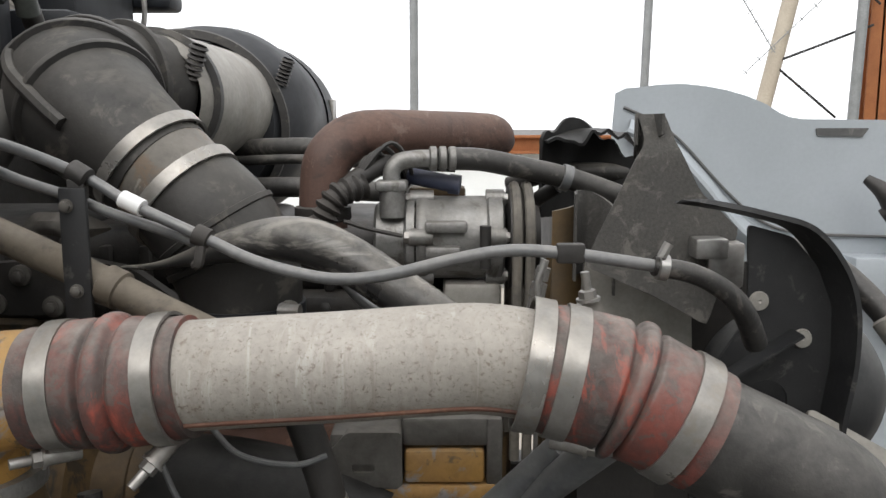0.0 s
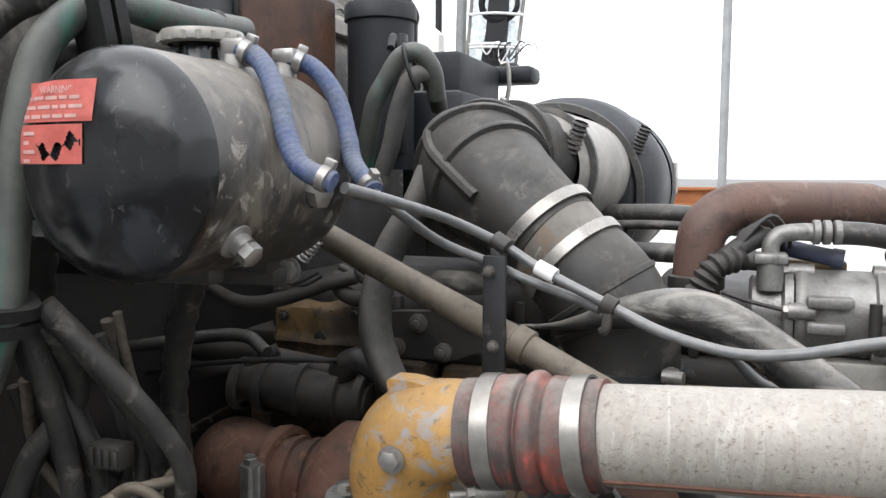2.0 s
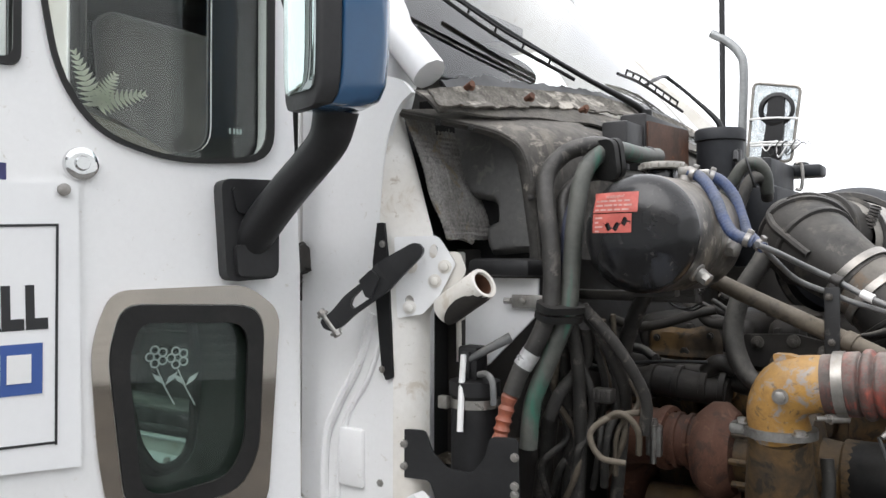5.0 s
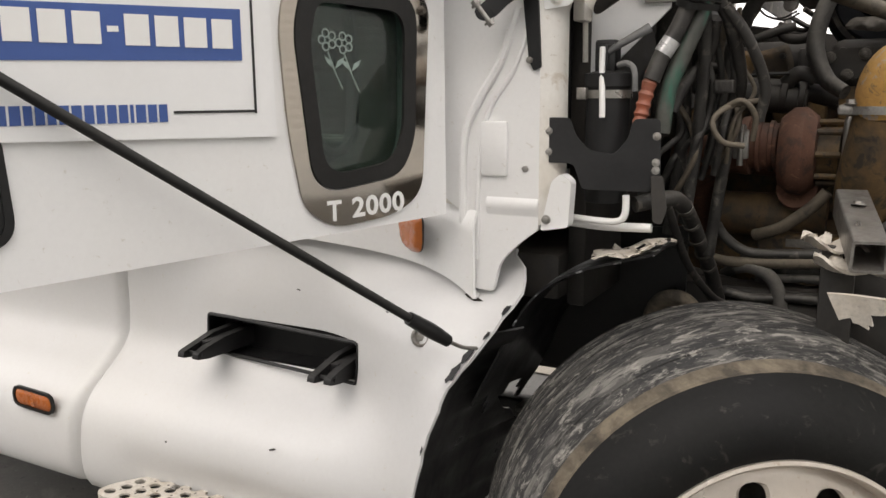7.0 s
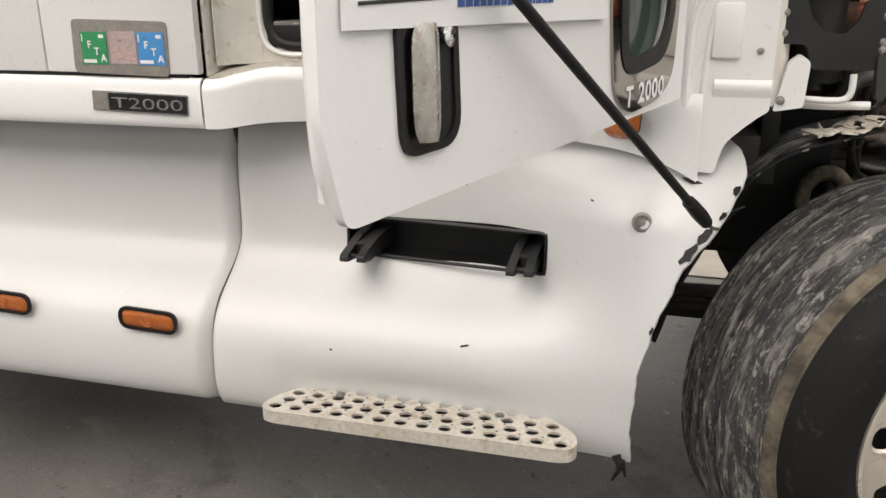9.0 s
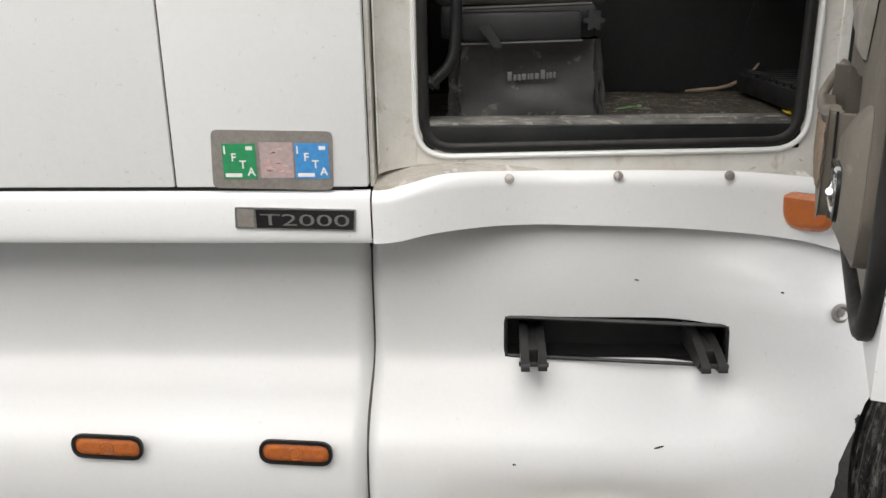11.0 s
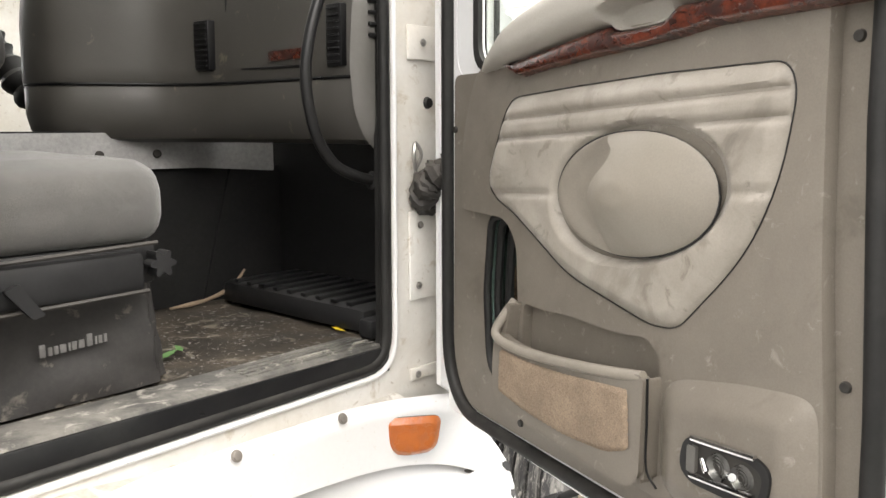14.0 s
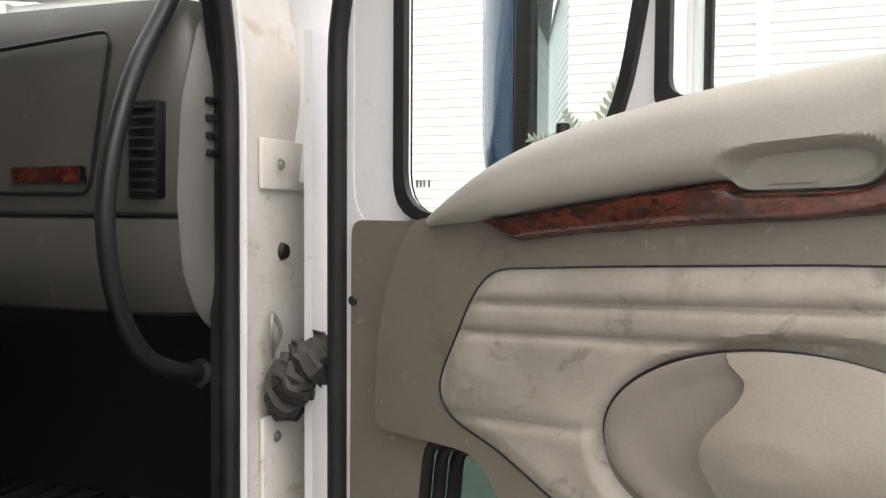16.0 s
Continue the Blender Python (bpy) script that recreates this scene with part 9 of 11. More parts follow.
def heater_hoses():
    runs = (("heater_hose", HOSE, [(-0.700, 0.70, 1.925), (-0.705, 0.60, 1.932), (-0.725, 0.555, 1.930), (-0.762, 0.535, 1.915), (-0.784, 0.51, 1.875), (-0.772, 0.485, 1.815), (-0.757, 0.475, 1.745), (-0.752, 0.468, 1.655), (-0.757, 0.462, 1.620), (-0.774, 0.455, 1.575), (-0.800, 0.445, 1.525), (-0.815, 0.435, 1.48)], 0.0165, "thick dusty black heater hose dropping beside the tank"),
            ("heater_hose", GREEN, [(-0.690, 0.82, 1.935), (-0.680, 0.70, 1.925), (-0.686, 0.60, 1.925), (-0.705, 0.565, 1.915), (-0.722, 0.53, 1.870), (-0.725, 0.507, 1.79), (-0.727, 0.498, 1.72), (-0.728, 0.488, 1.641), (-0.738, 0.483, 1.600), (-0.768, 0.476, 1.525), (-0.79, 0.468, 1.46), (-0.80, 0.47, 1.38)], 0.0165, "thick hose with worn green skin dropping beside the tank"),
            ("heater_hose", HOSE, [(-0.69, 0.78, 1.885), (-0.70, 0.64, 1.880), (-0.735, 0.585, 1.878), (-0.765, 0.545, 1.84), (-0.752, 0.52, 1.77), (-0.742, 0.505, 1.66)], 0.012, "thinner black heater hose behind the pair"),
            ("heater_hose", INDIGO, [(-0.730, 0.535, 1.85), (-0.742, 0.510, 1.79), (-0.741, 0.500, 1.72), (-0.739, 0.492, 1.65)], 0.009, "dark blue hose tucked between the heater hoses"))
    for name, mt, pts, r, label in runs:
        b = B()
        tube(b, pts, r, 18)
        solo(name, b, mt, label, "hose", "heater hoses")
    b = B()
    tube(b, [(-0.783, 0.452, 1.556), (-0.798, 0.446, 1.530)], 0.0178, 16)
    solo("silver_tape_wrap", b, TAPE, "silver tape wrapped round a hose", "tape")
    b = B()
    pts = [(-0.800, 0.445, 1.525), (-0.815, 0.437, 1.488), (-0.826, 0.43, 1.44), (-0.832, 0.425, 1.40), (-0.835, 0.42, 1.36)]
    line = smooth_path(pts, 7)
    tube(b, line, [0.0135 + 0.0022 * math.sin(i * 2.2) for i in range(len(line))], 16, 1)
    solo("ribbed_sleeve", b, RED_HOSE, "rust-red ribbed sleeve on a hose", "sleeve")
    # clamps that hold the pair
    for c, up, w in (((-0.741, 0.478, 1.628), (0.25, -0.15, 1), (0.085, 0.052)), ((-0.690, 0.575, 1.905), (0.25, 1, 0.2), (0.05, 0.075)), ((-0.692, 0.745, 1.915), (0.1, 1, 0.1), (0.045, 0.065))):
        t = thing("hose_clamp_block", c, "black moulded clamp round two heater hoses", "clamp", "hose clamp blocks")
        m = frame_of(c, up)
        for k, h in enumerate((-0.014, 0.003)):
            b = B()
            x, y = w[0] / 2, w[1] / 2
            prism(b, rounded([(-x, -y), (x, -y), (x, y), (-x, y)], 0.02, 5), m @ Matrix.Translation((0, 0, h)), 0.012)
            part("clamp_half", b, RUBBER, t)
    b = B()
    box(b, (-0.850, 0.494, 1.630), (-0.775, 0.500, 1.655), 0.003)
    bolt(b, (-0.826, 0.494, 1.643), (0, -1, 0), 0.007, 0.006)
    rod(b, (-0.862, 0.49, 1.643), (-0.848, 0.49, 1.643), 0.006, 8)
    solo("clamp_strap", b, STEEL, "small grey steel strap holding the hose clamp", "bracket")


heater_hoses()


def cowl():
    """Fibre cowl ahead of the windscreen with its side opening, insulation and duct box."""
    t = thing("cowl", (-0.9, 1.2, 1.72), "dusty grey fibre cowl with frayed insulation inside its side opening", "cowl")
    base = lambda y: -1.0 + 0.15 * (1 - ((y - 1.3) / 1.0) ** 2)
    b = B()

    def skin(u, v):
        s = max(0.0, (v - 0.5) / 0.5)
        y = 0.75 + u * 1.585
        if v <= 0.5:
            return Vector((-0.770 - 0.012 * (v / 0.5) ** 4, y, 1.71 + 0.258 * v / 0.5))
        return Vector((-0.782 + (base(y) + 0.775) * s, y, 1.968 + 0.067 * s ** 0.75))

    sheet(b, skin, 36, 24)
    lip = [(-1.021, 0.362, 1.999), (-0.965, 0.388, 1.985), (-0.91, 0.425, 1.972), (-0.865, 0.458, 1.958), (-0.838, 0.482, 1.940), (-0.824, 0.497, 1.915), (-0.817, 0.508, 1.87), (-0.811, 0.517, 1.80), (-0.806, 0.527, 1.712)]
    line = smooth_path(lip, 6)
    far = smooth_path([(base(0.75) + 0.0, 0.75, 2.035), (-0.86, 0.75, 2.022), (-0.825, 0.75, 2.002), (-0.80, 0.75, 1.984), (-0.785, 0.75, 1.969), (-0.778, 0.75, 1.950), (-0.773, 0.75, 1.89), (-0.771, 0.75, 1.81), (-0.770, 0.75, 1.71)], 6)
    n = len(line) - 1
    sheet(b, lambda u, v: Vector(line[round(v * n)]).lerp(Vector(far[round(v * n)]), u ** 0.9) + Vector((0.012, 0, 0.010)) * math.sin(3.14 * u) * (0.4 + 0.6 * v), 16, n)
    bmesh.ops.remove_doubles(b, verts=b.verts, dist=0.001)
    thicken(b, 0.006)
    part("cowl_skin", b, COWL, t)
    # rolled lip of the side opening
    b = B()
    sheet(b, lambda u, v: Vector(line[round(u * (len(line) - 1))]) + Vector((-0.022 * v, 0.012 * v - 0.004 * math.sin(3 * v), -0.002 * v)), len(line) - 1, 4)
    thicken(b, 0.005)
    part("opening_lip", b, COWL, t)
    b = B()
    tube(b, lip, 0.0035, 8)
    part("lip_edge", b, COWL, t)
    b = B()
    sheet(b, lambda u, v: Vector((-1.06 + 0.245 * u, 0.565, 1.70 + 0.22 * v)), 4, 6)
    sheet(b, lambda u, v: Vector((-0.972 - 0.10 * u, 0.40 + 0.24 * v, 1.71 + 0.29 * u)), 4, 6)
    thicken(b, 0.004)
    part("recess_back", b, SATIN, t)
    # woven insulation pad hung on the sloping bulkhead
    ms = Matrix(((0, -0.33, 1, -0.949 + 1.753 * 0.33), (1, 0, 0, 0), (0, 1, 0, 0), (0, 0, 0, 1)))
    pad = [(0.385, 1.992), (0.56, 1.992), (0.575, 1.90), (0.590, 1.838), (0.584, 1.79), (0.547, 1.757), (0.515, 1.760), (0.49, 1.751), (0.45, 1.757), (0.411, 1.754), (0.398, 1.87)]
    b = B()
    relief(b, pad, ms, lambda y, z, d: 0.012 + 0.0012 * math.sin(z * 620) + 0.0012 * math.sin(y * 700) + 0.003 * math.sin(z * 47 + y * 31) - 0.003 * max(0, 1 - d / 0.008), 0.005)
    thicken(b, 0.006)
    part("insulation_pad", b, PAD, t, "frayed silver-grey insulation pad")
    b = B()
    box_poly = rounded([(-1.035, 1.995), (-0.91, 2.0), (-0.852, 1.955), (-0.833, 1.858), (-0.816, 1.735), (-0.920, 1.727), (-0.932, 1.757), (-0.930, 1.787), (-0.904, 1.794), (-0.909, 1.832), (-0.963, 1.841), (-0.996, 1.88), (-1.025, 1.925)], 0.010)
    relief(b, box_poly, side(0.547), lambda x, z, d: 0.022 * min(1, d / 0.012) ** 0.6, 0.006)
    part("duct_box", b, DUCTBOX, t, "moulded grey plastic duct box")
    b = B()
    box(b, (-0.935, 0.47, 1.688), (-0.80, 0.56, 1.722), 0.012)
    part("black_duct", b, PLASTIC, t)
    for at in ((-0.815, 0.506, 1.835), (-0.945, 0.392, 1.972), (-0.895, 0.425, 1.962)):
        b = B()
        bolt(b, at, (0.3, -1, 0), 0.005, 0.005)
        part("clip", b, GRIME, t)
    b = B()
    x = 0.72
    for w in (0.006, 0.014, 0.014, 0.014, 0.012, 0.012, 0.012):
        box(b, (-0.771, x, 1.955), (-0.766, x + w * 0.8, 1.968), 0.002)
        x += w + 0.008
    part("moulded_marks", b, COWL, t)
    # ragged fibre ridge below the windscreen
    b = B()
    sheet(b, lambda u, v: Vector((base(0.36 + 1.9 * u) + 0.062 * (1 - v) + 0.002 * math.sin(u * 90), 0.36 + 1.9 * u, 1.984 + 0.026 * min(1, u * 5) + 0.046 * v + 0.008 * math.sin(v * 3.0) + 0.002 * math.sin(u * 61) * (1 - v))), 80, 5)
    thicken(b, 0.005)
    part("fibre_ridge", b, COWL_RIDGE, t)
    for y in (0.44, 0.60, 0.78):
        b = B()
        rod(b, (base(y) + 0.045, y, 2.040), (base(y) + 0.065, y - 0.01, 2.044), 0.006, 10)
        bolt(b, (base(y) + 0.055, y, 2.042), (1, -0.2, 0), 0.007, 0.006)
        part("cowl_stud", b, RUST, t)
    # firewall below
    b = B()
    box(b, (-1.0, 0.50, 1.0), (-0.96, 2.2, 1.74), 0.005)
    part("firewall", b, GRIME, t)
    # Unseen dark panel added to block bright sky between engine and cowl.
    b = B()
    prism(b, rounded([(-1.0, 1.0), (-0.42, 1.0), (-0.45, 1.56), (-0.60, 1.66), (-1.0, 1.72)], 0.03), side(2.17), 0.02)
    part("gap_blocking_panel", b, GRIME, t)
    b = B()
    prism(b, [(-0.972, 1.685), (-0.800, 1.685), (-0.800, 1.620), (-0.905, 1.520), (-0.972, 1.480)], side(0.512), 0.006)
    part("white_bulkhead", b, WHITE, t, "white painted bulkhead plate")
    b = B()
    tube(b, [(-0.975, 0.50, 1.72), (-0.972, 0.50, 1.62), (-0.970, 0.50, 1.52)], 0.006, 8)
    box(b, (-0.985, 0.46, 1.60), (-0.96, 0.51, 1.735), 0.004)
    part("bulkhead_edge", b, JAMB, t)


cowl()


def windscreen():
    t = thing("windscreen", (-1.2, 1.3, 2.05), "curved windscreen with black surround and wipers", "windscreen")
    base = lambda y: -1.0 + 0.15 * (1 - ((y - 1.3) / 1.0) ** 2)

    def f(u, v):
        y = 0.40 + 1.85 * u
        return Vector((base(y) - 0.62 * v, y, 2.065 + 0.72 * v))

    b = B()
    sheet(b, f, 24, 6)
    g = part("glass", b, CLEAR, t)
    g.visible_shadow = False
    b = B()
    foot_z = lambda y: float(np.interp(y, [0.33, 0.485, 0.67, 0.945, 1.4], [2.016, 2.046, 2.066, 2.094, 2.104]))
    rag = lambda y: 0.003 * math.sin(y * 71) + 0.002 * math.sin(y * 163 + 1) + (0.008 if 0.50 < y < 0.57 else 0)
    sheet(b, lambda u, v: f(u, (foot_z(0.40 + 1.85 * u) - 2.065 + (0.024 + rag(0.40 + 1.85 * u)) * v) / 0.72) + Vector((0.014, 0, 0)), 120, 3)
    thicken(b, 0.006)
    part("lower_seal", b, SATIN, t)
    b = B()
    strip_low = lambda y: float(np.interp(y, [0.33, 0.485, 0.67, 0.945, 1.4], [1.988, 2.006, 2.032, 2.058, 2.070]))

    def strip(u, v):
        y = 0.34 + 1.9 * u
        top = foot_z(y) + 0.005
        low = strip_low(y) + 0.002 * math.sin(y * 83) + 0.0015 * math.sin(y * 197)
        return Vector((base(y) + 0.020 - 0.62 * (top - 2.065) / 0.72 + 0.026 * (1 - v) ** 1.5 + 0.002 * math.sin(y * 120 + v * 9), y, low + (top - low) * v))

    sheet(b, strip, 140, 7)
    thicken(b, 0.004)
    part("wiper_cowl", b, FIBRE, t, "frayed fibre strip under the windscreen")
    for u in (0.0, 1.0):
        b = B()
        tube(b, [f(u, 0), f(u, 0.5), f(u, 1)], [0.035, 0.03, 0.035], 10)
        part("pillar", b, WHITE, t)
    b = B()
    tube(b, [f(0.0, 1), f(0.5, 1), f(1.0, 1)], 0.04, 10)
    part("header", b, WHITE, t)
    for arm, blade in (([(-0.845, 1.75, 2.085), (-0.838, 1.75, 2.140), (-0.915, 1.745, 2.225), (-0.985, 1.73, 2.290), (-0.996, 1.70, 2.297), (-0.985, 1.60, 2.270), (-0.962, 1.45, 2.222)], [(-0.950, 1.225, 2.214), (-0.960, 1.40, 2.222), (-0.958, 1.58, 2.207), (-0.945, 1.725, 2.184)]),
                            ([(-0.835, 1.13, 2.070), (-0.850, 1.10, 2.100), (-0.905, 0.92, 2.145), (-0.98, 0.74, 2.21), (-1.06, 0.62, 2.28)], [(-0.90, 0.86, 2.128), (-0.99, 0.66, 2.20), (-1.09, 0.50, 2.30)])):
        w = thing("windscreen_wiper", arm[0], "black windscreen wiper with arm and blade", "wiper", "wipers")
        b = B()
        tube(b, arm, [0.010, 0.009] + [0.006] * (len(arm) - 2), 10)
        rod(b, Vector(arm[0]) - Vector((0.0, 0, 0.02)), Vector(arm[0]) + Vector((0, 0, 0.02)), 0.016, 14)
        part("arm", b, SATIN, w)
        b = B()
        tube(b, blade, 0.0045, 8)
        part("blade", b, RUBBER, w)
        b = B()
        line = smooth_path([(x + 0.006, y, z + 0.016) for x, y, z in blade], 6)
        tube(b, line[2:-2], 0.0035, 8, 1)
        low = smooth_path(blade, 6)
        for k in range(2, len(line) - 2, 2):
            rod(b, low[k], line[k], 0.0028, 6)
        part("blade_bridge", b, SATIN, w)


windscreen()


def far_mirror():
    t = thing("far_mirror", (-0.80, 2.32, 2.0), "driver side mirror bare of its cover and bound with white tape", "mirror")
    q = [(-0.895, 2.383), (-0.728, 2.350), (-0.762, 2.077), (-0.919, 2.092)]
    b = B()
    prism(b, rounded(q, 0.02, 5), side(2.395), 0.010)
    part("shell", b, MIRROR_FILM, t, "pale translucent mirror back")
    b = B()
    pts = [(x, 2.383, z) for x, z in rounded(q, 0.022, 5)]
    tube(b, pts + pts[:1], 0.006, 8, 1)
    part("rim", b, CANISTER, t)
    b = B()
    lathe(b, [(0.047, -0.012), (0.062, -0.008), (0.064, 0.006), (0.050, 0.012)], frame_of((-0.810, 2.37, 2.272), (0.1, -1, 0)), 28)
    part("motor_ring", b, PLASTIC, t)
    b = B()
    prism(b, rounded([(-0.838, 2.325), (-0.782, 2.32), (-0.785, 2.20), (-0.795, 2.082), (-0.868, 2.085), (-0.850, 2.19)], 0.015), side(2.384), 0.022)
    part("motor", b, PLASTIC, t)
    for z in (2.240, 2.150, 2.140):
        b = B()
        tube(b, [(-0.915 + 0.1 * (2.24 - z), 2.372, z + 0.004), (-0.82, 2.352, z), (-0.735, 2.366, z - 0.008)], 0.0042, 8)
        part("tape_band", b, LETTER, t)
    rnd = random.Random(2)
    for k in range(7):
        b = B()
        x, z = -0.87 + 0.02 * k, 2.15 + 0.01 * rnd.random()
        tube(b, [(x, 2.36, z), (x + 0.03 * rnd.random(), 2.345, z - 0.04 - 0.03 * rnd.random()), (x + 0.05, 2.35, z - 0.01), (x + 0.065, 2.36, z - 0.05 * rnd.random())], 0.0022, 6)
        part("loose_wire", b, WIRE if k % 3 else LETTER, t)
    b = B()
    tube(b, [(-1.018, 2.40, 1.95), (-1.017, 2.40, 2.3), (-1.020, 2.40, 2.75)], 0.011, 10)
    part("frame_tube", b, PLASTIC, t, "dark upright tube")
    b = B()
    tube(b, [(-0.944, 2.40, 1.95), (-0.942, 2.40, 2.20), (-0.937, 2.40, 2.44), (-0.955, 2.40, 2.51), (-1.0, 2.40, 2.56), (-1.06, 2.40, 2.60)], 0.017, 12)
    part("frame_tube", b, POLE, t, "pale bent frame tube")


far_mirror()


def bulkhead_boxes():
    b = B()
    box(b, (-0.80, 0.880, 1.72), (-0.738, 1.165, 2.040), 0.006)
    box(b, (-0.80, 0.785, 1.75), (-0.742, 0.880, 2.012), 0.006)
    t = solo("battery_box", b, PLASTIC, "black box with a rust-brown steel face on the bulkhead", "box")
    b = B()
    prism(b, rounded([(0.884, 1.75), (1.150, 1.75), (1.150, 2.034), (0.884, 2.022)], 0.006), Matrix(((0, 0, 1, -0.738), (1, 0, 0, 0), (0, 1, 0, 0), (0, 0, 0, 1))), 0.004)
    f = part("rusty_face", b, RUST_BOX, t, "rust-brown steel face")
    b = B()
    prism(b, [(0.020 * math.cos(a) * (1 + 0.3 * math.sin(5 * a)) + 1.0, 0.017 * math.sin(a) * (1 + 0.25 * math.cos(3 * a)) + 1.925) for a in (2 * math.pi * k / 14 for k in range(14))], Matrix(((0, 0, 1, -0.7336), (1, 0, 0, 0), (0, 1, 0, 0), (0, 0, 0, 1))), 0.0008)
    part("rust_hole", b, SATIN, f)
    t = thing("black_reservoir", (-0.670, 1.190, 1.765), "tall black cylindrical reservoir with a rimmed lid", "reservoir")
    m = frame_of((-0.670, 1.190, 1.765), (0, 0, 1))
    b = B()
    lathe(b, [(0, 0), (0.054, 0), (0.055, 0.006), (0.055, 0.245)], m, 40)
    part("body", b, HOUSING, t)
    b = B()
    lathe(b, [(0.055, 0.240), (0.060, 0.242), (0.060, 0.264), (0.056, 0.270), (0.02, 0.273), (0, 0.273)], m, 40)
    part("lid", b, HOUSING, t)
    b = B()
    box(b, (-0.622, 1.145, 1.79), (-0.610, 1.165, 1.98), 0.003)
    part("strap", b, PLASTIC, t)
    for k in range(2):
        b = B()
        if k == 0:
            tube(b, [(-0.652, 1.085, 1.77), (-0.623, 1.06, 1.859), (-0.604, 1.06, 1.895), (-0.578, 1.06, 1.930), (-0.552, 1.065, 1.934), (-0.537, 1.08, 1.910), (-0.538, 1.10, 1.872)], 0.0145, 16)
        else:
            tube(b, [(-0.615, 1.07, 1.76), (-0.598, 1.065, 1.80), (-0.585, 1.06, 1.848), (-0.566, 1.06, 1.895), (-0.548, 1.075, 1.905), (-0.540, 1.10, 1.885), (-0.545, 1.13, 1.86)], 0.0135, 16)
        solo("return_hose", b, GREEN if k == 0 else HOSE_GREY, "looped grey-green hose tied to the reservoir", "hose", "looped hoses")
    b = B()
    lathe(b, [(0.034, -0.003), (0.037, 0), (0.034, 0.003)], frame_of((-0.565, 1.065, 1.915), (1, 0.2, 0.3)), 20)
    tube(b, [(-0.60, 1.07, 1.945), (-0.605, 1.09, 1.965), (-0.61, 1.11, 1.955)], 0.006, 8)
    solo("hose_tie", b, WIRE, "black tie round the looped hoses", "tie")
    b = B()
    box(b, (-0.665, 1.36, 1.885), (-0.590, 1.62, 1.982), 0.008)
    t = solo("fuse_box", b, HOUSING, "dark box with a wire latch beside the air cleaner", "box")
    b = B()
    tube(b, [(-0.583, 1.60, 1.985), (-0.57, 1.605, 1.985), (-0.565, 1.605, 1.95), (-0.57, 1.605, 1.915), (-0.583, 1.60, 1.915)], 0.005, 8)
    part("wire_latch", b, STEEL, t)
    b = B()
    box(b, (-0.66, 1.62, 1.95), (-0.52, 1.70, 1.985), 0.01)
    box(b, (-0.60, 1.64, 1.975), (-0.56, 1.68, 1.995), 0.008)
    box(b, (-0.66, 1.25, 1.70), (-0.55, 1.60, 1.90), 0.01)
    solo("housing_bracket", b, HOUSING, "dark bracket carrying the air cleaner housing", "bracket")


bulkhead_boxes()


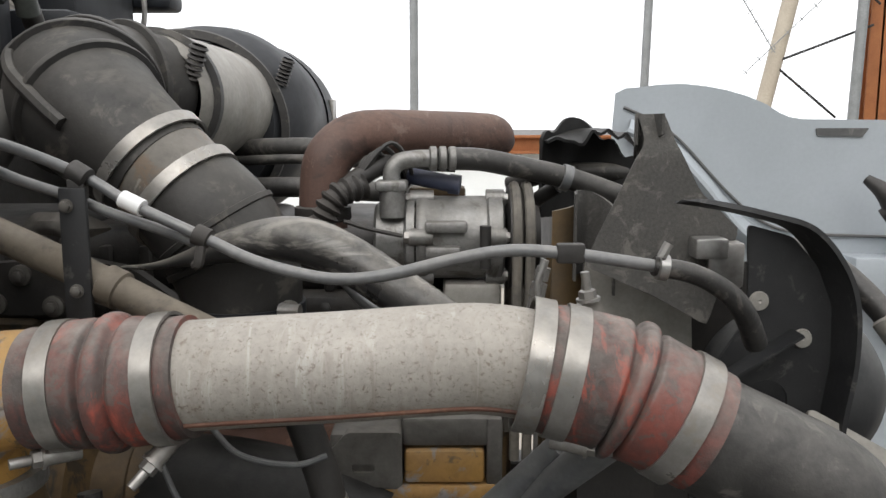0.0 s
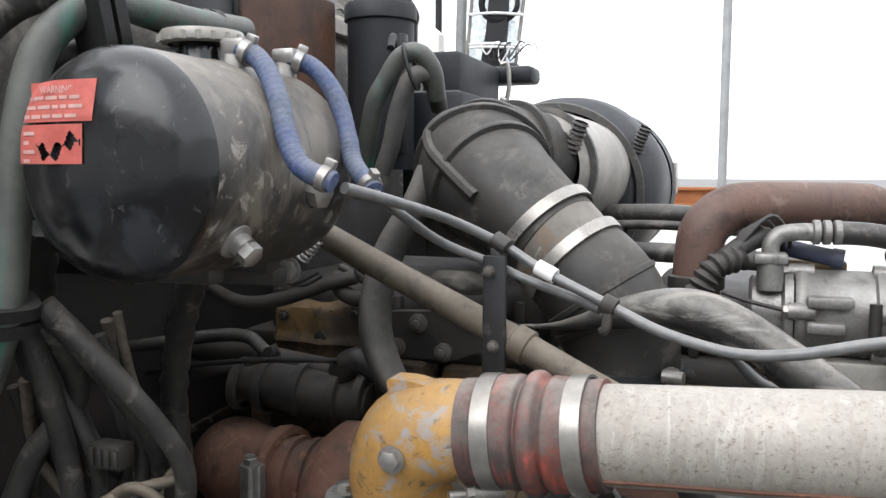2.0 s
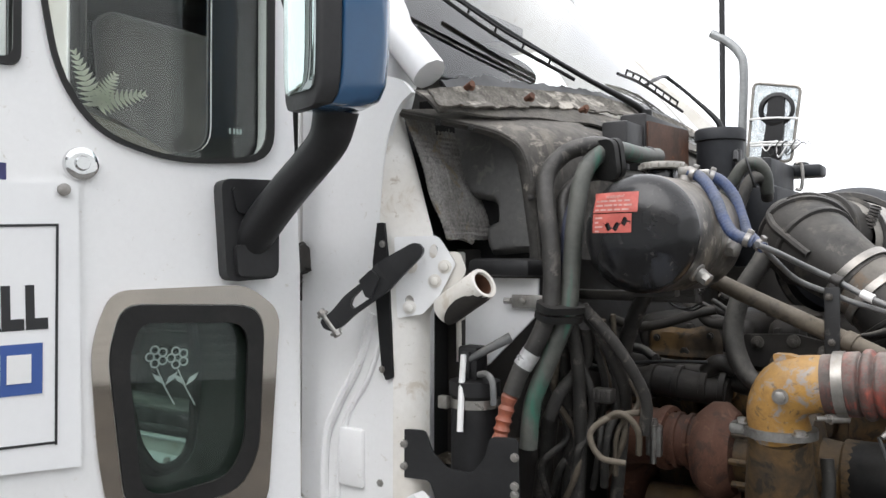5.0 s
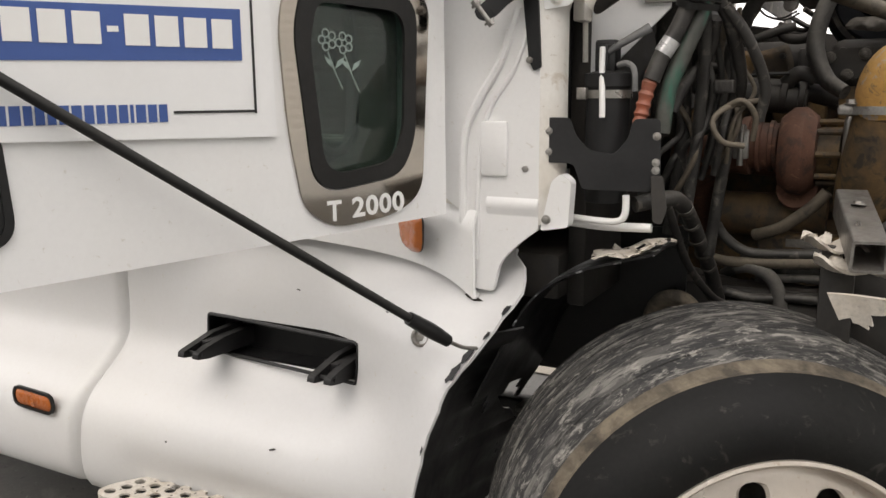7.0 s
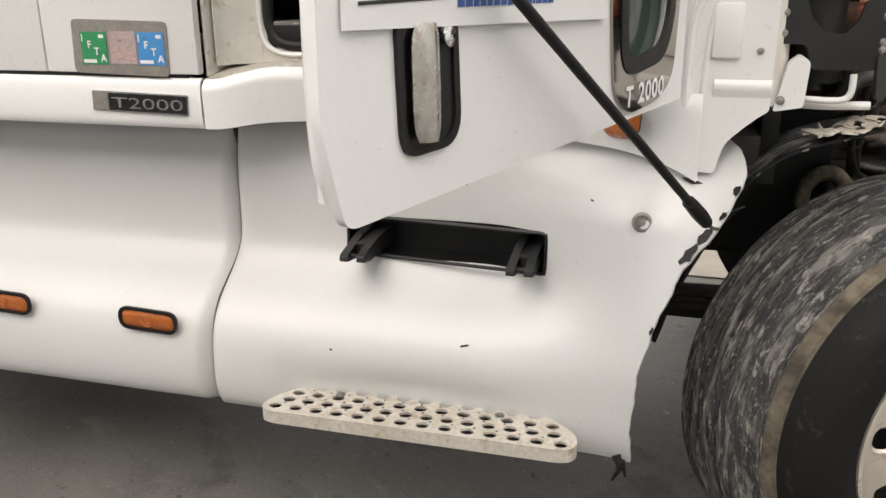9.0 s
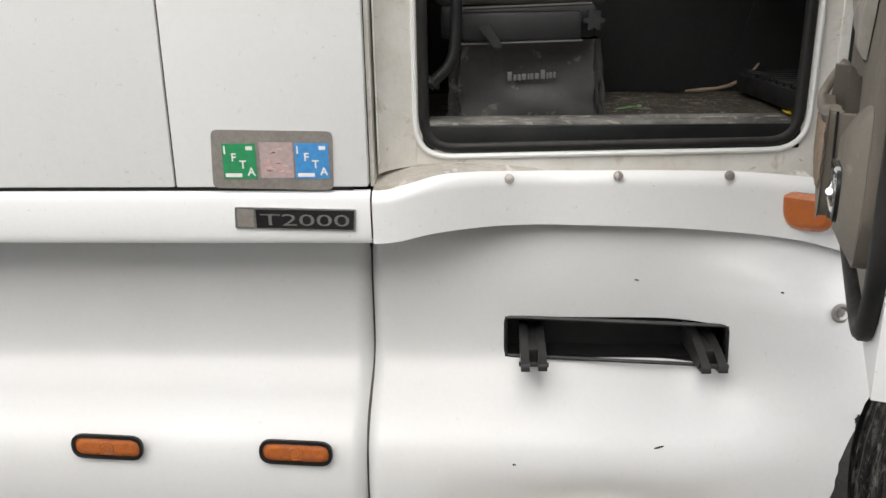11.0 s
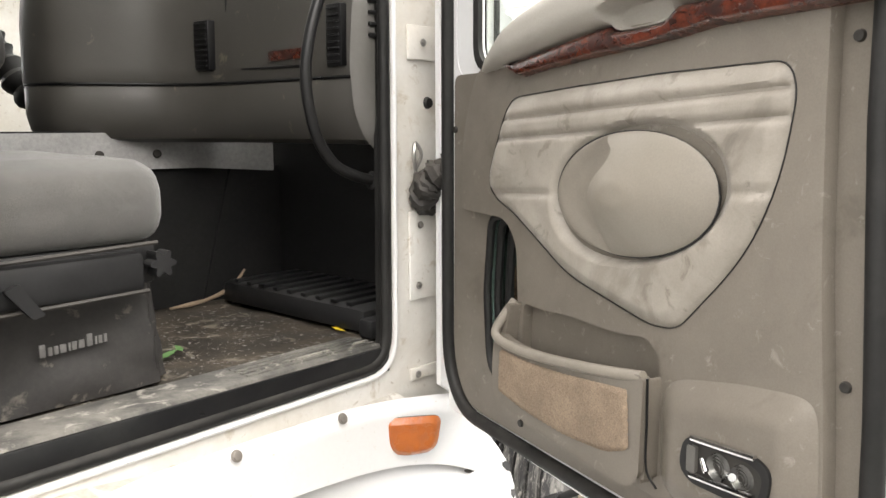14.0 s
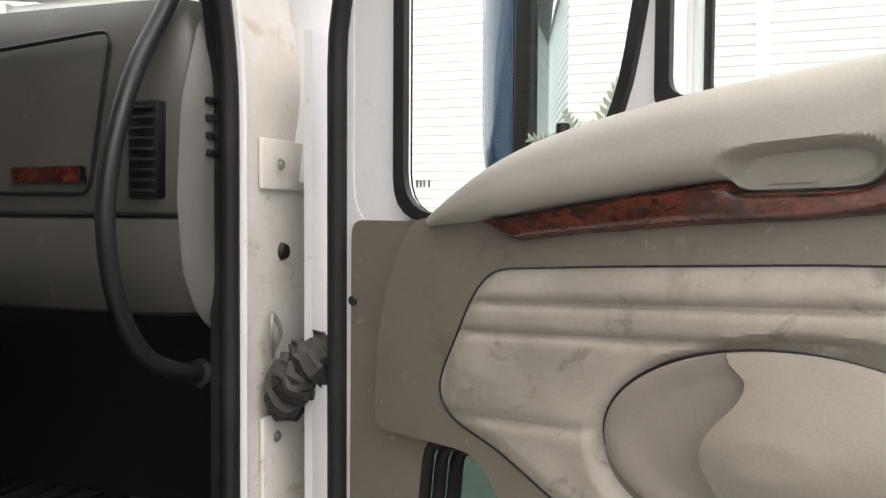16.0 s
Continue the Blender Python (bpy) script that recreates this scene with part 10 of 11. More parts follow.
def filter_stack():
    """Black filter canister, its bracket plate and the white pipes on the firewall corner."""
    t = thing("filter_canister", (-0.905, 0.45, 1.24), "black filter canister with a clamp band beside the cowl", "filter")
    b = B()
    lathe(b, [(0, 0), (0.042, 0), (0.044, 0.02), (0.044, 0.225), (0.048, 0.23), (0.048, 0.255), (0.02, 0.262), (0, 0.262)], frame_of((-0.905, 0.455, 1.24), (0, 0, 1)), 28)
    part("canister", b, PLASTIC, t)
    b = B()
    band(b, (-0.905, 0.455, 1.455), (0, 0, 1), 0.0445, 0.016)
    box(b, (-0.955, 0.405, 1.445), (-0.935, 0.42, 1.468), 0.002)
    part("clamp_band", b, CLAMP, t)
    b = B()
    box(b, (-0.928, 0.43, 1.495), (-0.885, 0.47, 1.560), 0.006)
    box(b, (-0.918, 0.424, 1.500), (-0.898, 0.432, 1.550), 0.002)
    part("head", b, PLASTIC, t)
    b = B()
    tube(b, [(-0.91, 0.425, 1.545), (-0.907, 0.415, 1.50), (-0.900, 0.40, 1.44), (-0.898, 0.395, 1.41)], 0.006, 8)
    part("white_pipe", b, LETTER, t)
    b = B()
    tube(b, [(-0.91, 0.43, 1.53), (-0.885, 0.43, 1.545), (-0.855, 0.435, 1.562), (-0.825, 0.45, 1.58)], [0.004, 0.007, 0.008, 0.010], 12)
    part("pipe_fitting", b, LINE, t)
    b = B()
    tube(b, [(-0.88, 0.43, 1.51), (-0.86, 0.425, 1.513), (-0.845, 0.42, 1.50), (-0.842, 0.42, 1.46)], 0.006, 8)
    part("bent_pipe", b, LINE, t)
    t2 = thing("filter_bracket", (-0.89, 0.36, 1.24), "black cut steel bracket plate in front of the filter", "bracket")
    b = B()
    pl = Matrix(((0.952, 0, 0.306, -1.0), (0.306, 0, -0.952, 0.352), (0, 1, 0, 0), (0, 0, 0, 1)))
    prism(b, rounded([(0.0, 1.411), (0.050, 1.411), (0.062, 1.375), (0.090, 1.347), (0.135, 1.340), (0.160, 1.370), (0.170, 1.408), (0.220, 1.408), (0.224, 1.290), (0.205, 1.268), (0.075, 1.272), (0.058, 1.322), (0.002, 1.324)], 0.010), pl, 0.006)
    part("plate", b, PLASTIC, t2)
    for x, z in ((-0.993, 1.385), (-0.993, 1.345), (-0.795, 1.375), (-0.795, 1.325), (-0.795, 1.31)):
        b = B()
        bolt(b, pl @ Vector(((x + 1.001) * 1.04, z, 0.006)), (0.306, -0.952, 0), 0.006, 0.005)
        part("bolt", b, STEEL, t2)
    b = B()
    prism(b, rounded([(0.205, 1.30), (0.228, 1.30), (0.238, 1.235), (0.228, 1.205), (0.212, 1.21)], 0.006), pl, 0.012)
    part("side_tab", b, GRIME, t2)
    b = B()
    tube(b, [(-0.99, 0.40, 1.213), (-0.90, 0.395, 1.208), (-0.86, 0.39, 1.210), (-0.845, 0.39, 1.225), (-0.844, 0.39, 1.262)], 0.007, 10)
    solo("white_coolant_pipe", b, LETTER, "white bent pipe under the filter bracket", "pipe", "white pipes")
    b = B()
    tube(b, [(-0.99, 0.42, 1.200), (-0.90, 0.42, 1.194), (-0.80, 0.42, 1.196)], 0.009, 10)
    solo("white_coolant_pipe", b, LETTER, "straight white pipe under the filter bracket", "pipe", "white pipes")
    # tangle of hoses and looms between cowl and turbo
    rnd = random.Random(3)
    runs = [([(-0.70, 0.52, 1.62), (-0.66, 0.55, 1.56), (-0.63, 0.60, 1.47), (-0.64, 0.62, 1.40)], 0.011), ([(-0.72, 0.54, 1.60), (-0.74, 0.58, 1.53), (-0.78, 0.56, 1.47), (-0.80, 0.55, 1.42)], 0.013),
            ([(-0.715, 0.515, 1.635), (-0.69, 0.55, 1.58), (-0.68, 0.62, 1.48), (-0.70, 0.66, 1.38), (-0.72, 0.68, 1.25), (-0.74, 0.70, 1.10)], 0.013), ([(-0.735, 0.505, 1.635), (-0.74, 0.55, 1.52), (-0.75, 0.58, 1.42), (-0.76, 0.60, 1.32), (-0.78, 0.62, 1.18)], 0.0125),
            ([(-0.755, 0.515, 1.640), (-0.785, 0.58, 1.53), (-0.79, 0.62, 1.42), (-0.80, 0.64, 1.30), (-0.82, 0.66, 1.15)], 0.015), ([(-0.64, 0.62, 1.44), (-0.69, 0.58, 1.43), (-0.72, 0.56, 1.40), (-0.70, 0.56, 1.36), (-0.66, 0.58, 1.35)], 0.006),
            ([(-0.71, 0.58, 1.42), (-0.67, 0.58, 1.44), (-0.645, 0.60, 1.41), (-0.65, 0.62, 1.36)], 0.006), ([(-0.80, 0.60, 1.70), (-0.84, 0.63, 1.60), (-0.84, 0.64, 1.50), (-0.86, 0.66, 1.35), (-0.88, 0.66, 1.20)], 0.018), ([(-0.64, 0.66, 1.68), (-0.69, 0.69, 1.60), (-0.73, 0.72, 1.50), (-0.74, 0.74, 1.40), (-0.76, 0.76, 1.30)], 0.016)]
    for k in range(9):
        x, y, z = -0.69 - 0.02 * k + 0.03 * rnd.random(), 0.58 + 0.05 * rnd.random(), 1.60 - 0.012 * k
        runs.append(([(x, y - 0.03, z + 0.02), (x - 0.03 + 0.07 * rnd.random(), y, z - 0.07), (x + 0.05 * rnd.random(), y + 0.02, z - 0.14), (x - 0.06 + 0.09 * rnd.random(), y, z - 0.20), (x - 0.02, y + 0.03, z - 0.29)], 0.0045 + 0.004 * rnd.random()))
    for p, r in runs:
        b = B()
        line = smooth_path(p, 8)
        tube(b, line, [r * (1 + (0.10 * math.sin(i * 2.6) if 0.015 < r < 0.021 else 0)) for i in range(len(line))], 12, 1)
        solo("engine_harness_hose", b, HOSE if r > 0.012 else TUBE_BROWN if r < 0.0065 else HOSE, "dusty hose in the tangle beside the turbo", "hose", "tangled hoses")
    b = B()
    box(b, (-0.725, 0.575, 1.455), (-0.685, 0.60, 1.482), 0.004)
    for k in range(4):
        box(b, (-0.722 + 0.01 * k, 0.572, 1.46), (-0.716 + 0.01 * k, 0.576, 1.478), 0.001)
    solo("cable_plug", b, GRIME, "grimy multi-pin cable plug among the hoses", "connector")


filter_stack()


def front_end():
    """Torn shroud, fan, hood and the bits at the nose."""
    b = B()
    poly = rounded([(0.211, 1.742, 0.003), (0.243, 1.741, 0.003), (0.251, 1.713), (0.278, 1.658), (0.324, 1.617, 0.004), (0.288, 1.513, 0.005), (0.227, 1.547), (0.153, 1.579, 0.005), (0.172, 1.622), (0.204, 1.689), (0.218, 1.713)], 0.008)
    relief(b, poly, side(0.885), lambda x, z, d: 0.06 * max(0, 1.70 - z) - 0.9 * (x - 0.22) * abs(x - 0.22) - (0.5 * max(0, z - 1.70)) + 0.003 * math.sin(x * 70), 0.009)
    thicken(b, 0.004)
    solo("rubber_flap", b, FLAP, "torn grey rubber flap standing up from the fan shroud", "flap")
    b = B()
    sheet(b, lambda u, v: Vector((0.205 + 0.032 * u, 0.885 + 0.055 * math.sin(u * 3.1) , 1.742 - 0.055 * v * (1 - abs(u - 0.4)))), 10, 4)
    thicken(b, 0.003)
    solo("flap_curl", b, FLAP, "curled tip of the torn rubber flap", "flap")
    b = B()
    sheet(b, lambda u, v: Vector((0.165 + 0.27 * u, 0.965 + 0.02 * math.sin(u * 5), 1.20 + (0.385 - 0.05 * (1 - u)) * v)), 8, 4)
    thicken(b, 0.004)
    solo("fan_cowling", b, GRIME, "grimy black cowling sheet behind the steel bracket", "cowling")
    t = thing("shroud_bracket", (0.33, 0.80, 1.30), "bent black steel bracket plate with pale rivets", "bracket")
    b = B()
    prism(b, rounded([(0.298, 1.634), (0.342, 1.622), (0.368, 1.593), (0.385, 1.553), (0.387, 1.495), (0.378, 1.423), (0.392, 1.33), (0.25, 1.33), (0.262, 1.44), (0.274, 1.495), (0.303, 1.541)], 0.006), side(0.80), 0.005, [oval(0.325, 1.455, 0.022, 0.022, 16, -30)])
    part("plate", b, BLACK_STEEL, t)
    b = B()
    edge = [(0.231, 0.80, 1.653), (0.263, 0.80, 1.648), (0.302, 0.80, 1.640), (0.342, 0.80, 1.627), (0.372, 0.80, 1.593), (0.387, 0.80, 1.553), (0.389, 0.80, 1.495), (0.381, 0.80, 1.417), (0.394, 0.80, 1.33)]
    line = smooth_path(edge, 6)
    sheet(b, lambda u, v: Vector(line[round(u * (len(line) - 1))]) + Vector((0.006 * v, 0.012 - 0.05 * v * min(1, u * 3), 0.004 * v)), len(line) - 1, 4)
    thicken(b, 0.005)
    part("folded_edge", b, BLACK_STEEL, t)
    b = B()
    sheet(b, lambda u, v: Vector((0.262 + 0.085 * u, 0.796 - 0.028 * v, 1.475 + 0.055 * u)), 6, 2)
    thicken(b, 0.003)
    part("rib", b, BLACK_STEEL, t)
    for x, z in ((0.312, 1.558), (0.357, 1.520)):
        b = B()
        lathe(b, [(0.010, 0), (0.009, 0.003), (0.002, 0.0035), (0, 0.002)], side(0.7945) @ Matrix.Translation((x, z, 0)), 16)
        part("rivet", b, CANISTER, t)
    t = thing("cooling_fan", (0.16, 1.05, 1.35), "amber plastic cooling fan behind the shroud", "fan")
    for k in range(3):
        b = B()
        sheet(b, lambda u, v: Vector((0.128 + 0.05 * u + 0.022 * k * u, 0.96 + 0.05 * k + 0.04 * u * u, 1.36 + 0.27 * v - 0.05 * k + 0.01 * u)), 6, 6)
        thicken(b, 0.004)
        part("blade", b, BLADE, t)
    b = B()
    lathe(b, [(0.05, 0), (0.055, 0.02), (0.05, 0.05), (0, 0.052)], frame_of((0.13, 1.2, 1.40), (1, 0, 0)), 24)
    part("hub", b, GRIME, t)
    b = B()
    sheet(b, lambda u, v: Vector((0.150 + 0.042 * (1 - math.cos(u * 3.0)) * 0.6, 0.93 + 0.05 * math.sin(u * 3.0), 1.652 - 0.10 * v - 0.02 * u + 0.01 * math.sin(u * 3))), 14, 4)
    thicken(b, 0.003)
    solo("curled_shroud_strip", b, FLAP, "curled black strip torn from the fan shroud", "strip")
    b = B()
    def torn(u, v):
        return Vector((0.135 + 0.16 * u, 1.16 + 0.03 * math.sin(u * 5), 1.60 + v * (0.10 + 0.035 * math.sin(u * 4.2 + 0.3) + 0.006 * math.sin(u * 23 + 2 * math.sin(u * 9)))))
    sheet(b, torn, 34, 5)
    thicken(b, 0.006)
    solo("fan_shroud", b, RUBBER, "torn black fan shroud with a ragged upper edge", "shroud")
    b = B()
    rnd = random.Random(6)
    jag = smooth_path([(k, rnd.uniform(-0.012, 0.012)) for k in range(14)], 3)
    sheet(b, lambda u, v: Vector((0.142 + 0.15 * u, 1.12 + 0.06 * v, 1.702 + 0.018 * math.sin(u * 3.4) + jag[int(u * 38)][1] * (1 - v) + 0.006 * v)), 38, 4)
    thicken(b, 0.004)
    solo("ragged_edge_strip", b, RUBBER, "ragged rubber edge strip hanging over the shroud", "strip")
    b = B()
    tube(b, [(0.10, 1.24, 1.64), (0.16, 1.20, 1.66), (0.25, 1.15, 1.665), (0.33, 1.12, 1.66)], 0.013, 12)
    tube(b, [(0.11, 1.16, 1.60), (0.125, 1.10, 1.63), (0.15, 1.08, 1.65)], 0.010, 10)
    solo("shroud_hose", b, HOSE, "black hose passing behind the torn flap", "hose")
    b = B()
    prism(b, rounded([(0.165, 1.58), (0.29, 1.53), (0.30, 1.35), (0.15, 1.35)], 0.01), side(0.95), 0.01)
    rad = thing("radiator", (0.25, 1.35, 0.70), "dusty radiator with grey side plate behind the fan", "radiator")
    part("side_plate", b, CANISTER, rad)
    b = B()
    box(b, (0.20, 0.98, 0.70), (0.30, 1.75, 1.60), 0.01)
    part("core", b, GRIME, rad)
    b = B()
    box(b, (0.285, 0.87, 1.555), (0.325, 0.93, 1.605), 0.004)
    box(b, (0.265, 0.85, 1.59), (0.30, 0.88, 1.612), 0.003)
    solo("latch_block", b, STEEL, "small grey latch block beside the flap", "latch")
    b = B()
    prism(b, rounded([(0.08, 1.555), (0.135, 1.578), (0.142, 1.572), (0.14, 1.560), (0.09, 1.535)], 0.004), side(0.72), 0.012)
    t = solo("pipe_tab", b, CANISTER, "bare metal tab with a bolt above the charge pipe", "bracket")
    b = B()
    bolt(b, (0.128, 0.708, 1.577), (-0.15, 0, 1), 0.008, 0.010, 0.016)
    part("bolt", b, STEEL, t)
    b = B()
    for k in range(4):
        rod(b, (0.085 + 0.004 * k, 0.80, 1.53 + 0.016 * k), (0.088 + 0.004 * k, 0.80, 1.543 + 0.016 * k), 0.008 - 0.001 * (k % 2), 10)
    tube(b, [(0.10, 0.79, 1.60), (0.092, 0.79, 1.57), (0.102, 0.79, 1.54)], 0.004, 8)
    solo("turnbuckle", b, STEEL, "small steel turnbuckle beside the fan belts", "fitting")
    # round tank and slanted warning panel
    b = B()
    lathe(b, [(0, -0.02), (0.05, -0.016), (0.085, 0.0), (0.105, 0.03), (0.108, 0.06), (0.108, 0.30), (0, 0.31)], frame_of((0.402, 0.905, 1.418), (0.25, 1, 0)), 48)
    solo("round_tank", b, TANK_DUSTY, "round black tank dusty on its upper half", "tank")
    b = B()
    tube(b, [(0.365, 0.90, 1.60), (0.41, 0.86, 1.585), (0.45, 0.82, 1.54), (0.475, 0.79, 1.49)], 0.013, 12)
    t = solo("nose_hose", b, HOSE, "black hose with a crimped end at the truck nose", "hose")
    b = B()
    lathe(b, [(0.013, 0), (0.017, 0.003), (0.016, 0.03), (0.013, 0.033)], frame_of((0.452, 0.817, 1.537), (0.025, -0.03, -0.05)), 14)
    part("crimp", b, CANISTER, t)
    t = thing("warning_panel", (0.40, 0.72, 1.2), "dusty cream panel with a warning label at the radiator side", "panel")
    m = frame_of((0.420, 0.735, 1.345), (0.0, -0.92, 0.38))
    b = B()
    prism(b, rounded([(-0.065, -0.20), (0.22, -0.22), (0.20, -0.03), (-0.062, 0.118)], 0.01), m, 0.006)
    part("panel", b, CANISTER, t)
    b = B()
    prism(b, rounded([(-0.052, -0.05), (-0.006, -0.05), (-0.008, 0.062), (-0.052, 0.062)], 0.002), m @ Matrix.Translation((0, 0, 0.0062)), 0.001)
    lab = part("label", b, LETTER, t)
    b = B()
    prism(b, [(-0.051, 0.040), (-0.009, 0.040), (-0.009, 0.058), (-0.051, 0.058)], m @ Matrix.Translation((0, 0, 0.0074)), 0.0008)
    part("orange_field", b, ORANGE, lab)
    b = B()
    text_mesh(b, "WARNING", m @ Matrix.Translation((-0.045, 0.045, 0.0084)), 0.009, 0.0, 0.02, width=0.034)
    part("letters", b, GRIME, lab)
    b = B()
    for q in ([(-0.046, 0.02), (-0.03, 0.03), (-0.028, 0.025), (-0.044, 0.015)], [(-0.032, 0.018), (-0.014, 0.01), (-0.016, 0.004), (-0.034, 0.012)], [(-0.04, 0.008), (-0.02, -0.004), (-0.022, -0.009), (-0.042, 0.002)]):
        prism(b, q, m @ Matrix.Translation((0, 0, 0.0074)), 0.0008)
    part("pictogram_bars", b, INK, lab)
    # far fender of the opened hood
    t = thing("open_hood", (0.9, 2.1, 0.6), "pale grey inside of the opened fibreglass hood fender", "hood")
    b = B()
    top = [(0.424, 1.70), (0.431, 1.808), (0.455, 1.820), (0.484, 1.822), (0.540, 1.829), (0.596, 1.831), (0.655, 1.825), (0.708, 1.815), (0.76, 1.80), (0.808, 1.78), (0.84, 1.760), (0.867, 1.749), (0.90, 1.744), (1.60, 1.738)]
    prism(b, [*top, (1.60, 0.6), (0.60, 0.6), (0.50, 1.2)], side(2.09), 0.012)
    part("fender_skin", b, HOOD, t)
    b = B()
    tube(b, [(0.451, 2.076, 1.773), (0.52, 2.074, 1.742), (0.587, 2.072, 1.697), (0.662, 2.072, 1.619), (0.72, 2.072, 1.56), (0.782, 2.072, 1.505), (0.83, 2.072, 1.478), (0.885, 2.072, 1.462), (1.0, 2.072, 1.452), (1.6, 2.072, 1.44)], 0.004, 8)
    part("bonded_seam", b, DUCTBOX, t)
    b = B()
    ridge = smooth_path([(0.47, 1.745), (0.572, 1.700), (0.661, 1.615), (0.72, 1.545), (0.779, 1.485), (0.887, 1.425), (1.004, 1.405), (1.6, 1.40)], 6)
    sheet(b, lambda u, v: Vector((ridge[round(u * (len(ridge) - 1))][0] - 0.03 * v, 2.078 - 0.05 * math.sin(v * 2.6), ridge[round(u * (len(ridge) - 1))][1] - 0.045 * v)), len(ridge) - 1, 6)
    thicken(b, 0.004)
    part("arch_ridge", b, HOOD, t)
    b = B()
    box(b, (1.02, 2.0, 1.30), (1.6, 2.08, 1.405), 0.006)
    box(b, (1.11, 1.985, 1.22), (1.6, 2.03, 1.46), 0.006)
    part("rail", b, HOOD, t)
    b = B()
    prism(b, rounded([(0.932, 1.722), (1.066, 1.722), (1.05, 1.700), (0.936, 1.703)], 0.004), side(2.077), 0.003)
    part("patch", b, DUCTBOX, t)
    b = B()
    tube(b, [(1.03, 2.0, 1.60), (1.06, 1.97, 1.57), (1.08, 1.96, 1.53), (1.06, 1.97, 1.51)], [0.012, 0.022, 0.026, 0.018], 10)
    part("frayed_cable", b, GRIME, t)


front_end()


def chassis():
    t = thing("chassis", (-1.5, 1.3, 0.6), "dark dirty truck chassis rails and axle", "chassis")
    for y in (0.86, 1.70):
        b = B()
        box(b, (-5.2, y, 0.72), (0.45, y + 0.012, 1.0), 0.003)
        box(b, (-5.2, y, 0.99), (0.45, y + 0.08, 1.0), 0.003)
        box(b, (-5.2, y, 0.72), (0.45, y + 0.08, 0.73), 0.003)
        part("rail", b, GRIME, t)
    b = B()
    tube(b, [(-0.488, 0.45, 0.50), (-0.488, 0.6, 0.48), (-0.488, 0.9, 0.42), (-0.488, 1.3, 0.40), (-0.488, 1.7, 0.42), (-0.488, 2.0, 0.48), (-0.488, 2.2, 0.50)], 0.055, 12)
    part("front_axle", b, GRIME, t)
    b = B()
    for k in range(3):
        box(b, (-1.25, 0.80, 0.56 + 0.02 * k), (0.25, 0.87, 0.575 + 0.02 * k), 0.003)
    part("leaf_spring", b, GRIME, t)
    b = B()
    box(b, (-4.6, 0.45, 0.42), (-2.4, 1.05, 1.0), 0.1, seg=4)
    part("fuel_tank", b, STEEL, t)
    b = B()
    box(b, (-5.2, 0.45, 1.02), (-1.0, 2.2, 1.12), 0.01)
    part("underfloor", b, GRIME, t)
    b = B()
    prism(b, rounded([(-0.62, 0.94), (-0.50, 0.94), (-0.40, 0.86), (-0.40, 0.62), (-0.62, 0.62)], 0.01), side(0.80), 0.02)
    part("spring_hanger", b, GRIME, t)
    # far front wheel
    b = B()
    lathe(b, [(0.1, 0.0), (0.30, 0.0), (0.31, 0.05), (0.46, 0.07), (0.52, 0.03), (0.525, -0.18), (0.46, -0.22), (0.3, -0.18)], frame_of((-0.488, 2.40, 0.51), (0, 1, 0)), 40)
    part("far_wheel", b, TYRE, t)
    for x in (-3.9, -5.0):
        b = B()
        lathe(b, [(0.1, 0.0), (0.30, 0.0), (0.31, 0.05), (0.46, 0.07), (0.52, 0.03), (0.525, -0.28), (0.46, -0.32), (0.3, -0.28)], frame_of((x, 2.38, 0.51), (0, 1, 0)), 40)
        part("rear_wheel", b, TYRE, t)
    # hoses by the arch
    for p, r, mt in (([(-0.84, 0.44, 1.238), (-0.80, 0.48, 1.246), (-0.775, 0.53, 1.240), (-0.763, 0.60, 1.195), (-0.755, 0.70, 1.115), (-0.748, 0.78, 1.05), (-0.735, 0.83, 0.97)], 0.0165, HOSE), ([(-0.79, 0.50, 1.235), (-0.785, 0.58, 1.16), (-0.775, 0.68, 1.07), (-0.74, 0.78, 0.985), (-0.70, 0.84, 0.95)], 0.009, HOSE),
                     ([(-0.865, 0.72, 0.90), (-0.862, 0.715, 0.95), (-0.835, 0.71, 0.984), (-0.795, 0.715, 0.986), (-0.765, 0.73, 0.955)], 0.020, MUDRING),
                     ([(-0.75, 0.84, 1.15), (-0.734, 0.85, 1.122), (-0.70, 0.85, 1.095), (-0.661, 0.85, 1.084), (-0.58, 0.85, 1.088), (-0.48, 0.85, 1.097)], 0.012, HOSE), ([(-0.76, 0.86, 1.062), (-0.714, 0.85, 1.059), (-0.62, 0.85, 1.064), (-0.50, 0.85, 1.075)], 0.013, TUBE_BROWN),
                     ([(-0.70, 0.86, 1.045), (-0.671, 0.85, 1.051), (-0.630, 0.85, 1.035), (-0.604, 0.85, 0.995), (-0.590, 0.85, 0.90)], 0.016, HOSE_GREY), ([(-0.72, 0.85, 0.985), (-0.66, 0.85, 0.975), (-0.56, 0.85, 0.985), (-0.42, 0.85, 0.98)], 0.011, HOSE),
                     ([(-0.516, 0.86, 1.235), (-0.55, 0.86, 1.195), (-0.612, 0.87, 1.145), (-0.67, 0.90, 1.12)], 0.014, TUBE_BROWN), ([(-0.62, 0.80, 0.955), (-0.50, 0.78, 0.945), (-0.30, 0.80, 0.96)], 0.014, HOSE), ([(-0.66, 0.88, 1.02), (-0.45, 0.88, 1.03), (-0.28, 0.88, 1.02)], 0.010, HOSE_GREY)):
        b = B()
        tube(b, p, r, 14)
        part("air_hose", b, mt, t)
    b = B()
    box(b, (-0.665, 0.90, 1.085), (-0.47, 0.95, 1.128), 0.008)
    part("yellow_rail", b, ENGINE, t)
    b = B()
    box(b, (-0.60, 0.897, 1.097), (-0.53, 0.899, 1.116))
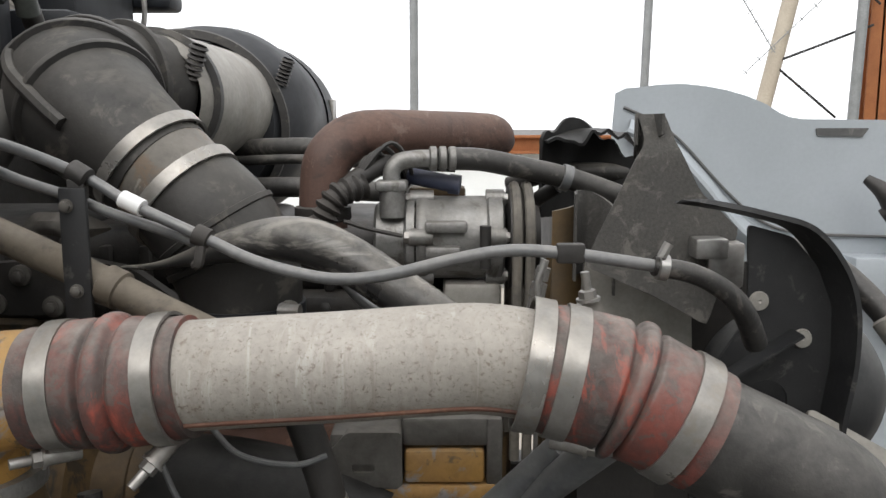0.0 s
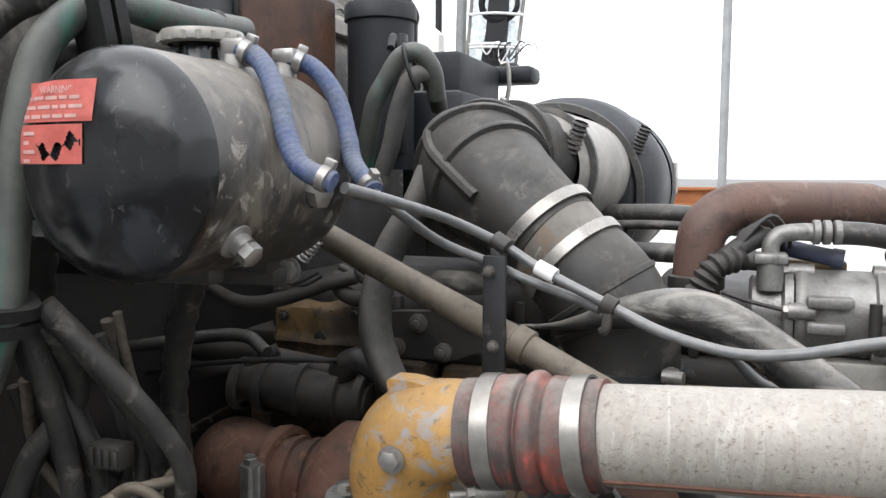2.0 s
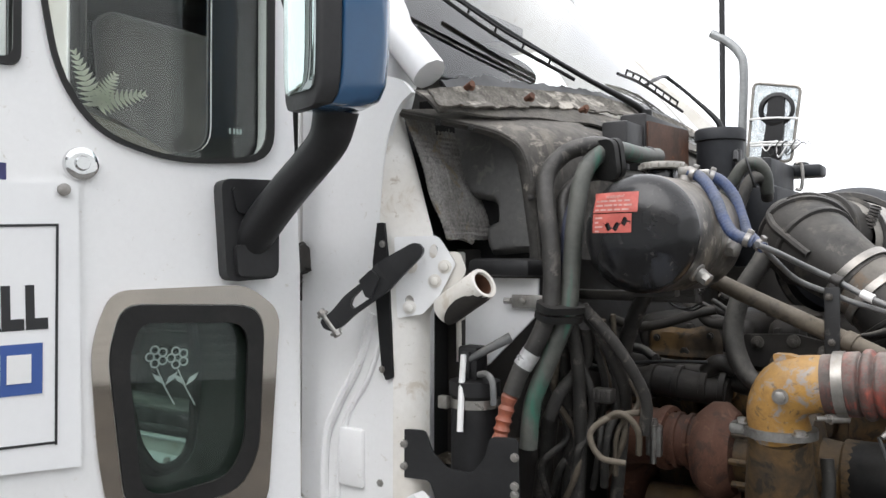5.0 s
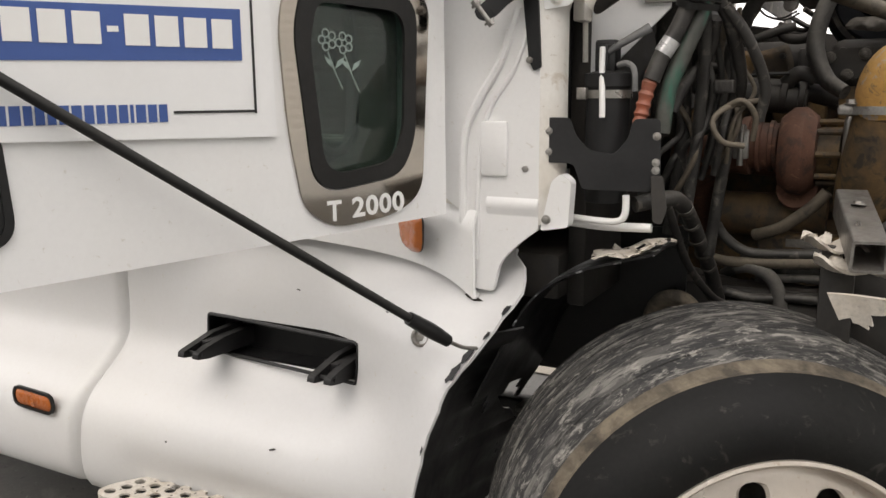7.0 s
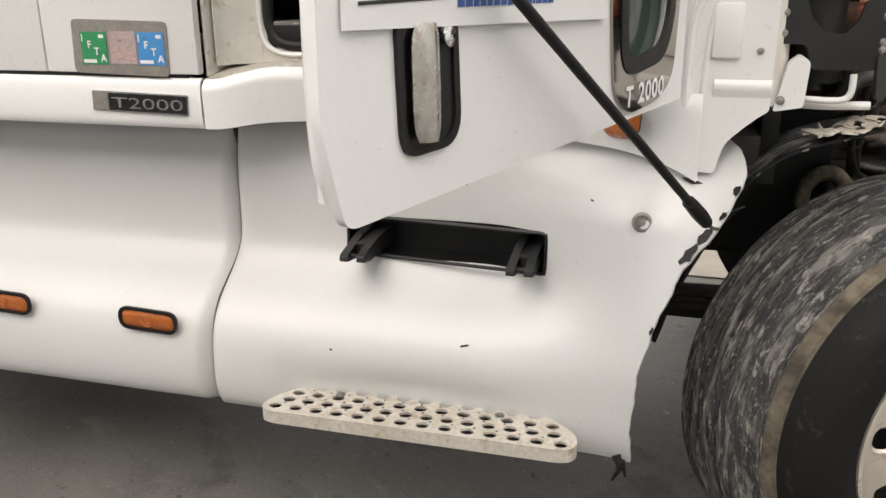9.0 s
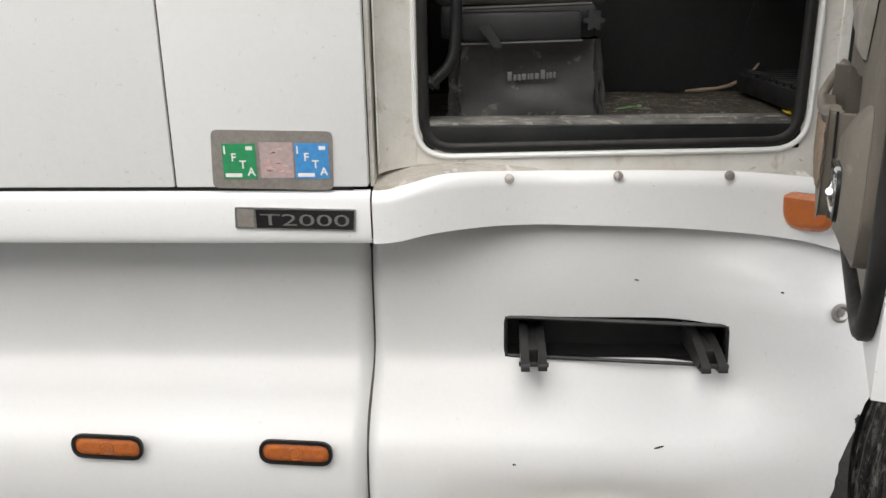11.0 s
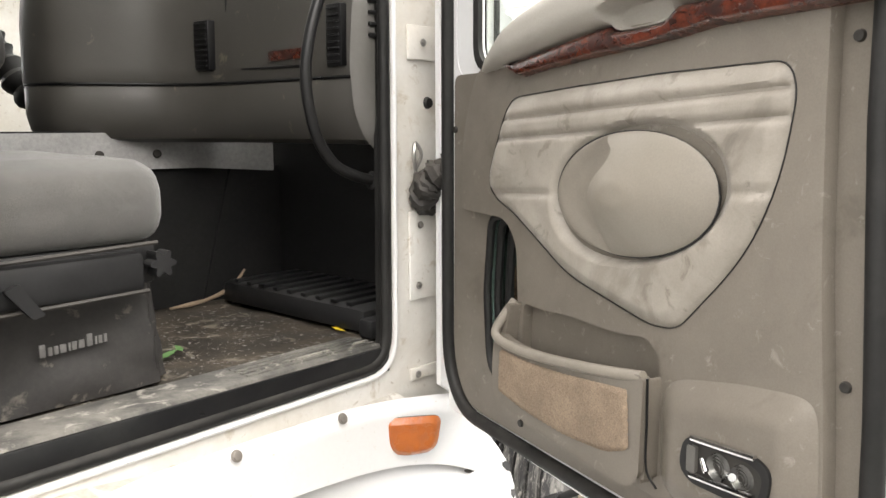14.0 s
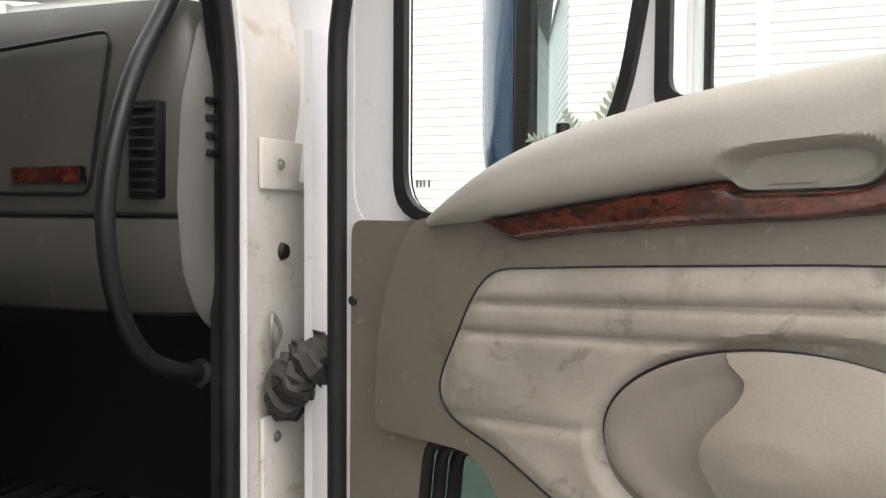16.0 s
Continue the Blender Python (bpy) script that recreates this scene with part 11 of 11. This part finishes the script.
    part("worn_label", b, ALU_DIRTY, t)
    for k in range(5):
        b = B()
        band(b, Vector((-0.768, 0.565, 1.22)).lerp(Vector((-0.750, 0.765, 1.062)), k / 4), (0.02, 0.20, -0.16), 0.0168, 0.010, 0.0016)
        part("hose_band", b, ALU_DIRTY, t)


chassis()


def torn_fender_mount():
    """Bare square tube and torn white fibreglass left where the fender was."""
    t = thing("fender_mount", (-0.42, 0.5, 1.02), "bare steel square tube with torn scraps of white fibreglass", "mount")
    b = B()
    m = frame_of((-0.462, 0.66, 1.235), Vector((0.045, -0.26, -0.062)))
    prism(b, rounded([(-0.03, -0.03), (0.03, -0.03), (0.03, 0.03), (-0.03, 0.03)], 0.006), m, 0.27, [rounded([(-0.025, -0.025), (0.025, -0.025), (0.025, 0.025), (-0.025, 0.025)], 0.004)])
    part("square_tube", b, STEEL, t)
    b = B()
    bolt(b, (-0.445, 0.56, 1.245), (0, 0.2, 1), 0.010, 0.008)
    part("bolt", b, STEEL, t)
    for k, (o, s) in enumerate((((-0.535, 0.50, 1.185), 0.09), ((-0.51, 0.47, 1.15), 0.12), ((-0.48, 0.405, 1.105), 0.27))):
        b = B()
        sheet(b, lambda u, v: Vector(o) + (Vector((s * u + 0.03 * v * (1 - u), 0.02 * v + 0.006 * math.sin(u * 11), -0.07 * v + 0.008 * math.sin(u * 19) * v)) if k == 2 else Vector((s * 1.3 * u, 0.07 * v + 0.01 * math.sin(u * 17 + k), -0.02 * u + 0.012 * math.sin(u * 9 + v * 5 + k) ))), 26, 7,
              lambda u, v: v > 0.74 + 0.22 * math.sin(u * 9 + k) + 0.16 * math.sin(u * 23 + 2 * k))
        thicken(b, 0.006)
        part("torn_scrap", b, STEP, t, "torn white fibreglass scrap")
    b = B()
    box(b, (-0.50, 0.52, 0.95), (-0.44, 0.58, 1.17), 0.004)
    box(b, (-0.45, 0.60, 0.92), (-0.33, 0.66, 1.14), 0.004)
    part("post", b, GRIME, t)


torn_fender_mount()

# ---------------------------------------------------------------- inside the cab
def cabin():
    t = thing("cab_interior", (-1.8, 1.3, 1.3), "dark truck cab interior shell with littered rubber floor", "cab interior")
    b = B()
    sheet(b, lambda u, v: Vector((-2.9 + 1.95 * u, 0.46 + 1.85 * v, 1.338 + 0.004 * math.sin(u * 40) * math.sin(v * 37))), 40, 36)
    thicken(b, 0.01)
    part("floor_mat", b, MATTING, t, "dirty rubber floor mat strewn with litter")
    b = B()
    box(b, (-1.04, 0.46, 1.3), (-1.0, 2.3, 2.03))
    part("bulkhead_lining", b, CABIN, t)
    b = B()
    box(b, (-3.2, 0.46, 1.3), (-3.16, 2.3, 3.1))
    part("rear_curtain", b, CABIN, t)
    b = B()
    box(b, (-3.2, 0.46, 2.68), (-1.85, 2.3, 2.72))
    part("headlining", b, DASH, t)
    b = B()
    prism(b, [(-2.26, 1.33), (-3.2, 1.33), (-3.2, 2.7), (-2.26, 2.7)], side(0.50), 0.03)
    part("sleeper_lining", b, DASH, t)
    # sill with tread plate
    b = B()
    box(b, (-2.16, 0.397, 1.298), (-1.32, 0.425, 1.353), 0.004)
    part("sill_face", b, SATIN, t)
    b = B()
    box(b, (-2.15, 0.402, 1.338), (-1.335, 0.505, 1.361), 0.008)
    s = part("sill_tread", b, SILL, t, "mud-caked ribbed sill tread")
    for k in range(4):
        b = B()
        box(b, (-1.66, 0.418 + 0.018 * k, 1.360), (-1.345, 0.427 + 0.018 * k, 1.3645), 0.0015)
        part("tread_rib", b, SILL, s)
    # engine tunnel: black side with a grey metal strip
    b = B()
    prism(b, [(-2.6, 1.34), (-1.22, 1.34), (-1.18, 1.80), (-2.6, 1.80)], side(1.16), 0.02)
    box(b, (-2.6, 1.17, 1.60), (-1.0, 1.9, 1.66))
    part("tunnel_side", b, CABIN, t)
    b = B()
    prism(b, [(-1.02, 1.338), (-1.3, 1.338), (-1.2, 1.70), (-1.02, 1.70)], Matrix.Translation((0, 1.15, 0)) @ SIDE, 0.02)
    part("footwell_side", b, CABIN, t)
    b = B()
    prism(b, rounded([(-2.05, 1.796), (-1.06, 1.796), (-1.06, 1.686), (-1.30, 1.703), (-1.72, 1.708), (-2.05, 1.712)], 0.004), side(1.136), 0.012)
    m = part("heater_panel", b, METAL_PANEL, t, "grey metal heater panel")
    for x in (-1.569, -1.420):
        b = B()
        lathe(b, [(0.011, 0), (0.010, 0.006), (0.004, 0.007), (0, 0.006)], frame_of((x, 1.123, 1.743), (0, -1, 0)), 14)
        part("screw", b, GRIME, m)
    # ribbed foot heater housing
    b = B()
    box(b, (-1.28, 0.52, 1.345), (-1.03, 1.08, 1.405), 0.02)
    h = part("foot_heater", b, PLASTIC, t, "ribbed black foot heater housing")
    for k in range(9):
        b = B()
        box(b, (-1.27, 0.57 + 0.055 * k, 1.402), (-1.06, 0.59 + 0.055 * k, 1.412), 0.003)
        part("rib", b, SATIN, h)
    b = B()
    box(b, (-1.30, 0.475, 1.345), (-1.06, 0.52, 1.39), 0.01)
    part("floor_rail", b, PLASTIC, t)
    b = B()
    tube(b, [(-1.42, 1.10, 1.346), (-1.37, 1.09, 1.350), (-1.32, 1.085, 1.356), (-1.28, 1.07, 1.372), (-1.245, 1.055, 1.40), (-1.225, 1.045, 1.43)], [0.003, 0.006, 0.005, 0.006, 0.005, 0.003], 7)
    part("frayed_carpet_edge", b, CARPET, t)


cabin()

DASHLINE = [(-1.302, 0.425), (-1.345, 0.455), (-1.362, 0.52), (-1.365, 0.62), (-1.368, 0.80), (-1.385, 0.93), (-1.44, 1.03), (-1.54, 1.10), (-1.63, 1.165), (-1.662, 1.225), (-1.665, 1.285), (-1.63, 1.32), (-1.50, 1.335), (-1.36, 1.34)]


def dashboard():
    t = thing("dashboard", (-1.4, 1.0, 1.72), "grey moulded truck dashboard wrapping towards the driver", "dashboard")
    line = smooth_path(DASHLINE, 6)
    n = len(line) - 1

    def face(prof):
        def f(u, v):
            i = min(n, round(u * n))
            x, y = line[i]
            j = min(len(prof) - 1, round(v * (len(prof) - 1)))
            o, z = prof[j]
            a, c = line[max(0, i - 1)], line[min(n, i + 1)]
            d = Vector((c[0] - a[0], c[1] - a[1], 0)).normalized()
            nn = Vector((d.y, -d.x, 0))
            nn = nn if nn.x > 0 else -nn
            return Vector((x, y, z)) + nn * o
        return f

    up = [(0.0, 1.912), (-0.002, 1.916), (-0.002, 1.95), (0.0, 2.05), (0.010, 2.15), (0.04, 2.192), (0.09, 2.203), (0.30, 2.208)]
    b = B()
    sheet(b, face(up), n, len(up) - 1)
    part("upper_dash", b, DASH, t)
    low = [(0.20, 1.768), (0.06, 1.772), (0.022, 1.782), (0.008, 1.805), (0.0, 1.84), (0.0, 1.902), (0.004, 1.908)]
    b = B()
    sheet(b, face(low), n, len(low) - 1)
    part("lower_dash", b, DASH, t)
    b = B()
    tube(b, [(x + 0.002, y, 1.910) for x, y in line], 0.004, 6, 1)
    part("dash_gap", b, SATIN, t)
    # glove box lid outline, latch and plaque
    X = -1.3695
    mm = Matrix(((0, 0, -1, 0), (-1, 0, 0, 0), (0, 1, 0, 0), (0, 0, 0, 1)))
    mm = Matrix.Translation((X, 0, 0)) @ mm
    lid = rounded([(-0.585, 1.936, 0.02), (-0.87, 1.940, 0.02), (-0.87, 2.12, 0.02), (-0.545, 2.145, 0.02)], 0.02)
    b = B()
    pts = [tuple(mm @ Vector((x, z, -0.001))) for x, z in lid]
    tube(b, pts + pts[:1], 0.003, 6, 1)
    part("glove_box_gap", b, SATIN, t)
    b = B()
    prism(b, rounded([(-0.590, 1.973), (-0.590, 1.952), (-0.712, 1.952), (-0.712, 1.972)], 0.002), mm, 0.004)
    part("wood_plaque", b, BURL, t)
    b = B()
    prism(b, [(-0.588, 1.973), (-0.588, 1.952), (-0.594, 1.952), (-0.594, 1.973)], mm, 0.005)
    part("chrome_tip", b, CHROME, t)
    b = B()
    rod(b, (X, 0.748, 2.140), (X - 0.03, 0.748, 2.140), 0.012, 12)
    box(b, (X - 0.035, 0.735, 2.128), (X - 0.025, 0.765, 2.142), 0.003)
    part("glove_latch", b, SATIN, t)
    # vents
    for y0, y1, z0, z1 in ((0.475, 0.522, 1.93, 2.055), (0.905, 0.965, 1.94, 2.055)):
        b = B()
        xx = -1.366 if y0 < 0.6 else -1.395
        box(b, (xx - 0.004, y0, z0), (xx + 0.02, y1, z1), 0.004)
        v = part("vent", b, SATIN, t, "black louvred vent")
        for k in range(9):
            b = B()
            box(b, (xx - 0.007, y0 + 0.005, z0 + 0.008 + k * (z1 - z0) / 9.5), (xx - 0.003, y1 - 0.005, z0 + 0.012 + k * (z1 - z0) / 9.5), 0.001)
            part("louvre", b, PLASTIC, v)
    # rounded end cap of the dash beside the door
    b = B()
    out = rounded([(-1.345, 1.785), (-1.372, 1.84), (-1.382, 1.93), (-1.372, 2.05), (-1.335, 2.16), (-1.29, 2.18), (-1.29, 1.74)], 0.02)
    relief(b, out, side(0.438), lambda x, z, d: 0.016 * min(1, d / 0.03) ** 0.6, 0.009)
    e = part("end_cap", b, DASH_LIGHT, t, "light grey dash end cap")
    for z in (1.94, 1.89):
        b = B()
        lathe(b, [(0.005, 0), (0.004, 0.003), (0, 0.002)], side(0.421) @ Matrix.Translation((-1.322, z, 0)), 10)
        part("screw", b, GRIME, e)
    for k in range(4):
        b = B()
        box(b, (-1.345, 0.416, 1.985 + 0.022 * k), (-1.31, 0.424, 1.993 + 0.022 * k), 0.002)
        part("slot", b, SATIN, e)


dashboard()


def grab_bars():
    t = thing("grab_bar", (-1.36, 0.46, 1.69), "black worn grab bar beside the dash", "grab bar", "grab bars")
    b = B()
    tube(b, [(-1.30, 0.47, 2.28), (-1.35, 0.472, 2.18), (-1.41, 0.474, 2.087), (-1.447, 0.475, 1.995), (-1.462, 0.475, 1.92), (-1.459, 0.475, 1.86), (-1.443, 0.475, 1.80), (-1.42, 0.475, 1.76), (-1.385, 0.475, 1.727), (-1.335, 0.472, 1.706), (-1.285, 0.465, 1.694)], 0.0115, 14)
    part("bar", b, SATIN, t)
    b = B()
    lathe(b, [(0.0125, 0), (0.020, 0.002), (0.020, 0.008), (0.0125, 0.012)], frame_of((-1.292, 0.466, 1.6955), (-0.97, 0.1, 0.2)), 18)
    part("end_flange", b, PLASTIC, t)
    t = thing("grab_bar", (-2.10, 0.42, 1.42), "black grab bar at the rear of the door opening", "grab bar", "grab bars")
    b = B()
    tube(b, [(-2.16, 0.43, 2.02), (-2.105, 0.43, 1.93), (-2.082, 0.43, 1.84), (-2.080, 0.428, 1.70), (-2.082, 0.425, 1.56), (-2.095, 0.42, 1.49), (-2.145, 0.42, 1.44)], 0.0135, 14)
    part("bar", b, SATIN, t)
    b = B()
    lathe(b, [(0.0145, 0), (0.022, 0.002), (0.022, 0.008), (0.0145, 0.012)], frame_of((-2.140, 0.42, 1.445), (0.7, 0, 0.7)), 18)
    part("end_flange", b, PLASTIC, t)


grab_bars()


def seat(x, y, name, label):
    """An air-sprung truck seat facing forward."""
    t = thing(name, (x, y, 1.342), label, "seat", "cab seats")
    w = 0.25
    b = B()

    m = Matrix.Translation((x, y, 1.675)) @ Matrix.Diagonal((0.43, 2 * w, 0.145, 1))
    bmesh.ops.create_cube(b, size=1, matrix=m)
    bmesh.ops.subdivide_edges(b, edges=b.edges, cuts=5, use_grid_fill=True)
    for v in b.verts:
        q = Vector(((v.co.x - x) / 0.215, (v.co.y - y) / w, (v.co.z - 1.675) / 0.0725))
        k = (abs(q.x) ** 6 + abs(q.y) ** 6 + abs(q.z) ** 4) ** (1 / 5.0)
        if k > 1:
            q = q / k ** 0.9
        q.z += 0.30 * max(0, q.z) * (1 - q.x * q.x) * (1 - q.y * q.y) + 0.02 * math.sin(q.x * 9) * max(0, q.z)
        v.co = Vector((x + q.x * 0.215, y + q.y * w, 1.675 + q.z * 0.0725))
    bmesh.ops.subdivide_edges(b, edges=b.edges, cuts=1, use_grid_fill=True, smooth=0.6)
    part("cushion", b, FABRIC, t, "worn grey fabric cushion", angle=80)
    b = B()
    box(b, (x - 0.19, y - w + 0.02, 1.535), (x + 0.175, y + w - 0.02, 1.612), 0.012)
    box(b, (x - 0.14, y - w - 0.006, 1.528), (x + 0.14, y - w + 0.03, 1.598), 0.012)
    part("frame", b, PLASTIC, t)
    b = B()
    tube(b, [(x - 0.16, y - w - 0.01, 1.604), (x + 0.16, y - w - 0.01, 1.612)], 0.004, 6)
    tube(b, [(x - 0.16, y - w - 0.01, 1.524), (x + 0.14, y - w - 0.01, 1.530)], 0.004, 6)
    part("frame_rail", b, GRIME, t)
    b = B()
    star = [(x + 0.165 + (0.020 + 0.005 * math.cos(6 * a)) * math.cos(a), 1.575 + (0.020 + 0.005 * math.cos(6 * a)) * math.sin(a)) for a in (2 * math.pi * k / 48 for k in range(48))]
    prism(b, star, side(y - w + 0.012), 0.032)
    part("adjust_knob", b, PLASTIC, t)
    b = B()
    prism(b, rounded([(x - 0.10, 1.565), (x - 0.075, 1.575), (x - 0.065, 1.555), (x - 0.04, 1.52), (x - 0.06, 1.515)], 0.006), side(y - w - 0.012), 0.012)
    part("lever", b, PLASTIC, t)
    b = B()

    def skirt(u, v):
        ring = rounded([(x - 0.165, y - w + 0.05), (x + 0.195, y - w + 0.07), (x + 0.195, y + w - 0.07), (x - 0.165, y + w - 0.05)], 0.03, 4)
        k = u * len(ring)
        i = int(k) % len(ring)
        p = Vector(ring[i]).lerp(Vector(ring[(i + 1) % len(ring)]), k - int(k))
        f = 0.008 * math.sin(u * 70 + 4 * v) * math.sin(v * 3.1) + 0.024 * v * v * (0.5 + 0.5 * math.sin(u * 31)) + 0.004 * math.sin(u * 120 - 9 * v) * v
        c = Vector((x, y))
        d = (p - c).normalized()
        return Vector((*(p + d * f), 1.345 + 0.185 * (1 - v)))

    sheet(b, skirt, 140, 14)
    sk = part("skirt", b, SKIRT, t, "creased dark vinyl skirt with scuffed print")
    xx = x - 0.03
    for k, ww in enumerate((0.014, 0.010, 0.010, 0.014, 0.006, 0.011, 0.014, 0.014, 0.006, 0.010, 0.008)):
        hh = 0.021 if k in (0, 7) else 0.014
        b = B()
        box(b, (xx, y - w + 0.040, 1.436 + 0.0006 * k), (xx + ww * 0.72, y - w + 0.0432, 1.436 + hh + 0.0006 * k), 0.0008)
        part("print_bar", b, GREY_LETTER, sk)
        xx += ww
    # backrest and armrest
    b = B()
    m = Matrix.Translation((x - 0.27, y, 2.08)) @ Matrix.Rotation(radians(-9), 4, "Y")
    box(b, (-0.06, -0.24, -0.36), (0.06, 0.24, 0.36), 0.05, m=m, seg=4)
    part("backrest", b, FABRIC, t)
    b = B()
    box(b, (x - 0.30, y - w - 0.035, 1.885), (x - 0.065, y - w + 0.035, 1.965), 0.03, seg=4)
    part("armrest", b, SKIRT, t, "dark armrest")
    b = B()
    box(b, (x - 0.20, y - w + 0.10, 1.73), (x - 0.16, y - w + 0.14, 1.765), 0.004)
    part("belt_buckle", b, REDCAP, t)
    return t


seat(-1.935, 0.765, "passenger_seat", "worn grey fabric passenger seat on a skirted base")
seat(-1.98, 1.88, "driver_seat", "worn grey fabric driver seat beyond the tunnel")


def cab_clutter():
    b = B()
    tube(b, [(-1.70, 1.42, 1.66), (-1.71, 1.41, 1.80), (-1.715, 1.40, 1.93)], [0.010, 0.010, 0.012], 10)
    t = solo("gear_lever", b, SATIN, "black gear lever with a tall knob", "gear lever")
    b = B()
    tube(b, [(-1.714, 1.40, 1.92), (-1.716, 1.40, 1.97), (-1.70, 1.395, 2.00)], [0.018, 0.022, 0.014], 12)
    part("knob", b, SATIN, t)
    line = smooth_path([(-1.60, 1.72, 2.10), (-1.56, 1.66, 1.98), (-1.50, 1.58, 1.86), (-1.44, 1.52, 1.80)], 10)
    b = B()
    tube(b, line, [0.040 + 0.007 * math.sin(i * 2.0) for i in range(len(line))], 16, 1)
    column = solo("steering_column", b, RUBBER, "ribbed black steering column with its wheel on the driver side", "steering column")
    b = B()
    lathe(b, [(0.205, -0.012), (0.222, 0), (0.205, 0.012), (0.19, 0), (0.205, -0.012)], frame_of((-1.70, 1.86, 2.16), (-0.62, 0, 0.78)), 40)
    for k in range(3):
        a = k * 2.094 + 0.5
        m = frame_of((-1.70, 1.86, 2.16), (-0.62, 0, 0.78))
        rod(b, m @ Vector((0, 0, -0.02)), m @ Vector((0.2 * math.cos(a), 0.2 * math.sin(a), 0)), 0.014, 8)
    part("steering_wheel", b, SATIN, column)
    b = B()
    box(b, (-1.62, 1.95, 1.60), (-1.50, 2.28, 2.06), 0.03)
    for k in range(5):
        box(b, (-1.64, 1.90, 1.76 + 0.05 * k), (-1.60, 2.2, 1.785 + 0.05 * k), 0.006)
    solo("driver_door_trim", b, VINYL, "pale trim panel on the driver door", "trim panel")
    b = B()
    rnd = random.Random(9)

    def leaf(at, s, turn, up):
        d = Vector((math.cos(turn), math.sin(turn), up)).normalized() * s
        w = d.cross(Vector((0, 0, 1))).normalized() * s * 0.38
        q = B()
        vs = [q.verts.new(Vector(at) + p) for p in (-d, -d * 0.3 + w, d * 0.4 + w * 0.7, d, d * 0.4 - w * 0.7, -d * 0.3 - w)]
        q.faces.new(vs)
        thicken(q, 0.001)
        return q
    b.free()
    for at, s, a, u in (((-1.262, 0.625, 1.352), 0.022, 0.4, 0.4), ((-1.285, 0.60, 1.350), 0.018, 2.0, 0.2), ((-1.248, 0.645, 1.36), 0.016, 1.2, 0.9)):
        solo("fallen_leaf", leaf(at, s, a, u), LEAF_YELLOW, "bright yellow leaf on the cab floor", "leaf", "fallen leaves")
    for at, s, a, u in (((-1.66, 0.70, 1.350), 0.030, 0.3, 0.1), ((-1.62, 0.72, 1.352), 0.02, 1.4, 0.1)):
        solo("fallen_leaf", leaf(at, s, a, u), LEAF_GREEN, "green leaf on the cab floor beside the seat", "leaf", "fallen leaves")
    b = B()
    for k in range(420):
        x, y = -1.72 + 0.42 * rnd.random(), 0.52 + 0.5 * rnd.random()
        s = 0.002 + 0.006 * rnd.random() ** 3
        a = rnd.random() * 6.28
        vs = [b.verts.new((x + s * math.cos(a + q) * (1 if q % 3.14 < 1 else 0.4), y + s * math.sin(a + q), 1.3455 + 0.002 * rnd.random())) for q in (0, 1.57, 3.14, 4.71)]
        b.faces.new(vs)
    solo("floor_litter", b, PAD, "scattered pale flakes of litter on the cab floor", "litter", kind="stuff")


cab_clutter()
